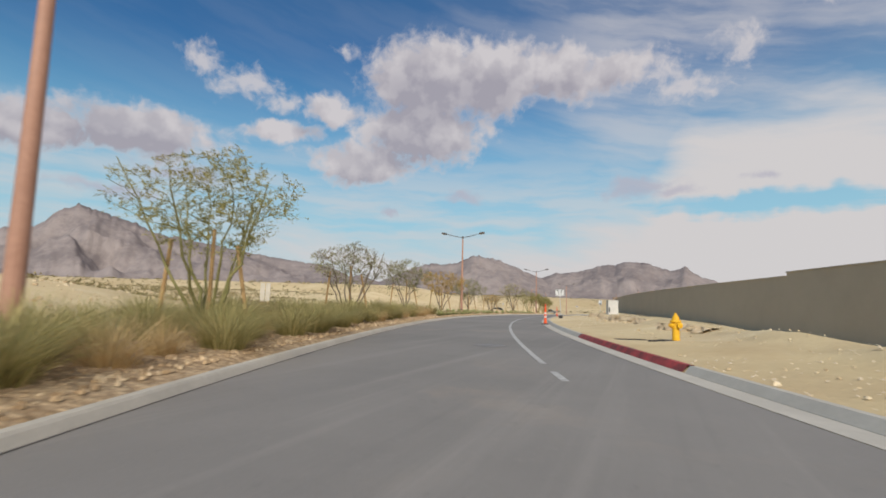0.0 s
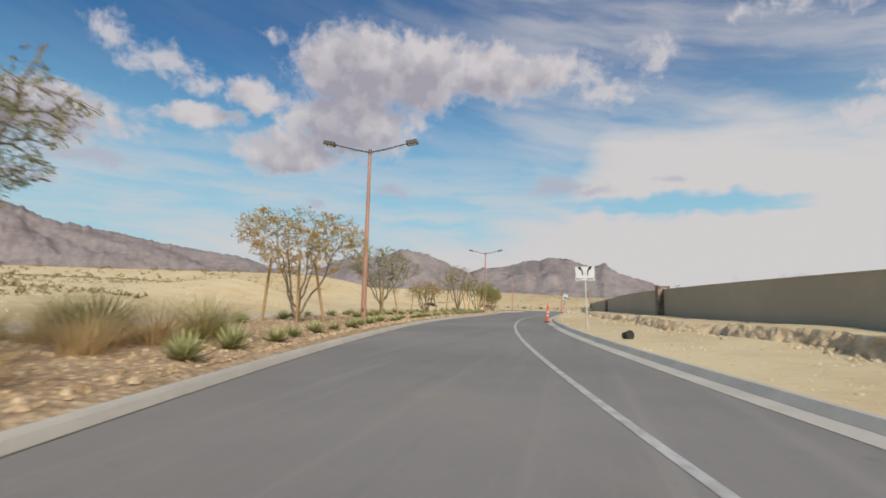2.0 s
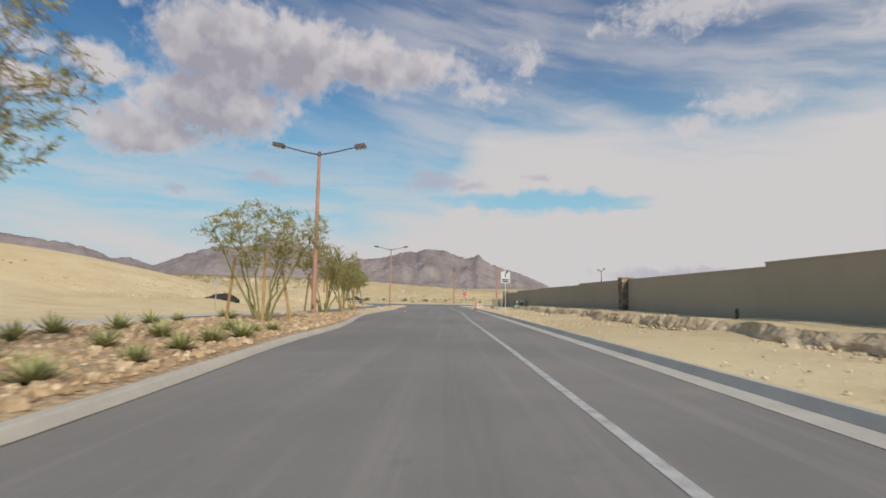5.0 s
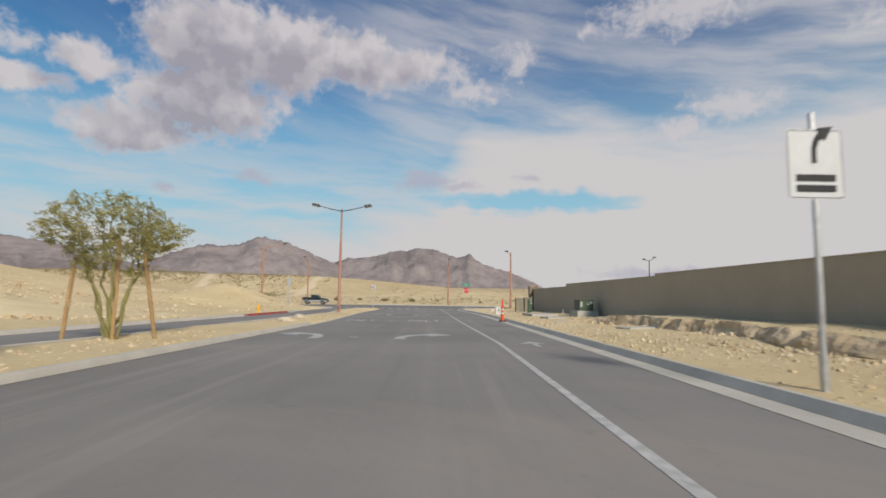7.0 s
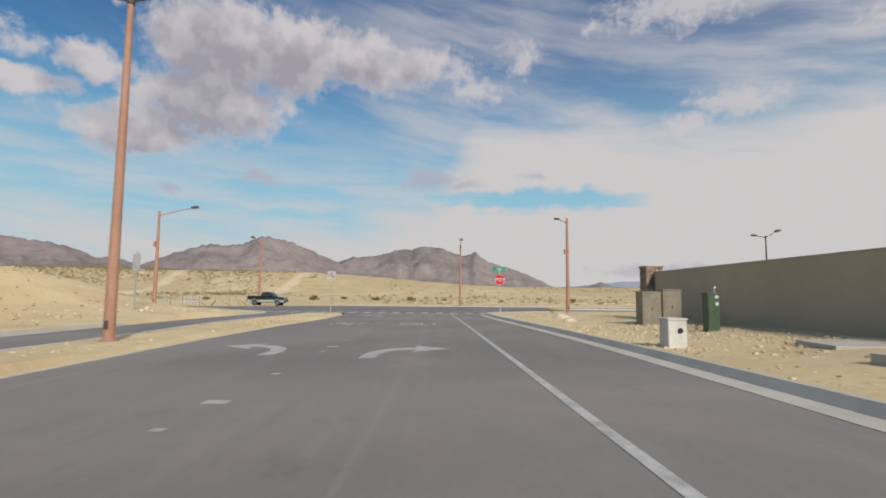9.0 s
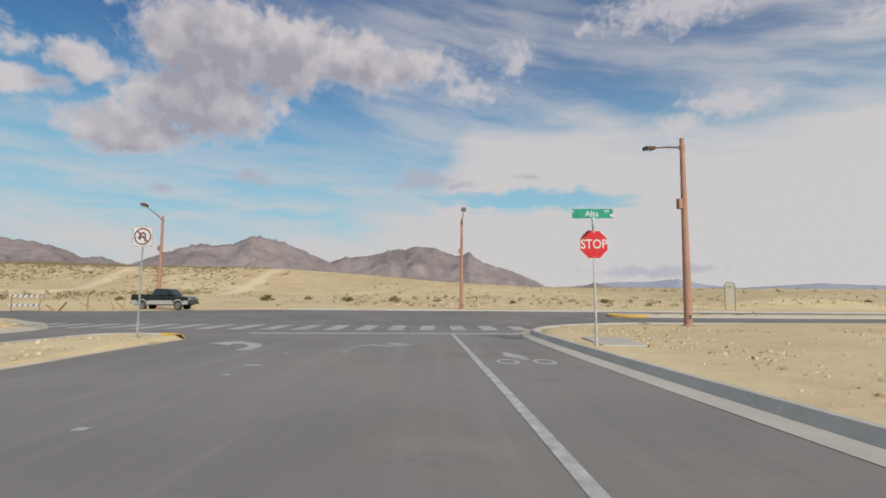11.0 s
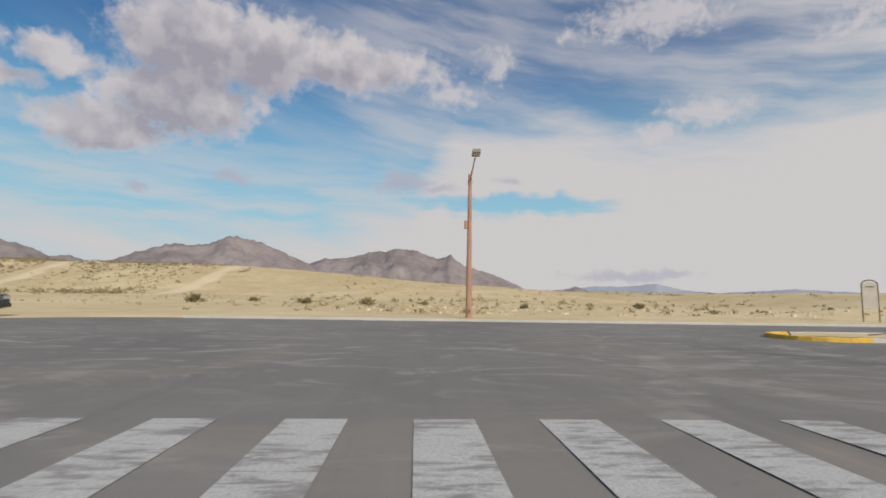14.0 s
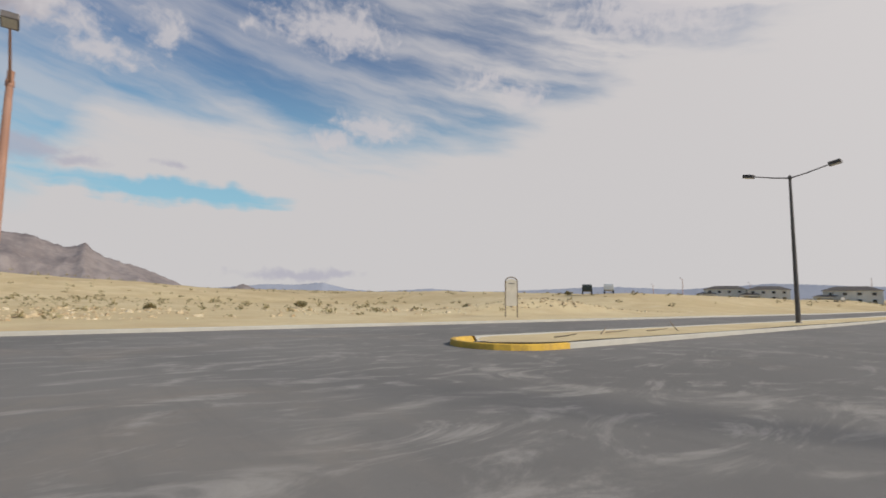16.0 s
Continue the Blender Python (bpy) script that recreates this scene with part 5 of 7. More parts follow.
# ---- small street furniture ----
def hydrant(m):
    h = thing("fire_hydrant", m, "yellow fire hydrant standing in bare dirt", "fire hydrant")
    bm = bmesh.new()
    lathe(bm, [(0.17, -0.08), (0.17, 0.03), (0.12, 0.05), (0.115, 0.40), (0.13, 0.44), (0.13, 0.62), (0.17, 0.63), (0.17, 0.67), (0.125, 0.69), (0.11, 0.78), (0.07, 0.85), (0.035, 0.88), (0.035, 0.94)], 18)
    part("barrel", bm, HYDRANT_YELLOW, h, smooth=False)
    for turn, r in ((0, 0.075), (90, 0.055), (-90, 0.055)):
        bm = bmesh.new()
        lathe(bm, [(r, 0.08), (r, 0.17), (r + 0.018, 0.18), (r + 0.018, 0.22), (0.03, 0.23), (0.03, 0.26)], 12)
        bm.transform(Matrix.Translation((0, 0, 0.53)) @ Matrix.Rotation(radians(turn), 4, "Z") @ Matrix.Rotation(radians(90), 4, "X"))
        part("nozzle_cap", bm, HYDRANT_YELLOW, h)
    for k in range(6):
        bm = bmesh.new()
        lathe(bm, [(0.014, 0.60), (0.014, 0.70)], 6, (0.15 * math.cos(k * 1.047), 0.15 * math.sin(k * 1.047), 0))
        part("bolt", bm, HYDRANT_YELLOW, h)
    return h


HYDRANT = (15.3, 7.0)
hydrant(stand(*HYDRANT, 20))
hydrant(stand(165.6, -15.25, 70) @ Matrix.Scale(0.8, 4))


def ground_pipe(s, l, long, turn, r):
    """A thin pipe lying on the dirt."""
    bm = bmesh.new()
    tube(bm, [(0, -long / 2, r), (0.03, 0, r + 0.03), (0, long / 2, r)], [r, r, r], 8)
    ob = part("ground_pipe", bm, RUBBER)
    ob.matrix_world = stand(s, l, turn, 0.01)
    tagged(ob, "thin dark pipe lying on bare dirt", "pipe", "pipes by the hydrant")


ground_pipe(HYDRANT[0] + 0.6, HYDRANT[1] - 1.0, 1.7, 62, 0.025)
ground_pipe(HYDRANT[0] - 0.1, HYDRANT[1] - 0.45, 0.9, 80, 0.03)


def tall_cone(m, label):
    c = thing("traffic_cone", m, label, "traffic cone", "tall cones in the gutter")
    bm = bmesh.new()
    lathe(bm, [(0.27, 0.0), (0.27, 0.03), (0.24, 0.06), (0.15, 0.07)], 8)
    part("base", bm, RUBBER, c, "black rubber base")
    prof = [(0.135, 0.05), (0.105, 0.42), (0.098, 0.56), (0.094, 0.70), (0.088, 0.84), (0.084, 0.98), (0.070, 1.16), (0.052, 1.18), (0.046, 1.36), (0.03, 1.40)]
    bm = bmesh.new()
    prof = [(r * 0.86, z) for r, z in prof]
    lathe(bm, prof, 18)
    part("cone_body", bm, CONE_ORANGE, c)
    for a, b in ((0.46, 0.57), (0.70, 0.82)):
        bm = bmesh.new()
        ra = np.interp(a, [z for r, z in prof], [r for r, z in prof]) + 0.003
        rb = np.interp(b, [z for r, z in prof], [r for r, z in prof]) + 0.003
        lathe(bm, [(ra, a), (rb, b)], 18)
        part("reflective_band", bm, SIGN_WHITE, c)
    return c


def road_stand(s, l, turn=0.0, up=0.0):
    m = stand(s, l, turn)
    m.translation.z = float(grade(m.translation.y)) + up
    return m


tall_cone(road_stand(34.2, 4.25, 15, 0.008), "tall orange cone with white bands and black base")
tall_cone(road_stand(72.0, 4.15, 40, 0.008), "tall orange cone with white bands and black base")
tall_cone(road_stand(154.0, 4.32, 70, 0.008), "tall orange cone with white bands and black base")


def cabinet(name, m, size, mat, label, pad=None, door=True, lean=0.0):
    c = thing(name, m, label, "utility box")
    w, d, h = size
    z0 = 0.0
    if pad:
        bm = bmesh.new()
        box(bm, (0, 0, pad[2] / 2 - 0.2), (pad[0], pad[1], pad[2] + 0.4), 0.03)
        part("pad", bm, CONCRETE, c, "cast concrete pad")
        z0 = pad[2]
    bm = bmesh.new()
    box(bm, (0, 0, z0 + h / 2 - (0 if pad else 0.1)), (w, d, h + (0 if pad else 0.2)), 0.025)
    part("body", bm, mat, c)
    bm = bmesh.new()
    box(bm, (0, 0, z0 + h + 0.02), (w + 0.05, d + 0.05, 0.05), 0.012)
    part("lid", bm, mat, c)
    if door:
        for x in (-0.25, 0.25) if w > 1 else (0,):
            bm = bmesh.new()
            box(bm, (x * w, -d / 2 - 0.008, z0 + h * 0.5), ((0.45 if w > 1 else 0.8) * w, 0.012, h * 0.82), 0.004)
            dr = part("door", bm, mat, c)
            bm = bmesh.new()
            box(bm, (x * w * 0.2, -d / 2 - 0.025, z0 + h * 0.5), (0.03, 0.03, 0.14), 0.006)
            part("handle", bm, DARK_METAL, dr)
    return c


def sticker(parent, x, y, z, w, h, mat=SIGN_WHITE):
    bm = bmesh.new()
    box(bm, (x, y, z), (w, 0.004, h))
    part("label_plate", bm, mat, parent)


def build_utilities():
    # tapered pale cabinet by the wall
    c = thing("utility_cabinet", stand(42.7, 9.9, 8, -0.1), "tall pale fibreglass utility cabinet in rough dirt", "utility box")
    bm = bmesh.new()
    box(bm, (0, 0, 0.58), (0.86, 0.66, 1.42), 0.03)
    for v in bm.verts:
        if v.co.z > 1.0:
            v.co.x *= 0.94
    part("shell", bm, BOX_WHITE, c)
    bm = bmesh.new()
    box(bm, (0, 0, 1.31), (0.86, 0.70, 0.06), 0.02)
    part("lid", bm, BOX_WHITE, c)
    bm = bmesh.new()
    box(bm, (-0.33, -0.34, 0.55), (0.10, 0.02, 0.42), 0.004)
    part("slot", bm, BLACK, c)
    t = cabinet("transformer", stand(158.5, 10.85, 2), (1.0, 1.25, 0.74), BOX_GREEN, "dark green transformer box on a concrete pad", (1.5, 1.9, 0.40))
    sticker(t, 0.33, -0.65, 0.98, 0.20, 0.20)
    sticker(t, 0.12, -0.65, 0.88, 0.14, 0.07)
    sticker(t, -0.38, -0.65, 0.86, 0.17, 0.36, GALV)
    c = cabinet("utility_box", stand(167.4, 5.65, 4), (0.48, 0.45, 0.68), BOX_WHITE, "small white utility box with a round black port", None, False)
    bm = bmesh.new()
    lathe(bm, [(0.07, 0), (0.07, 0.01)], 14)
    bm.transform(Matrix.Translation((0.06, -0.235, 0.42)) @ Matrix.Rotation(radians(90), 4, "X"))
    part("port", bm, BLACK, c)
    cabinet("utility_cabinet", stand(177.8, 9.3, 0), (0.85, 0.8, 1.45), BOX_TAN, "tan steel utility cabinet beside the wall end")
    cabinet("utility_cabinet", stand(178.0, 10.3, 0), (0.85, 0.8, 1.50), BOX_TAN, "tan steel utility cabinet beside the wall end")
    c = cabinet("meter_pedestal", stand(173.0, 9.6, 0), (0.42, 0.42, 1.30), BOX_GREEN, "slim dark meter pedestal with white plates")
    sticker(c, 0.1, -0.235, 1.2, 0.12, 0.10)
    sticker(c, 0.1, -0.235, 0.95, 0.10, 0.12)
    bm = bmesh.new()
    tube(bm, [(0.14, 0, 1.30), (0.14, 0, 1.52), (0.22, 0, 1.56)], [0.03, 0.03, 0.03], 8)
    part("pipe", bm, GALV, c)
    for s, l, w, d, z, turn in ((161.9, 8.3, 2.0, 3.2, 0.16, 4), (156.6, 8.4, 1.8, 1.7, 0.05, 8), (142.8, 8.6, 1.9, 0.8, 0.07, 25), (166.5, 9.6, 2.0, 1.6, 0.06, -8), (150.6, 7.3, 2.2, 0.16, 0.04, 60), (194.9, 5.25, 1.3, 2.6, 0.02, -4)):
        bm = bmesh.new()
        box(bm, (0, 0, z - 0.16), (w, d, 0.34), 0.02)
        ob = part("concrete_slab", bm, CONCRETE)
        ob.matrix_world = stand(s, l, turn)
        tagged(ob, "rough concrete slab half sunk in dirt", "slab", "slabs by the wall")
    for s, l in ((164.0, 10.7), (104.0, 10.9)):
        bm = bmesh.new()
        tube(bm, [(0, 0, -0.2), (0, 0, 0.36), (0, 0, 0.40)], [0.06, 0.06, 0.02], 10)
        ob = part("pipe_stub", bm, BOX_WHITE if s > 120 else RUBBER)
        ob.matrix_world = stand(s, l)
        tagged(ob, "short capped pipe standing in dirt", "pipe")
    # plant pots lying about
    for s, l, turn, roll in ((51.5, 5.75, 25, 84), (62.5, 9.6, 20, 80)):
        pt = thing("plant_pot", stand(s, l, turn, 0.15), "empty black plastic plant pot lying on its side", "plant pot")
        t = Matrix.Rotation(radians(roll), 4, "X")
        bm = bmesh.new()
        prof = [(0.0, 0.0), (0.12, 0.0), (0.155, 0.30), (0.17, 0.30), (0.17, 0.33), (0.15, 0.33), (0.11, 0.03), (0.0, 0.03)]
        lathe(bm, prof[1:-1], 18)
        bm.transform(t @ Matrix.Translation((0, 0, -0.2)))
        part("pot_wall", bm, RUBBER, pt)
        bm = bmesh.new()
        lathe(bm, [(0.165, 0.27), (0.18, 0.275), (0.18, 0.335), (0.163, 0.34)], 18)
        bm.transform(t @ Matrix.Translation((0, 0, -0.2)))
        part("rim", bm, RUBBER, pt)


build_utilities()


# ---- parked pickup ----
CAR_GREEN = mottled("dark_green_car_paint", (0.008, 0.016, 0.014), (0.014, 0.024, 0.021), 3.0, 0.22, relief=0, spec=0.6, local=True)
CAR_SILVER = mottled("silver_car_paint", (0.36, 0.35, 0.33), (0.46, 0.45, 0.43), 3.0, 0.4, 0.3, relief=0, local=True)
CHROME = mottled("dull_chrome", (0.55, 0.55, 0.55), (0.68, 0.68, 0.68), 5.0, 0.22, 0.95, relief=0, local=True)
CAR_GLASS = mottled("tinted_car_glass", (0.010, 0.012, 0.014), (0.018, 0.02, 0.022), 2.0, 0.06, relief=0, spec=0.7, local=True)
LIGHT_CLEAR = mottled("headlight_plastic", (0.30, 0.30, 0.29), (0.42, 0.42, 0.40), 9.0, 0.2, relief=0, local=True)
LIGHT_RED = mottled("tail_light_red", (0.30, 0.01, 0.01), (0.4, 0.02, 0.02), 9.0, 0.25, relief=0, local=True)


def slab(bm, outline, y0, y1, bevel=0.03):
    """A side outline (x, z) drawn out between two widths, with softened edges."""
    a = [bm.verts.new((x, y0, z)) for x, z in outline]
    b = [bm.verts.new((x, y1, z)) for x, z in outline]
    n = len(outline)
    fs = [bm.faces.new(a), bm.faces.new(b[::-1])]
    for k in range(n):
        fs.append(bm.faces.new((a[k], b[k], b[(k + 1) % n], a[(k + 1) % n])))
    bm.normal_update()
    bmesh.ops.recalc_face_normals(bm, faces=fs)
    if bevel:
        rim = [e for f in fs[:2] for e in f.edges]
        bmesh.ops.bevel(bm, geom=list(set(rim)), offset=bevel, segments=3, affect="EDGES", profile=0.6)


def build_pickup(m):
    car = thing("pickup_truck", m, "dark green pickup truck with silver lower sides, parked", "pickup truck")
    wheel_x = (-1.72, 1.73)

    def arch(x, r=0.47):
        return [(x - r * math.cos(t), 0.39 + r * math.sin(t)) for t in np.linspace(0, math.pi, 9)]
    low = [(-2.80, 0.52), (-2.80, 0.90), (2.74, 0.90), (2.80, 0.62), (2.72, 0.50)] + arch(wheel_x[1])[::-1] + [(0.9, 0.42), (-0.9, 0.42)] + arch(wheel_x[0])[::-1]
    bm = bmesh.new()
    slab(bm, low, -0.95, 0.95, 0.04)
    part("lower_body", bm, CAR_GREEN, car, "dark lower body with wheel arches")
    for y in (-0.958, 0.958):
        for x, w in ((0.0, 2.44), (2.47, 0.50), (-2.49, 0.56)):
            bm = bmesh.new()
            box(bm, (x, y, 0.66), (w, 0.03, 0.34), 0.01)
            part("side_cladding", bm, CAR_SILVER, car, "dull silver lower cladding")
        for x in wheel_x:
            bm = bmesh.new()
            tube(bm, [(x - 0.49 * math.cos(t), y, 0.40 + 0.49 * math.sin(t)) for t in np.linspace(0.1, math.pi - 0.1, 11)], [0.055] * 11, 6)
            part("wheel_flare", bm, CAR_SILVER, car)
    bm = bmesh.new()
    slab(bm, [(-2.80, 0.90), (-2.78, 1.28), (-0.80, 1.28), (-0.80, 1.24), (1.28, 1.22), (2.40, 1.16), (2.70, 1.08), (2.74, 0.90)], -0.94, 0.94, 0.05)
    part("upper_body", bm, CAR_GREEN, car)
    bm = bmesh.new()
    box(bm, (-1.80, 0, 1.27), (1.78, 1.55, 0.06))
    part("bed_floor", bm, RUBBER, car, "open dark load bed")
    for y in (-0.88, 0.88):
        bm = bmesh.new()
        box(bm, (-1.80, y, 1.31), (1.92, 0.10, 0.07), 0.02)
        part("bed_rail", bm, CAR_GREEN, car)
    bm = bmesh.new()
    box(bm, (-2.79, 0, 1.08), (0.06, 1.60, 0.46), 0.02)
    part("tailgate", bm, CAR_GREEN, car)
    # cab
    roof = [(-0.84, 1.22), (-0.72, 1.74), (-0.55, 1.84), (0.42, 1.85), (0.62, 1.80), (1.22, 1.24)]
    bm = bmesh.new()
    slab(bm, roof, -0.90, 0.90, 0.05)
    for v in bm.verts:
        if v.co.z > 1.4:
            v.co.y *= 1 - 0.20 * (v.co.z - 1.4)
    part("cab", bm, CAR_GREEN, car)
    for y in (-1, 1):
        for pts in ([(-0.66, 1.30), (-0.60, 1.68), (-0.02, 1.74), (-0.02, 1.30)], [(0.06, 1.30), (0.06, 1.74), (0.42, 1.73), (0.95, 1.30)]):
            bm = bmesh.new()
            vs = [bm.verts.new((x, y * (0.915 - 0.17 * max(z - 1.38, 0)), z)) for x, z in pts]
            bm.faces.new(vs if y < 0 else vs[::-1])
            part("side_window", bm, CAR_GLASS, car)
        bm = bmesh.new()
        box(bm, (0.86, y * 1.04, 1.36), (0.10, 0.20, 0.20), 0.03)
        part("mirror", bm, CAR_GREEN, car)
        for x in (-0.12, 0.62):
            bm = bmesh.new()
            box(bm, (x - 0.35, y * 0.955, 1.14), (0.18, 0.03, 0.035), 0.01)
            part("door_handle", bm, CAR_GREEN, car)
        for x in (-0.78, 0.02, 1.02):
            bm = bmesh.new()
            box(bm, (x, y * 0.943, 0.92), (0.012, 0.012, 0.60))
            part("door_seam", bm, BLACK, car)
        bm = bmesh.new()
        box(bm, (2.72, y * 0.68, 0.97), (0.12, 0.42, 0.17), 0.03)
        part("headlight", bm, LIGHT_CLEAR, car)
        bm = bmesh.new()
        box(bm, (-2.80, y * 0.86, 1.04), (0.06, 0.15, 0.42), 0.02)
        part("tail_light", bm, LIGHT_RED, car)
    bm = bmesh.new()
    vs = [bm.verts.new(p) for p in ((0.66, -0.74, 1.76), (0.66, 0.74, 1.76), (1.18, 0.82, 1.28), (1.18, -0.82, 1.28))]
    bm.faces.new(vs[::-1])
    for v in bm.verts:
        v.co.x += 0.035
        v.co.z += 0.02
    part("windscreen", bm, CAR_GLASS, car)
    bm = bmesh.new()
    vs = [bm.verts.new(p) for p in ((-0.80, -0.72, 1.34), (-0.80, 0.72, 1.34), (-0.72, 0.66, 1.70), (-0.72, -0.66, 1.70))]
    for v in bm.verts:
        v.co.x -= 0.035
    bm.faces.new(vs)
    part("rear_window", bm, CAR_GLASS, car)
    bm = bmesh.new()
    box(bm, (2.74, 0, 0.92), (0.08, 0.92, 0.26), 0.03)
    g = part("grille", bm, BLACK, car)
    for z in (0.86, 0.93, 1.0):
        bm = bmesh.new()
        box(bm, (2.785, 0, z), (0.02, 0.86, 0.025), 0.006)
        part("grille_bar", bm, CHROME, g)
    for x, z in ((2.82, 0.60), (-2.88, 0.62)):
        bm = bmesh.new()
        box(bm, (x, 0, z), (0.16, 1.82, 0.20), 0.05)
        part("bumper", bm, CHROME if x < 0 else CAR_GREEN, car)
    for x in wheel_x:
        for y in (-0.80, 0.80):
            w = new("wheel")
            w.parent = car
            w.matrix_local = Matrix.Translation((x, y, 0.385)) @ Matrix.Rotation(radians(90 if y > 0 else -90) * -1, 4, "X")
            bm = bmesh.new()
            lathe(bm, [(0.24, -0.12), (0.345, -0.13), (0.385, -0.09), (0.388, 0.09), (0.345, 0.13), (0.24, 0.12)], 28)
            part("tyre", bm, RUBBER, w, "black tyre")
            bm = bmesh.new()
            lathe(bm, [(0.245, 0.10), (0.245, 0.125), (0.20, 0.135), (0.19, 0.10), (0.06, 0.09), (0.06, 0.14), (0.03, 0.145)], 24)
            rim = part("rim", bm, CHROME, w, "polished alloy rim")
            for k in range(6):
                bm = bmesh.new()
                box(bm, (0.125, 0, 0.118), (0.15, 0.06, 0.03), 0.008)
                bm.transform(Matrix.Rotation(k * math.pi / 3, 4, "Z"))
                part("spoke", bm, CHROME, rim)
    bm = bmesh.new()
    box(bm, (0, 0, 0.48), (4.9, 1.5, 0.16))
    part("chassis", bm, RUBBER, car)
    return car


build_pickup(road_stand(227.35, -25.0, 0.0, 0.0) @ Matrix.Diagonal((0.93, 1.0, 1.05, 1.0)))


# ---- barricades and broken fence by the sand ----
def barricade(m, label):
    b = thing("barricade", m, label, "barricade", "barricades at the road end")
    for x in (-1.05, 1.05):
        bm = bmesh.new()
        box(bm, (x, 0, 0.72), (0.06, 0.06, 1.50), 0.005)
        part("upright", bm, STAKE_WOOD, b)
        bm = bmesh.new()
        box(bm, (x, 0, 0.04), (0.07, 1.1, 0.07), 0.005)
        part("foot", bm, STAKE_WOOD, b)
    for z in (0.62, 1.36):
        bm = bmesh.new()
        box(bm, (0, -0.045, z), (2.35, 0.03, 0.20), 0.004)
        rail = part("rail", bm, SIGN_WHITE, b)
        for k in range(6):
            bm = bmesh.new()
            x = -1.0 + k * 0.4
            f = bm.faces.new([bm.verts.new((x + dx, -0.062, z + dz)) for dx, dz in ((-0.10, -0.095), (0.06, -0.095), (0.16, 0.095), (0.0, 0.095))])
            part("stripe", bm, BARK, rail)
    return b


barricade(stand(221.6, -33.2, 8), "weathered brown and white striped barricade with two rails")
barricade(stand(222.2, -37.2, -6), "weathered brown and white striped barricade with two rails")


def loose_timbers():
    rng = random.Random(5)
    for s, l, tall, lean, turn in ((221.3, -28.0, 1.75, 2, 0), (224.3, -27.7, 1.7, 35, 250), (224.6, -27.2, 1.5, 8, 120), (224.5, -26.9, 1.6, 58, 250), (223.4, -28.6, 1.5, 62, 300), (222.0, -30.9, 1.4, 48, 70), (222.3, -31.4, 1.2, 66, 250)):
        bm = bmesh.new()
        box(bm, (0, 0, tall / 2 - 0.12), (0.09, 0.09, tall + 0.1), 0.008)
        bm.transform(Matrix.Rotation(radians(lean), 4, "X"))
        ob = part("fence_post", bm, STAKE_WOOD)
        ob.matrix_world = stand(s, l, turn)
        tagged(ob, "weathered wooden post leaning in the sand" if lean > 5 else "weathered wooden post upright in the sand", "post", "broken fence posts")


loose_timbers()


# ---- plants ----
LEAF_GREEN = leaf_material("mesquite_leaf", (0.20, 0.21, 0.095), (0.41, 0.38, 0.19), 0.35)
LEAF_GOLD = leaf_material("golden_leaf", (0.40, 0.255, 0.055), (0.60, 0.41, 0.115), 0.35)
LEAF_OLIVE = leaf_material("palo_verde_leaf", (0.27, 0.25, 0.085), (0.44, 0.39, 0.16), 0.35)
GRASS_MAT = leaf_material("ornamental_grass_blade", (0.27, 0.26, 0.095), (0.60, 0.50, 0.235), 0.42)
DRY_GRASS = leaf_material("dry_grass_blade", (0.50, 0.35, 0.16), (0.68, 0.52, 0.28), 0.4)
AGAVE_MAT = mottled("agave_leaf_green", (0.16, 0.18, 0.075), (0.36, 0.36, 0.16), 5.0, 0.65, relief=0.05, local=True, vary=0.25)
SCRUB_MAT = leaf_material("desert_scrub_leaf", (0.17, 0.145, 0.07), (0.38, 0.315, 0.17), 0.15)


def stone_material(name, tones):
    """Loose stones, each of its own tone."""
    m, g, b = material(name, 0.95, 0, 0.2)
    r = g.node("ShaderNodeNewGeometry").outputs["Random Per Island"]
    c = g.mix(g.ramp(r, 0.0, 0.45), tones[0], tones[1])
    c = g.mix(g.ramp(r, 0.55, 1.0), c, tones[2])
    n = g.noise(place(g), 14.0, 4, 0.6)
    k = g.ramp(n, 0.3, 0.7, 0.75, 1.15)
    c = g.mix(1.0, c, g.xyz(k, k, k), "MULTIPLY")
    g.tree.links.new(c, b.inputs["Base Color"])
    bump(g, b, n, 0.4, 0.012)
    return m


ROCK_MAT = stone_material("tan_pink_rock", ((0.30, 0.205, 0.115), (0.455, 0.33, 0.20), (0.58, 0.455, 0.30)))
CLOD = stone_material("dry_earth_clod", ((0.40, 0.29, 0.17), (0.53, 0.415, 0.265), (0.64, 0.535, 0.375)))
PALE_ROCK = mottled("pale_caliche_rock", (0.48, 0.39, 0.28), (0.68, 0.58, 0.45), 2.2, 0.95, fine=6, relief=0.3, depth=0.01)


class Soup:
    """Collects loose faces for one mesh."""

    def __init__(self):
        self.v, self.f = [], []

    def add(self, pts, faces):
        n = len(self.v)
        self.v += [tuple(p) for p in pts]
        self.f += [tuple(i + n for i in f) for f in faces]

    def make(self, name, mat, parent=None, smooth=False):
        return mesh_object(name, self.v, self.f, mat, parent, smooth)


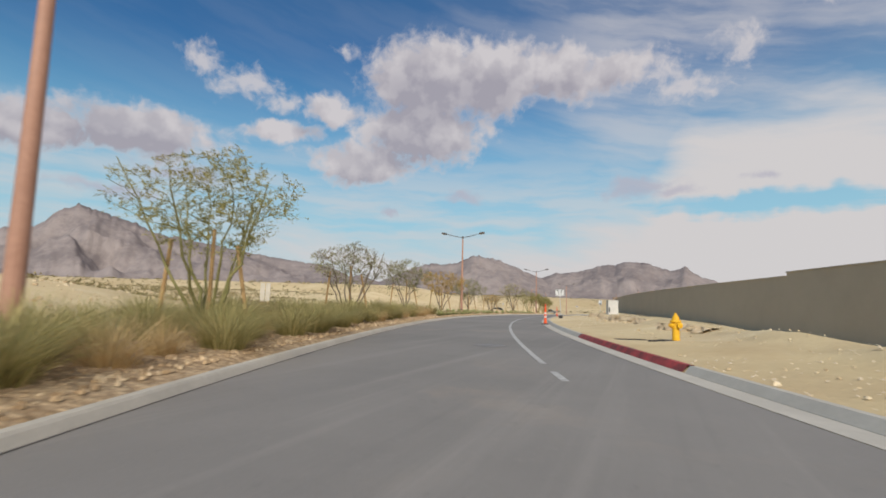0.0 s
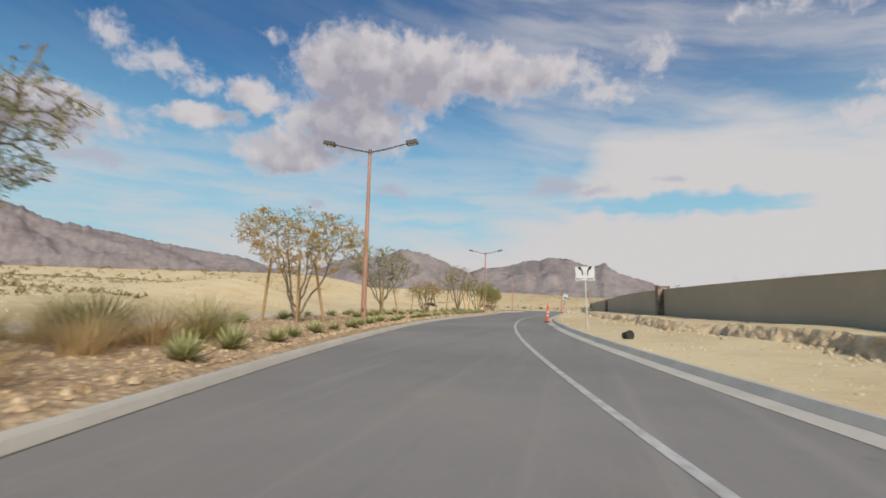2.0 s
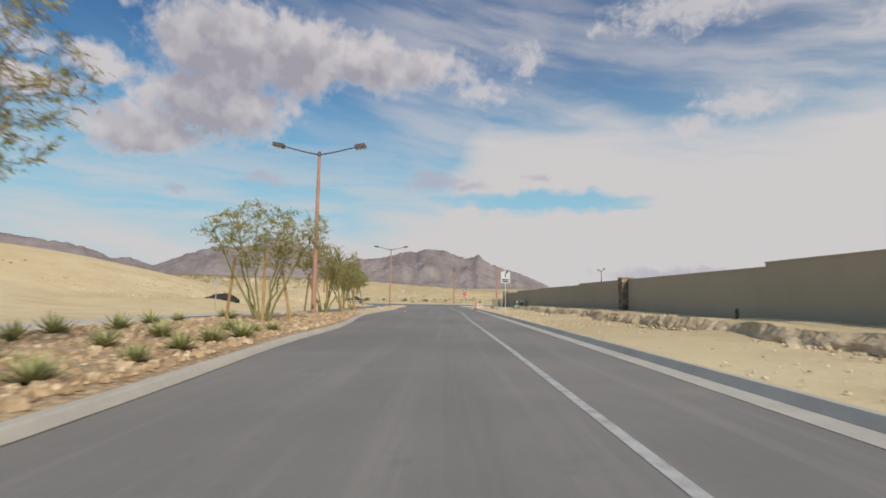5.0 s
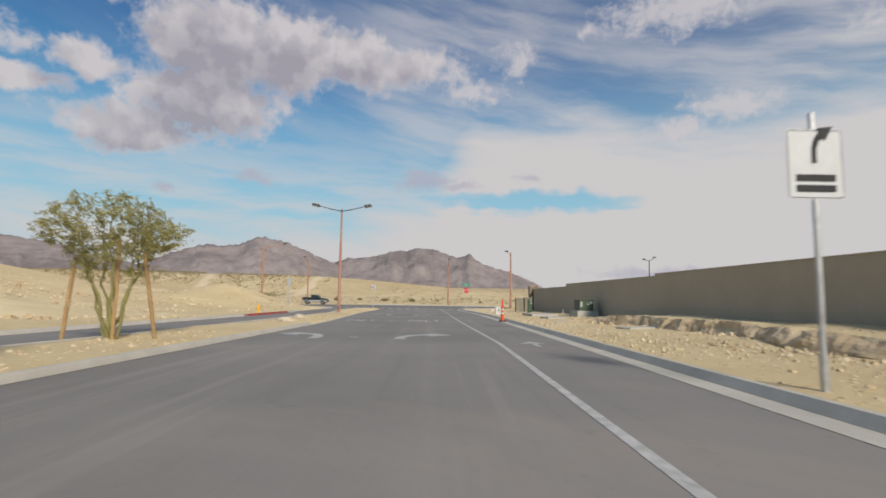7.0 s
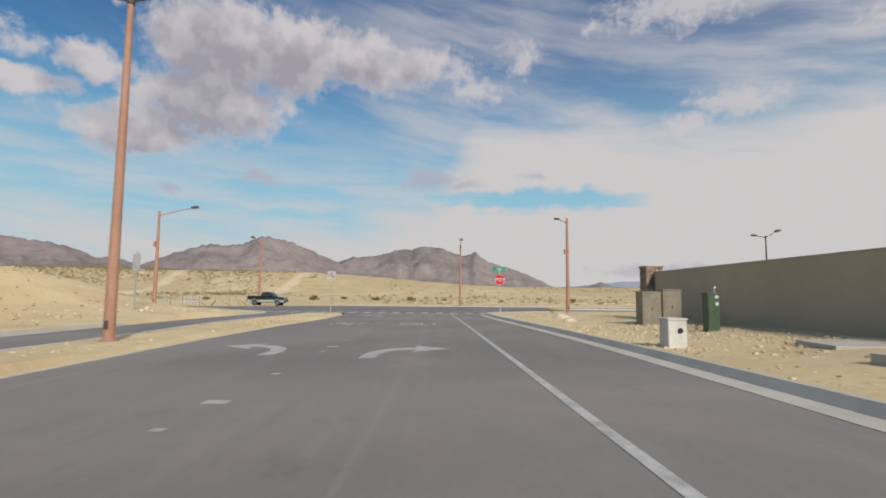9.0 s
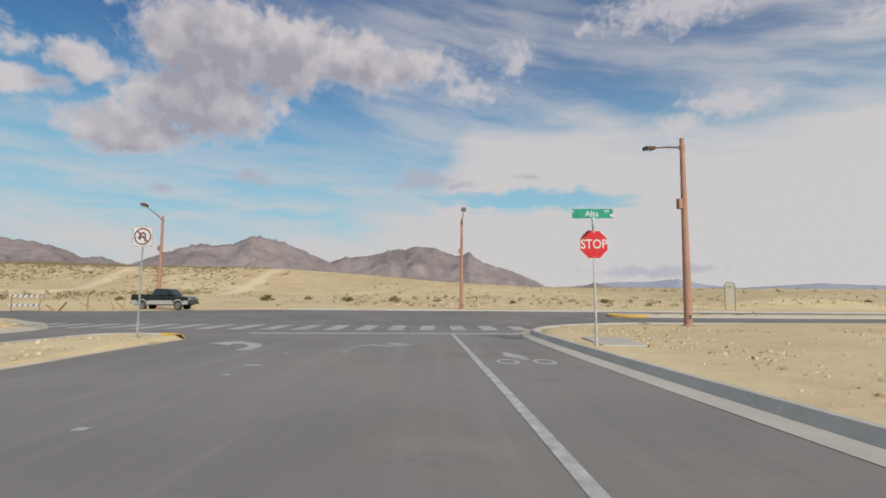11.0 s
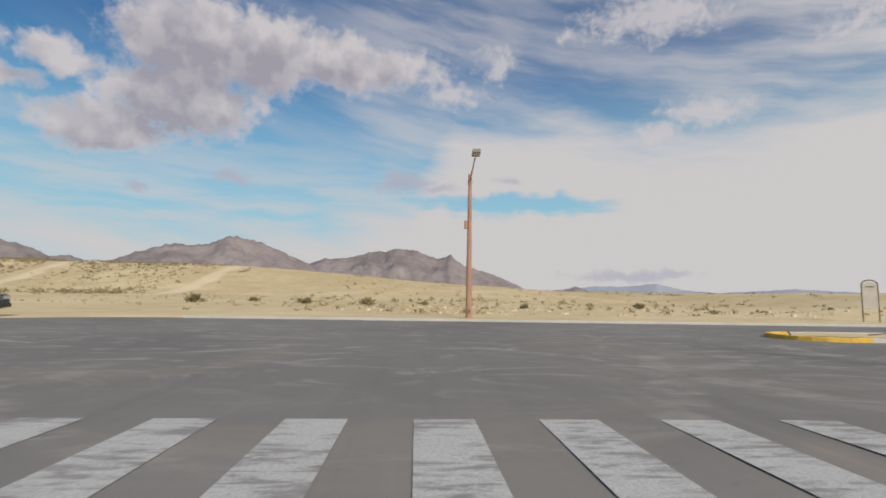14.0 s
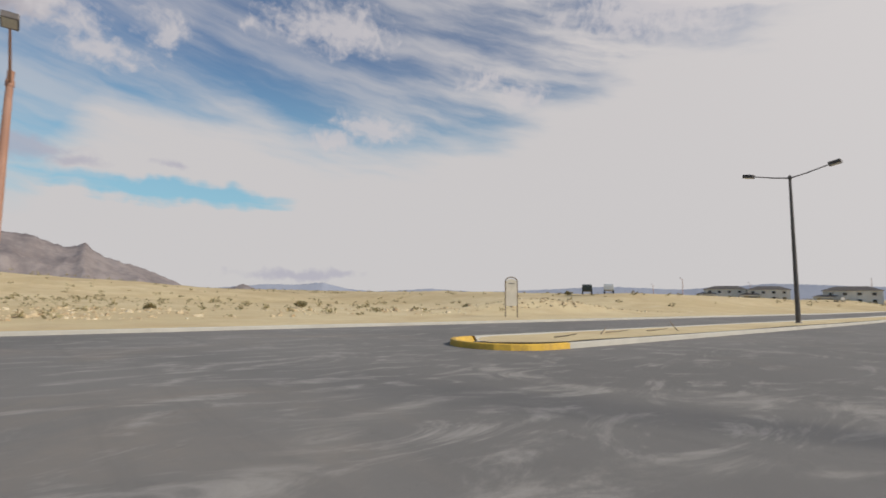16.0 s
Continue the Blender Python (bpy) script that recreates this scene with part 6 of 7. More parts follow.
def desert_tree(s, l, tall, wide, seed, leaf, bark, density, stems, label, droop=0.35, trunk=0.0, bottom=0.42):
    """Desert tree: stems spread into an open crown, each twig grown from the nearest limb, fine leaflets on it."""
    rng = random.Random(seed)
    tree = thing("desert_tree", stand(s, l, rng.uniform(0, 360)), label, "tree", "trees of the planted strip")
    wood = bmesh.new()
    leaves = Soup()
    nodes, thick = [], []

    def crown_point(inner):
        """A random place in the dome of the crown, thicker towards its rim."""
        while True:
            x, y, u = rng.uniform(-1, 1), rng.uniform(-1, 1), rng.random()
            r = math.hypot(x, y)
            rim = math.sqrt(max(0.0, 1 - (max(u - 0.45, 0) / 0.55) ** 2)) * (0.45 + 0.55 * min(u / 0.45, 1))
            lump = 0.90 + 0.45 * noise.noise((x * 1.7 + seed, y * 1.7, u * 1.7))
            if r < rim * lump and r > inner * rim and noise.noise((x * 3 + 9 * seed, y * 3, u * 3)) > -0.22:
                return Vector((x * wide / 2, y * wide / 2, tall * (bottom + (1 - bottom) * u)))

    def grow(start, goal, r0, r1, n, wobble, sag):
        pts = []
        for k in range(n + 1):
            t = k / n
            p = start.lerp(goal, t) + Vector((rng.gauss(0, wobble), rng.gauss(0, wobble), rng.gauss(0, wobble))) * (0 < k)
            p.z += sag * math.sin(math.pi * t)
            pts.append(p)
        radii = [r0 + (r1 - r0) * k / n for k in range(n + 1)]
        tube(wood, pts, radii, 6 if r0 > 0.02 else 3, cap=False)
        return pts, radii

    base = Vector((0, 0, -0.15))
    if trunk:
        pts, radii = grow(base, Vector((0.04, 0.03, trunk)), 0.12, 0.085, 3, 0.01, 0)
        base = pts[-1]
    for k in range(stems):
        a = 2 * math.pi * (k + rng.uniform(-0.4, 0.4)) / stems
        reach = wide / 2 * rng.uniform(0.30, 0.85)
        goal = Vector((math.cos(a) * reach, math.sin(a) * reach, tall * rng.uniform(0.70, 0.92)))
        pts, radii = grow(base + Vector((math.cos(a), math.sin(a), 0)) * 0.06 * (not trunk), goal, rng.uniform(0.045, 0.065), 0.012, 9, 0.05, -0.12)
        nodes += pts[2:]
        thick += radii[2:]
    for level, (count, r1, cap, bits) in enumerate(((30, 0.008, 1.8, 5), (170, 0.004, 0.9, 4), (int(500 + 120 * wide), 0.0022, 0.60, 4))):
        goals = sorted((crown_point(0.0) for _ in range(count)), key=lambda q: q.z)
        pool, widths = np.array([tuple(q) for q in nodes]), list(thick)
        for goal in goals:
            d = pool - np.array(goal)
            cost = (d ** 2).sum(1) + np.where(d[:, 2] > -0.05 * (2 - level), 1.0, 0.0)
            i = int(cost.argmin())
            start = Vector(pool[i])
            way = goal - start
            if way.length > cap:
                goal = start + way * (cap / way.length)
            r0 = min(widths[i] * 0.8, (0.02, 0.010, 0.0045)[level])
            if level == 2:
                goal = goal + Vector((0, 0, -droop * rng.uniform(0, 0.35)))
            pts, radii = grow(start, goal, r0, r1, bits, 0.03, 0.05)
            nodes += pts[1:]
            thick += radii[1:]
            if level == 0 or (level == 1 and rng.random() < 0.5):
                continue
            full = density * rng.choice((0.4, 0.8, 1.0, 1.4, 1.8))
            for _ in range(int(full * 11)):
                j = rng.randrange(1, len(pts))
                p = pts[j - 1].lerp(pts[j], rng.random())
                run = (pts[j] - pts[j - 1]).normalized()
                ax = (run * 0.7 + Vector((rng.uniform(-1, 1), rng.uniform(-1, 1), rng.uniform(-1 - droop, 0.8)))).normalized()
                side = ax.orthogonal().normalized()
                side.rotate(Matrix.Rotation(rng.uniform(0, 6.28), 3, ax))
                long, w = rng.uniform(0.07, 0.15), rng.uniform(0.010, 0.020)
                q = p + ax * long
                leaves.add((p, p.lerp(q, 0.5) + side * w, q, p.lerp(q, 0.5) - side * w), ((0, 1, 2, 3),))
    part("trunk", wood, bark, tree, smooth=True)
    leaves.make("crown", leaf, tree)
    return tree


def stake(s, l, tall, lean, turn):
    bm = bmesh.new()
    tube(bm, [(0, 0, -0.25), (0, 0, tall * 0.5), (0, 0, tall)], [0.055, 0.055, 0.050], 8)
    bm.transform(Matrix.Rotation(radians(lean), 4, "X"))
    ob = part("tree_stake", bm, STAKE_WOOD)
    ob.matrix_world = stand(s, l, turn)
    tagged(ob, "weathered round wooden tree stake in gravel", "tree stake", "stakes of the young trees")


GREEN, GOLD, OLIVE, TWIGGY = (LEAF_GREEN, BARK), (LEAF_GOLD, BARK), (LEAF_OLIVE, GREEN_BARK), (LEAF_OLIVE, BARK)
# s, l, height, spread, look, leaf density, stems, bare trunk
TREES = [(11.3, -6.8, 5.0, 5.6, OLIVE, 0.40, 8, 0.0), (24.4, -6.7, 4.2, 5.2, GREEN, 0.30, 7, 0.0), (37.8, -6.7, 4.6, 4.6, GREEN, 0.42, 4, 0.5), (51.5, -6.8, 4.6, 6.2, GOLD, 0.58, 6, 0.2),
         (64.8, -6.8, 4.6, 5.6, GREEN, 0.46, 6, 0.7), (77.6, -6.8, 3.0, 3.6, GOLD, 0.22, 7, 0.0), (91.4, -6.8, 5.5, 5.8, TWIGGY, 0.42, 6, 0.25), (104.8, -6.8, 4.7, 5.4, OLIVE, 0.6, 8, 0.0),
         (117.6, -7.4, 4.5, 4.8, OLIVE, 0.8, 7, 0.0), (127.0, -8.2, 4.3, 4.4, OLIVE, 0.8, 6, 0.0), (136.0, -9.0, 4.2, 4.4, OLIVE, 0.8, 6, 0.0)]
LOOKS = {GREEN: "young desert tree with feathery grey-green leaves", GOLD: "broad desert tree with yellowing feathery leaves", OLIVE: "many-stemmed olive desert tree with thin twiggy crown", TWIGGY: "tall olive desert tree with dark bark and twiggy crown"}
for k, (s, l, tall, wide, look_of, dens, stems, trunk) in enumerate(TREES):
    desert_tree(s, l, tall, wide, 40 + k, look_of[0], look_of[1], dens, stems, LOOKS[look_of], 0.6 if look_of is GREEN else 0.4, trunk)
    stake(s - 0.2, l - 1.25, 2.5, 6, 80)
    stake(s - 0.15, l + 0.12, 2.8, 2, 200)
    stake(s + 0.2, l + 1.1, 2.5, 14, 100 + 150)


def grass_clump(name, blades, tall, seed, mat):
    rng = random.Random(seed)
    soup = Soup()
    for _ in range(blades):
        a = rng.uniform(0, 2 * math.pi)
        r0 = rng.uniform(0, 0.24)
        hgt = tall * rng.uniform(0.45, 1.08)
        reach = hgt * rng.uniform(0.10, 1.15)
        w = rng.uniform(0.003, 0.007)
        o = Vector((math.cos(a), math.sin(a), 0))
        q = Vector((-o.y, o.x, 0)) * w
        pts = []
        for t in (0.0, 0.4, 0.75, 1.0):
            c = o * (r0 + reach * t ** 1.8) + Vector((0, 0, hgt * (t - 0.30 * (reach / hgt) * t * t) - 0.05))
            pts += [c - q * (1 - 0.8 * t), c + q * (1 - 0.8 * t)]
        soup.add(pts, ((0, 1, 3, 2), (2, 3, 5, 4), (4, 5, 7, 6)))
    return soup.make(name, mat)


def build_grasses():
    rng = random.Random(11)
    kinds = [grass_clump("ornamental_grass", 760, 1.02, k, GRASS_MAT) for k in range(3)]
    dry = grass_clump("ornamental_grass", 420, 0.80, 9, DRY_GRASS)
    for ob in kinds:
        tagged(ob, "shaggy clump of green and straw ornamental grass", "grass clump", "grass clumps along the kerb")
    tagged(dry, "dry straw-coloured clump of ornamental grass", "grass clump", "grass clumps along the kerb")
    spots = []
    for row, (off, step) in enumerate(((1.45, 1.3), (2.6, 1.15), (3.9, 1.3), (5.3, 1.8))):
        s = -9.0 + 0.6 * row
        while s < (38 if row == 0 else 43.5):
            spots.append((s + rng.uniform(-0.35, 0.35), float(left_edge(s)) - off + rng.uniform(-0.35, 0.35)))
            s += step * rng.uniform(0.8, 1.35)
    first = {}
    for k, (s, l) in enumerate(spots):
        src = dry if rng.random() < (0.2 if s < 26 else 0.45) else kinds[k % 3]
        m = stand(s, l, rng.uniform(0, 360)) @ Matrix.Diagonal((1, 1, 1, 1))
        size = rng.uniform(0.8, 1.3)
        if src not in first:
            src.matrix_world = m @ Matrix.Scale(size, 4)
            first[src] = True
        else:
            ob = copy_thing(src, m)
            ob.scale = (size * rng.uniform(1.15, 1.6),) * 2 + (size,)


build_grasses()


def agave(seed):
    """Rosette of stiff pointed leaves."""
    rng = random.Random(seed)
    a = new("agave")
    tagged(a, "small spiky agave rosette in gravel", "agave", "agaves of the planted strip")
    leaves = []
    for k in range(3):
        bm = bmesh.new()
        length, w = (0.50, 0.58, 0.45)[k], (0.034, 0.030, 0.036)[k]
        rows = []
        for t, ww, z in ((0.0, 0.7, 0.0), (0.35, 1.0, 0.05), (0.7, 0.65, 0.13), (1.0, 0.04, 0.24)):
            x = length * t
            rows.append([bm.verts.new((x, -w * ww, z * length * 1.1)), bm.verts.new((x, 0, z * length * 1.1 - 0.018 * ww)), bm.verts.new((x, w * ww, z * length * 1.1))])
        for r0, r1 in zip(rows, rows[1:]):
            for j in range(2):
                bm.faces.new((r0[j], r0[j + 1], r1[j + 1], r1[j]))
        me = bpy.data.meshes.new("leaf")
        bm.to_mesh(me)
        bm.free()
        me.materials.append(AGAVE_MAT)
        leaves.append(me)
    n = 58
    for k in range(n):
        t = k / n
        ob = new("leaf", leaves[k % 3])
        ob.parent = a
        ob.matrix_local = pose(0, 0, 0.02 + 0.05 * t, 0, -(2 + 56 * t ** 1.3 + rng.uniform(-8, 8)), k * 137.5 + rng.uniform(-10, 10)) @ Matrix.Scale(rng.uniform(0.8, 1.1), 4)
    return a


def build_agaves():
    rng = random.Random(21)
    kinds = [agave(1), agave(2)]
    spots = []
    s = 40.5
    while s < 102:
        spots.append((s + rng.uniform(-0.2, 0.2), float(left_edge(s)) - 0.85 + rng.uniform(-0.2, 0.1)))
        s += rng.uniform(1.4, 2.0)
    s = 45.0
    while s < 107:
        spots.append((s + rng.uniform(-0.3, 0.3), -8.4 + rng.uniform(-0.7, 0.7)))
        s += rng.uniform(1.5, 2.4)
    s = 58.0
    while s < 100:
        spots.append((s, -6.2 + rng.uniform(-0.5, 0.5)))
        s += rng.uniform(1.9, 3.0)
    for k, (s, l) in enumerate(spots):
        m = stand(s, l, rng.uniform(0, 360), 0.05)
        size = rng.uniform(0.65, 1.0)
        if k < 2:
            kinds[k].matrix_world = m
        else:
            ob = copy_thing(kinds[k % 2], m)
            ob.scale = (size, size, size * 0.85)


build_agaves()


# ---- gravel bed, rocks, scrub ----
def gravel_material():
    m, g, b = material("red_brown_gravel", 0.97, 0, 0.15)
    p = place(g)
    v = g.node("ShaderNodeTexVoronoi", Vector=p, Scale=9.0)
    cell = v.outputs["Color"]
    one = g.node("ShaderNodeSeparateXYZ", Vector=cell).outputs[0]
    c = g.mix(one, (0.30, 0.205, 0.115), (0.54, 0.40, 0.25))
    big = g.noise(p, 0.5, 4, 0.6)
    c = g.mix(g.math("MULTIPLY", g.ramp(big, 0.4, 0.65), 0.5), c, (0.56, 0.43, 0.28))
    c = g.mix(g.math("MULTIPLY", g.ramp(v.outputs["Distance"], 0.35, 0.7), 0.45), c, (0.16, 0.105, 0.065))
    g.tree.links.new(c, b.inputs["Base Color"])
    bump(g, b, g.math("SUBTRACT", 1.0, v.outputs["Distance"]), 0.7, 0.05)
    return m


def build_bed():
    GRAVEL = gravel_material()
    rows = list(np.arange(-30, 126, 1.0))
    frac = np.linspace(0, 1, 15)
    verts, faces = [], []
    for s in rows:
        le = float(left_edge(s)) - 0.20
        for t in frac:
            l = le + (float(opp_in(s)) + 0.25 - le) * t
            x, y = to_xy(s, l)
            z = float(grade(y) + rise(s, min(l, float(left_edge(s)) - 0.24))) + 0.035 + 0.03 * noise.noise((float(x), float(y), 0.0)) + 0.008 * (t in (0, 1))
            verts.append((float(x), float(y), z + 0.02 if 0 < t < 1 else float(grade(y)) + 0.138))
    k = len(frac)
    for i in range(len(rows) - 1):
        for j in range(k - 1):
            q = i * k + j
            faces.append((q, q + k, q + k + 1, q + 1))
    ob = mesh_object("gravel_bed", verts, faces, GRAVEL, smooth=True)
    tagged(ob, "red-brown gravel bed of the planted strip", "gravel bed", kind="structure")


build_bed()


def build_ledge():
    """Broken dirt bank before the wall: a crumbled, cracked face under a thin crust."""
    steps = np.arange(19.0, 152.0, 0.13)
    levels = 8
    verts, faces, kinds = [], [], []
    for s in steps:
        s = float(s)
        line = float(ledge_line(s))
        full = float(fade(18, 40, s) * fade(155, 146, s))
        gone = max(0.0, noise.noise((s * 0.21, 4.0, 0.0)) - 0.02) * 1.7 + max(0.0, noise.noise((s * 0.8, 1.0, 0.0)) - 0.2) * 0.8
        foot = float(rise(s, line - 0.45)) - 0.05
        top = float(rise(s, line + 1.05)) + 0.02
        lip = foot + (top - foot) * (1 - 0.75 * min(gone, 1.0))
        crack = 0.16 * max(0.0, noise.noise((s * 1.3, 9.0, 0.0)) * 2 - 0.35)
        for k in range(levels + 1):
            t = k / levels
            wob = 0.16 * noise.noise((s * 1.7, t * 1.3, 0.0)) + 0.09 * noise.noise((s * 4.5, t * 3.0, 3.0)) + crack * (0.3 + 0.7 * t)
            l = line - 0.42 + (0.30 + 0.5 * gone) * t ** 1.4 + wob
            x, y = to_xy(s, l)
            verts.append((float(x), float(y), float(grade(y)) + foot + (lip - foot) * t))
        for off, w in ((0.35, 0.6), (1.05, 1.0)):
            x, y = to_xy(s, line + off)
            verts.append((float(x), float(y), float(grade(y)) + lip + (top - lip) * w + 0.03 * noise.noise((s * 0.9, off, 5.0)) - 0.05 * (w == 1.0)))
    k = levels + 3
    for i in range(len(steps) - 1):
        for j in range(k - 1):
            q = i * k + j
            faces.append((q, q + 1, q + k + 1, q + k))
            kinds.append(0 if j < levels else 1)
    ob = mesh_object("dirt_ledge", verts, faces, [LEDGE_DIRT, SAND])
    ob.data.polygons.foreach_set("material_index", kinds)
    tagged(ob, "broken brown dirt ledge below the long wall", "ledge", kind="structure")


LEDGE_DIRT = mottled("broken_brown_dirt", (0.47, 0.340, 0.205), (0.67, 0.525, 0.335), 1.4, 0.97, fine=6, relief=0.6, depth=0.03)
build_ledge()


def pebble(soup, rng, p, r, flat=0.6):
    """A small angular stone."""
    a = rng.uniform(0, 6.28)
    pts = []
    for k in range(5):
        t = a + k * 1.2566 + rng.uniform(-0.3, 0.3)
        pts.append((p[0] + r * math.cos(t) * rng.uniform(0.7, 1.15), p[1] + r * math.sin(t) * rng.uniform(0.6, 1.1), p[2] - 0.25 * r))
    for k in range(4):
        t = a + 0.5 + k * 1.5708 + rng.uniform(-0.3, 0.3)
        pts.append((p[0] + r * 0.62 * math.cos(t), p[1] + r * 0.62 * math.sin(t), p[2] + r * flat * rng.uniform(0.6, 1.1)))
    soup.add(pts, ((0, 1, 5), (1, 6, 5), (1, 2, 6), (2, 7, 6), (2, 3, 7), (3, 8, 7), (3, 4, 8), (4, 5, 8), (4, 0, 5), (5, 6, 7, 8)))


def rock_field(name, mat, count, seed, s_range, l_of, r_range, label, up=0.0):
    rng = random.Random(seed)
    soup = Soup()
    for _ in range(count):
        s = rng.uniform(*s_range)
        l = l_of(s, rng)
        x, y = to_xy(s, l)
        r = rng.uniform(*r_range) * (1 if rng.random() < 0.85 else 1.9)
        pebble(soup, rng, (float(x), float(y), height(s, l) + up), r)
    ob = soup.make(name, mat)
    tagged(ob, label, "rocks", kind="stuff")


rock_field("rock_mulch", ROCK_MAT, 12500, 3, (54, 124), lambda s, r: float(left_edge(s)) - 0.40 - (r.random() ** 1.25) * 7.0, (0.03, 0.085), "loose tan and pink rocks covering the strip", 0.05)
rock_field("small_stones", ROCK_MAT, 11000, 4, (-8, 70), lambda s, r: float(left_edge(s)) - 0.45 - (r.random() ** 1.4) * 6.6, (0.02, 0.06), "small brown stones in the planted strip", 0.05)
rock_field("verge_stones", PALE_ROCK, 4200, 5, (-8, 205), lambda s, r: float(face(s)) + 0.5 + (r.random() ** 1.2) * 6.8, (0.010, 0.03), "pale stones scattered over the dirt verge")
rock_field("ledge_blocks", CLOD, 160, 16, (32, 150), lambda s, r: float(ledge_line(s)) - 0.40 + r.gauss(0, 0.10), (0.04, 0.09), "brown broken stones along the ledge", 0.0)
rock_field("verge_clods", CLOD, 1800, 15, (-6, 204), lambda s, r: float(face(s)) + 0.6 + r.random() * 6.6, (0.015, 0.05), "brown clods scattered over the dirt verge")
rock_field("verge_rubble", CLOD, 6500, 21, (108, 178), lambda s, r: float(face(s)) + 0.5 + r.random() * 6.0, (0.014, 0.050), "brown rubble strewn over the dirt verge")
rock_field("ledge_rubble", CLOD, 900, 6, (30, 152), lambda s, r: float(ledge_line(s)) - 0.55 + r.gauss(0, 0.22), (0.03, 0.10), "crumbled clods below the broken ledge")
rock_field("island_stones", CLOD, 2200, 7, (126, 196), lambda s, r: float(left_edge(s)) - 0.45 - 2.8 * r.random(), (0.012, 0.05), "pale stones on the sandy island")
rock_field("bank_stones", CLOD, 2600, 18, (10, 80), lambda s, r: -20.5 - 40 * r.random(), (0.04, 0.15), "brown stones strewn over the dirt bank")
rock_field("corner_clods", CLOD, 1500, 23, (184, 205), lambda s, r: 5.6 + 14 * r.random() ** 1.3, (0.015, 0.055), "brown clods strewn over the bare corner")
rock_field("heap_stones", CLOD, 2600, 29, (134, 204), lambda s, r: float(opp_out(s)) - 1.6 - 24 * r.random(), (0.03, 0.14), "brown stones on the graded heaps")
rock_field("road_grit", PALE_ROCK, 500, 19, (205, 229), lambda s, r: r.uniform(-22, 34), (0.008, 0.022), "pale grit scattered over the street")
rock_field("far_rubble", CLOD, 1300, 8, (240, 262), lambda s, r: r.choice((r.gauss(5, 5), r.uniform(20, 70), r.gauss(46, 7))), (0.05, 0.20), "pale rubble beyond the far kerb")


def tuft(soup, rng, p, r, blades):
    for _ in range(blades):
        a, e = rng.uniform(0, 6.28), rng.uniform(0.15, 1.4)
        d = Vector((math.cos(a) * math.cos(e), math.sin(a) * math.cos(e), math.sin(e) * 0.9))
        q = d.orthogonal().normalized()
        q.rotate(Matrix.Rotation(rng.uniform(0, 6.28), 3, d))
        c = Vector(p) + d * r * rng.uniform(0.25, 0.9)
        w = r * rng.uniform(0.10, 0.24)
        soup.add((c - q * w - d * w, c + q * w, c + d * w * 1.6), ((0, 1, 2),))


def scrub_field():
    rng = random.Random(77)
    soup = Soup()

    def scatter(count, s_range, l_range, size, blades, keep=None):
        for _ in range(count):
            s, l = rng.uniform(*s_range), rng.uniform(*l_range)
            if keep and not keep(s, l):
                continue
            x, y = to_xy(s, l)
            tuft(soup, rng, (float(x), float(y), height(s, l)), rng.uniform(*size), blades)

    scatter(3600, (10, 330), (-330, -58), (0.4, 1.2), 16, lambda s, l: not (60 < s < 205 and l > -72))
    scatter(1500, (66, 140), (-80, -45), (0.15, 0.42), 12)
    scatter(2300, (10, 72), (-72, -30), (0.22, 0.60), 16, lambda s, l: noise.noise((s * 0.07, l * 0.07, 2.0)) > -0.15)
    track = lambda s, l: abs(l + 49 + (s - 292) * 0.05) > 4 and abs(l + 84 + (s - 292) * 0.30) > 4 and (l < -46 or noise.noise((s * 0.06, l * 0.06, 7.0)) > 0.1 + 0.012 * (l + 46))
    scatter(5600, (286, 372), (-215, -16), (0.35, 1.0), 15, track)
    scatter(700, (250, 300), (-110, 30), (0.12, 0.35), 12)
    scatter(120, (292, 352), (-22, 25), (0.3, 0.7), 14)
    scatter(650, (244, 420), (25, 300), (0.3, 0.9), 16)
    scatter(90, (240, 290), (-20, 40), (0.25, 0.7), 16)
    scatter(900, (420, 900), (-500, 400), (0.8, 2.2), 14)
    ob = soup.make("desert_scrub", SCRUB_MAT)
    tagged(ob, "sparse grey-olive desert scrub dotting the sand", "scrub", kind="stuff")


scrub_field()


def desert_bush(s, l, r, seed):
    rng = random.Random(seed)
    soup = Soup()
    for _ in range(7):
        c = (rng.gauss(0, 0.35) * r, rng.gauss(0, 0.35) * r, rng.uniform(0, 0.3) * r)
        tuft(soup, rng, c, r * rng.uniform(0.5, 0.85), 46)
    ob = soup.make("desert_bush", SCRUB_MAT)
    ob.matrix_world = stand(s, l, seed * 40)
    tagged(ob, "low rounded grey-olive desert bush on sand", "bush", "bushes beyond the far kerb")


for k, (s, l, r) in enumerate(((263.9, 28.3, 1.0), (262, -27, 1.25), (268, -22, 0.8), (262, -14, 0.9), (264, -7, 1.0), (266, 0.5, 0.7), (258, -48, 0.8), (259, 12, 0.6), (262, 58, 1.1), (266, 63, 0.9), (264, 54, 0.8), (261, 70, 0.7), (270, 86, 0.9))):
    desert_bush(s, l, r, k + 1)


# ---- dark heap, boulders ----
def heap(name, s, l, size, mat, label, category, seed):
    rng = random.Random(seed)
    bm = bmesh.new()
    bmesh.ops.create_icosphere(bm, subdivisions=4, radius=1.0)
    for v in bm.verts:
        n = noise.fractal(v.co * 1.6 + Vector((seed, 0, 0)), 1.0, 2.0, 4)
        v.co *= 1 + 0.22 * n
        v.co = Vector((v.co.x * size[0], v.co.y * size[1], v.co.z * size[2]))
    ob = part(name, bm, mat, smooth=False)
    ob.matrix_world = stand(s, l, seed * 31)
    tagged(ob, label, category)


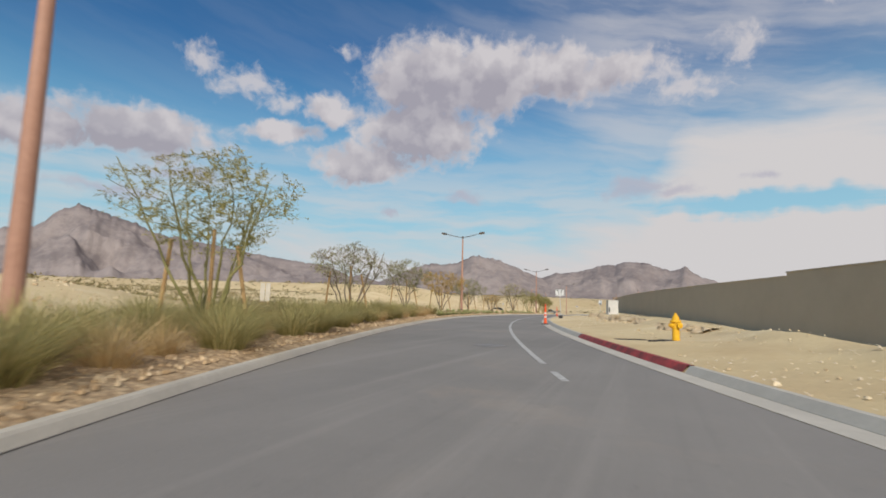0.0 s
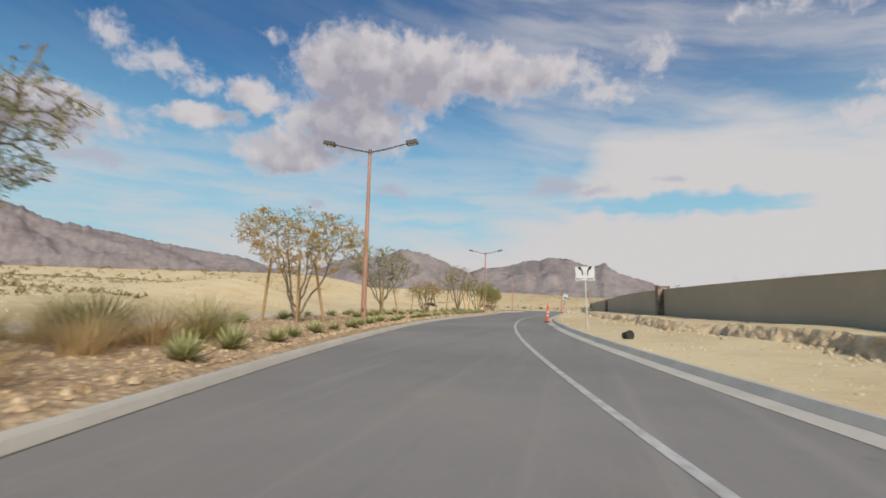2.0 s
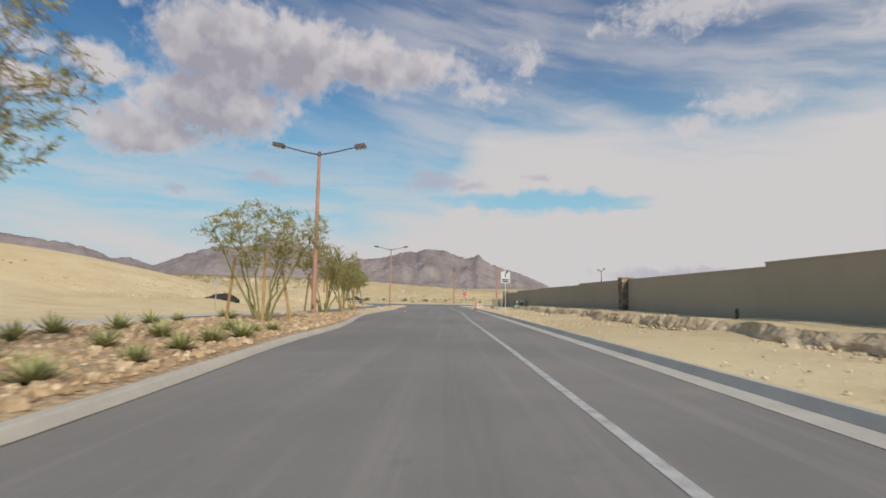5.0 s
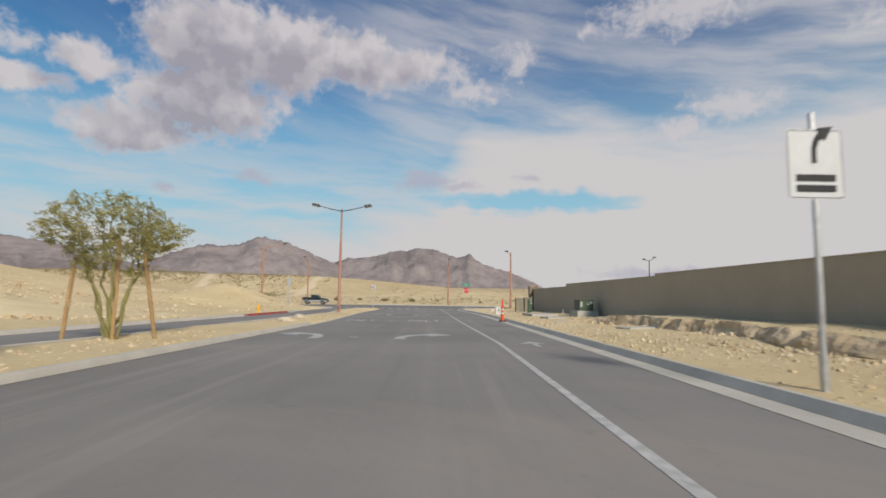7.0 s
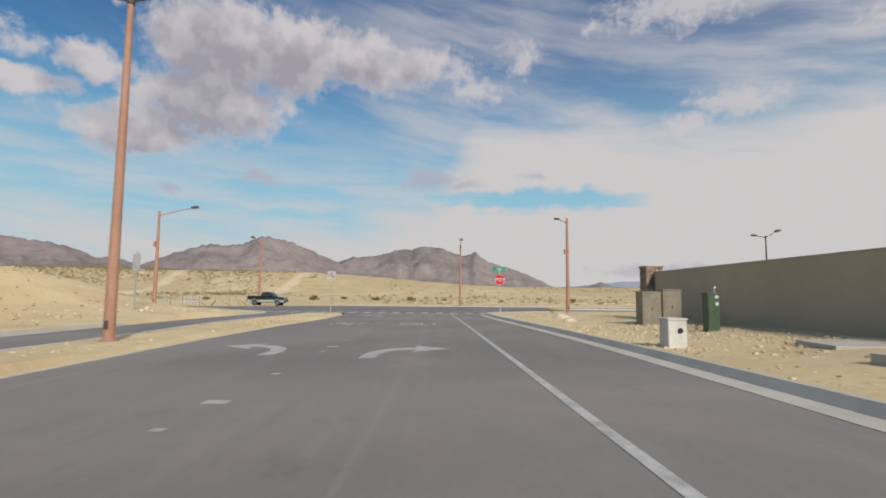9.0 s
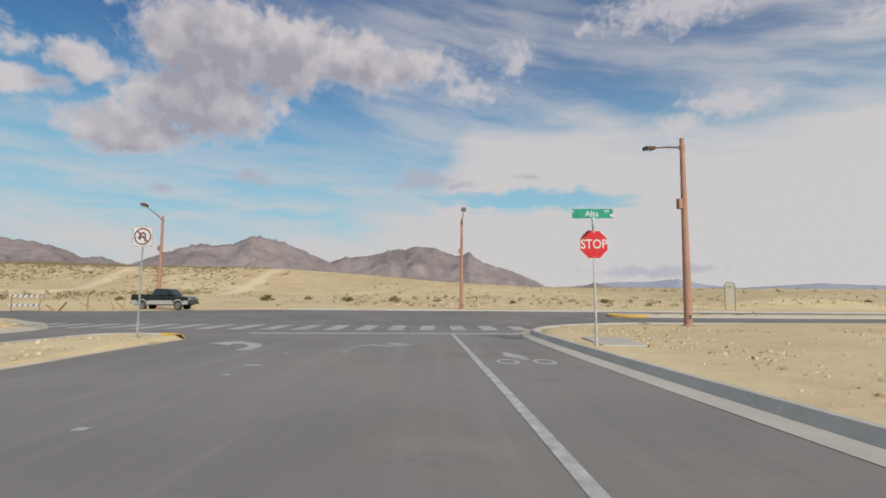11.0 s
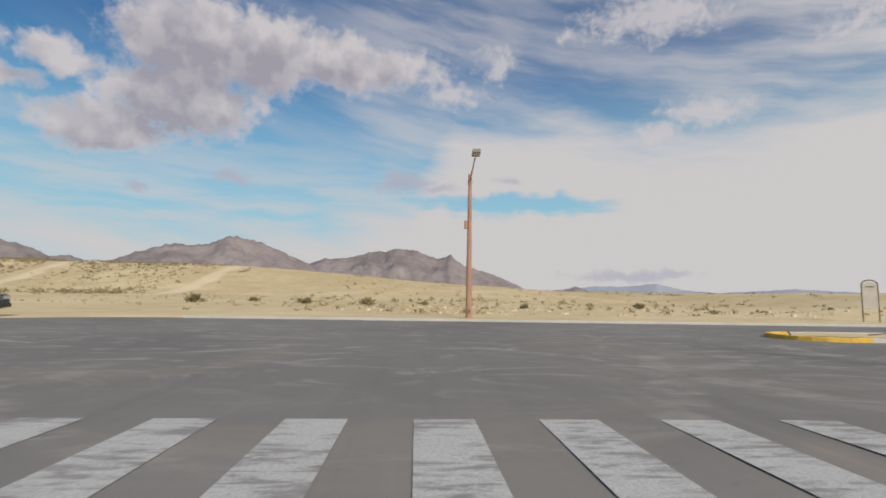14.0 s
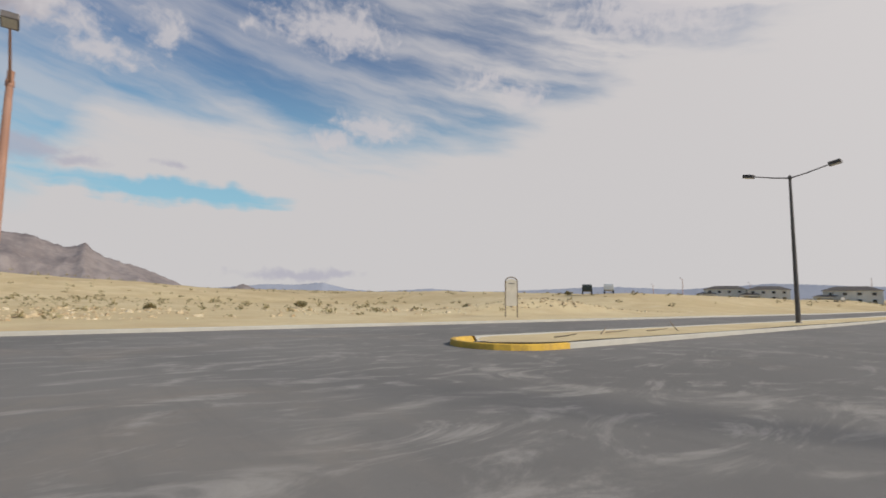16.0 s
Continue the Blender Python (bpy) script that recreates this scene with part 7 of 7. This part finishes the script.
TAR = mottled("dark_millings", (0.022, 0.020, 0.019), (0.06, 0.052, 0.045), 4.0, 0.95, fine=6, relief=0.6, depth=0.04)
heap("asphalt_mound", 139.5, -23.6, (2.6, 1.5, 0.75), TAR, "low dark heap of broken asphalt on sand", "heap", 3)
heap("boulder", 148.7, -7.9, (0.42, 0.30, 0.22), PALE_ROCK, "pale flat boulder on the sandy island", "boulder", 5)
heap("boulder", 155.2, -8.9, (0.50, 0.32, 0.20), PALE_ROCK, "pale flat boulder on the sandy island", "boulder", 15)
heap("boulder", 186.6, 7.4, (0.55, 0.45, 0.28), PALE_ROCK, "pale rounded boulder in the dirt", "boulder", 7)
heap("boulder", 65.8, 5.15, (0.15, 0.12, 0.09), PALE_ROCK, "pale rounded boulder in the dirt", "boulder", 9)
heap("boulder", 182.4, 6.9, (0.40, 0.30, 0.20), PALE_ROCK, "pale rounded boulder in the dirt", "boulder", 12)


# ---- far houses and vehicles ----
HOUSE_WALL = mottled("cream_house_stucco", (0.62, 0.58, 0.52), (0.74, 0.70, 0.64), 0.4, 0.9, fine=10, relief=0.1)
HOUSE_ROOF = mottled("grey_brown_roof_tile", (0.075, 0.065, 0.06), (0.13, 0.115, 0.105), 1.0, 0.9, fine=8, relief=0.3, depth=0.03)


def house(x, y, z, turn, w, d, seed):
    rng = random.Random(seed)
    h = thing("house", pose(x, y, z, 0, 0, turn), "two-storey cream stucco house with dark hipped roof", "house", "far houses")
    for bx, by, bw, bd, bh, z in ((0, 0, w, d, 5.4, 0), (-w * 0.42, -d * 0.45, w * 0.5, d * 0.5, 2.9, 0)):
        bm = bmesh.new()
        box(bm, (bx, by, bh / 2 - 0.5), (bw, bd, bh + 1.0))
        part("wall", bm, HOUSE_WALL, h)
        bm = bmesh.new()
        e = 0.5
        lo = [bm.verts.new((bx + sx * (bw / 2 + e), by + sy * (bd / 2 + e), bh)) for sx, sy in ((-1, -1), (1, -1), (1, 1), (-1, 1))]
        top = [bm.verts.new((bx + sx * (bw / 2 - bd * 0.36), by, bh + bd * 0.16)) for sx in (-1, 1)]
        bm.faces.new(lo[::-1])
        bm.faces.new((lo[0], lo[1], top[1], top[0]))
        bm.faces.new((lo[1], lo[2], top[1]))
        bm.faces.new((lo[2], lo[3], top[0], top[1]))
        bm.faces.new((lo[3], lo[0], top[0]))
        part("roof", bm, HOUSE_ROOF, h)
    for z in (1.5, 4.1):
        for k in range(4):
            xx = w * (-0.36 + 0.24 * k)
            if z < 2 and k < 2:
                continue
            bm = bmesh.new()
            box(bm, (xx, -d / 2 - 0.03, z), (1.5, 0.10, 1.25), 0.02)
            win = part("window", bm, SIGN_WHITE, h)
            bm = bmesh.new()
            box(bm, (xx, -d / 2 - 0.085, z), (1.3, 0.02, 1.05))
            part("pane", bm, CAR_GLASS, win)
    bm = bmesh.new()
    box(bm, (-w * 0.42, -d * 0.70 - 0.03, 1.15), (w * 0.34, 0.1, 2.3), 0.02)
    part("garage_door", bm, BOX_TAN, h)


house(334, 231, 3.2, -92, 18, 11, 1)
house(330, 213, 2.8, -88, 17, 11, 2)
house(298, 184.5, 1.6, -94, 18, 11, 3)
house(296, 160, 1.4, -90, 18, 11, 4)


def small_truck(x, y, z, turn, mat, label):
    t = thing("work_truck", pose(x, y, z, 0, 0, turn), label, "truck")
    bm = bmesh.new()
    box(bm, (-0.6, 0, 1.15), (3.4, 1.9, 0.9), 0.08)
    part("body", bm, mat, t)
    bm = bmesh.new()
    slab(bm, [(0.9, 0.6), (0.95, 2.0), (1.9, 2.0), (2.4, 1.35), (2.7, 1.25), (2.7, 0.6)], -0.9, 0.9, 0.06)
    part("cab", bm, mat, t)
    bm = bmesh.new()
    box(bm, (1.75, 0, 1.68), (1.1, 1.84, 0.42), 0.05)
    part("glass", bm, CAR_GLASS, t)
    for wx in (-1.5, 1.7):
        for wy in (-0.85, 0.85):
            bm = bmesh.new()
            lathe(bm, [(0.36, -0.12), (0.40, -0.08), (0.40, 0.08), (0.36, 0.12)], 16)
            bm.transform(Matrix.Translation((wx, wy, 0.4)) @ Matrix.Rotation(radians(90), 4, "X"))
            part("wheel", bm, RUBBER, t)


def far_truck(s, l, turn, mat, label):
    x, y = to_xy(s, l)
    small_truck(float(x), float(y), height(s, l), turn, mat, label)


far_truck(266.8, 88.1, 19, CAR_GREEN, "dark work truck parked on the far rise")
far_truck(266.8, 95.6, 17, SIGN_WHITE, "white work truck parked on the far rise")
far_truck(251.9, 199, -15, CAR_SILVER, "grey vehicle parked beside the far street")


# ---- sticks lying on the street median ----
for s, l, long, turn, lean in ((218.6, 16.8, 0.7, 20, 82), (218.9, 19.8, 0.5, 100, 70), (219.2, 20.6, 1.3, 80, 88), (218.4, 24.5, 0.5, 200, 40), (219.0, 23.2, 0.9, 60, 86)):
    bm = bmesh.new()
    tube(bm, [(0, 0, -0.03), (0.02, 0, long * 0.5), (0, 0.03, long)], [0.022, 0.02, 0.012], 6)
    bm.transform(Matrix.Rotation(radians(lean), 4, "X"))
    ob = part("dead_stick", bm, BARK)
    m = stand(s, l, turn)
    m.translation.z = float(grade(m.translation.y)) + 0.19
    ob.matrix_world = m
    tagged(ob, "grey dead stick lying on the sandy median", "stick", "sticks on the median")
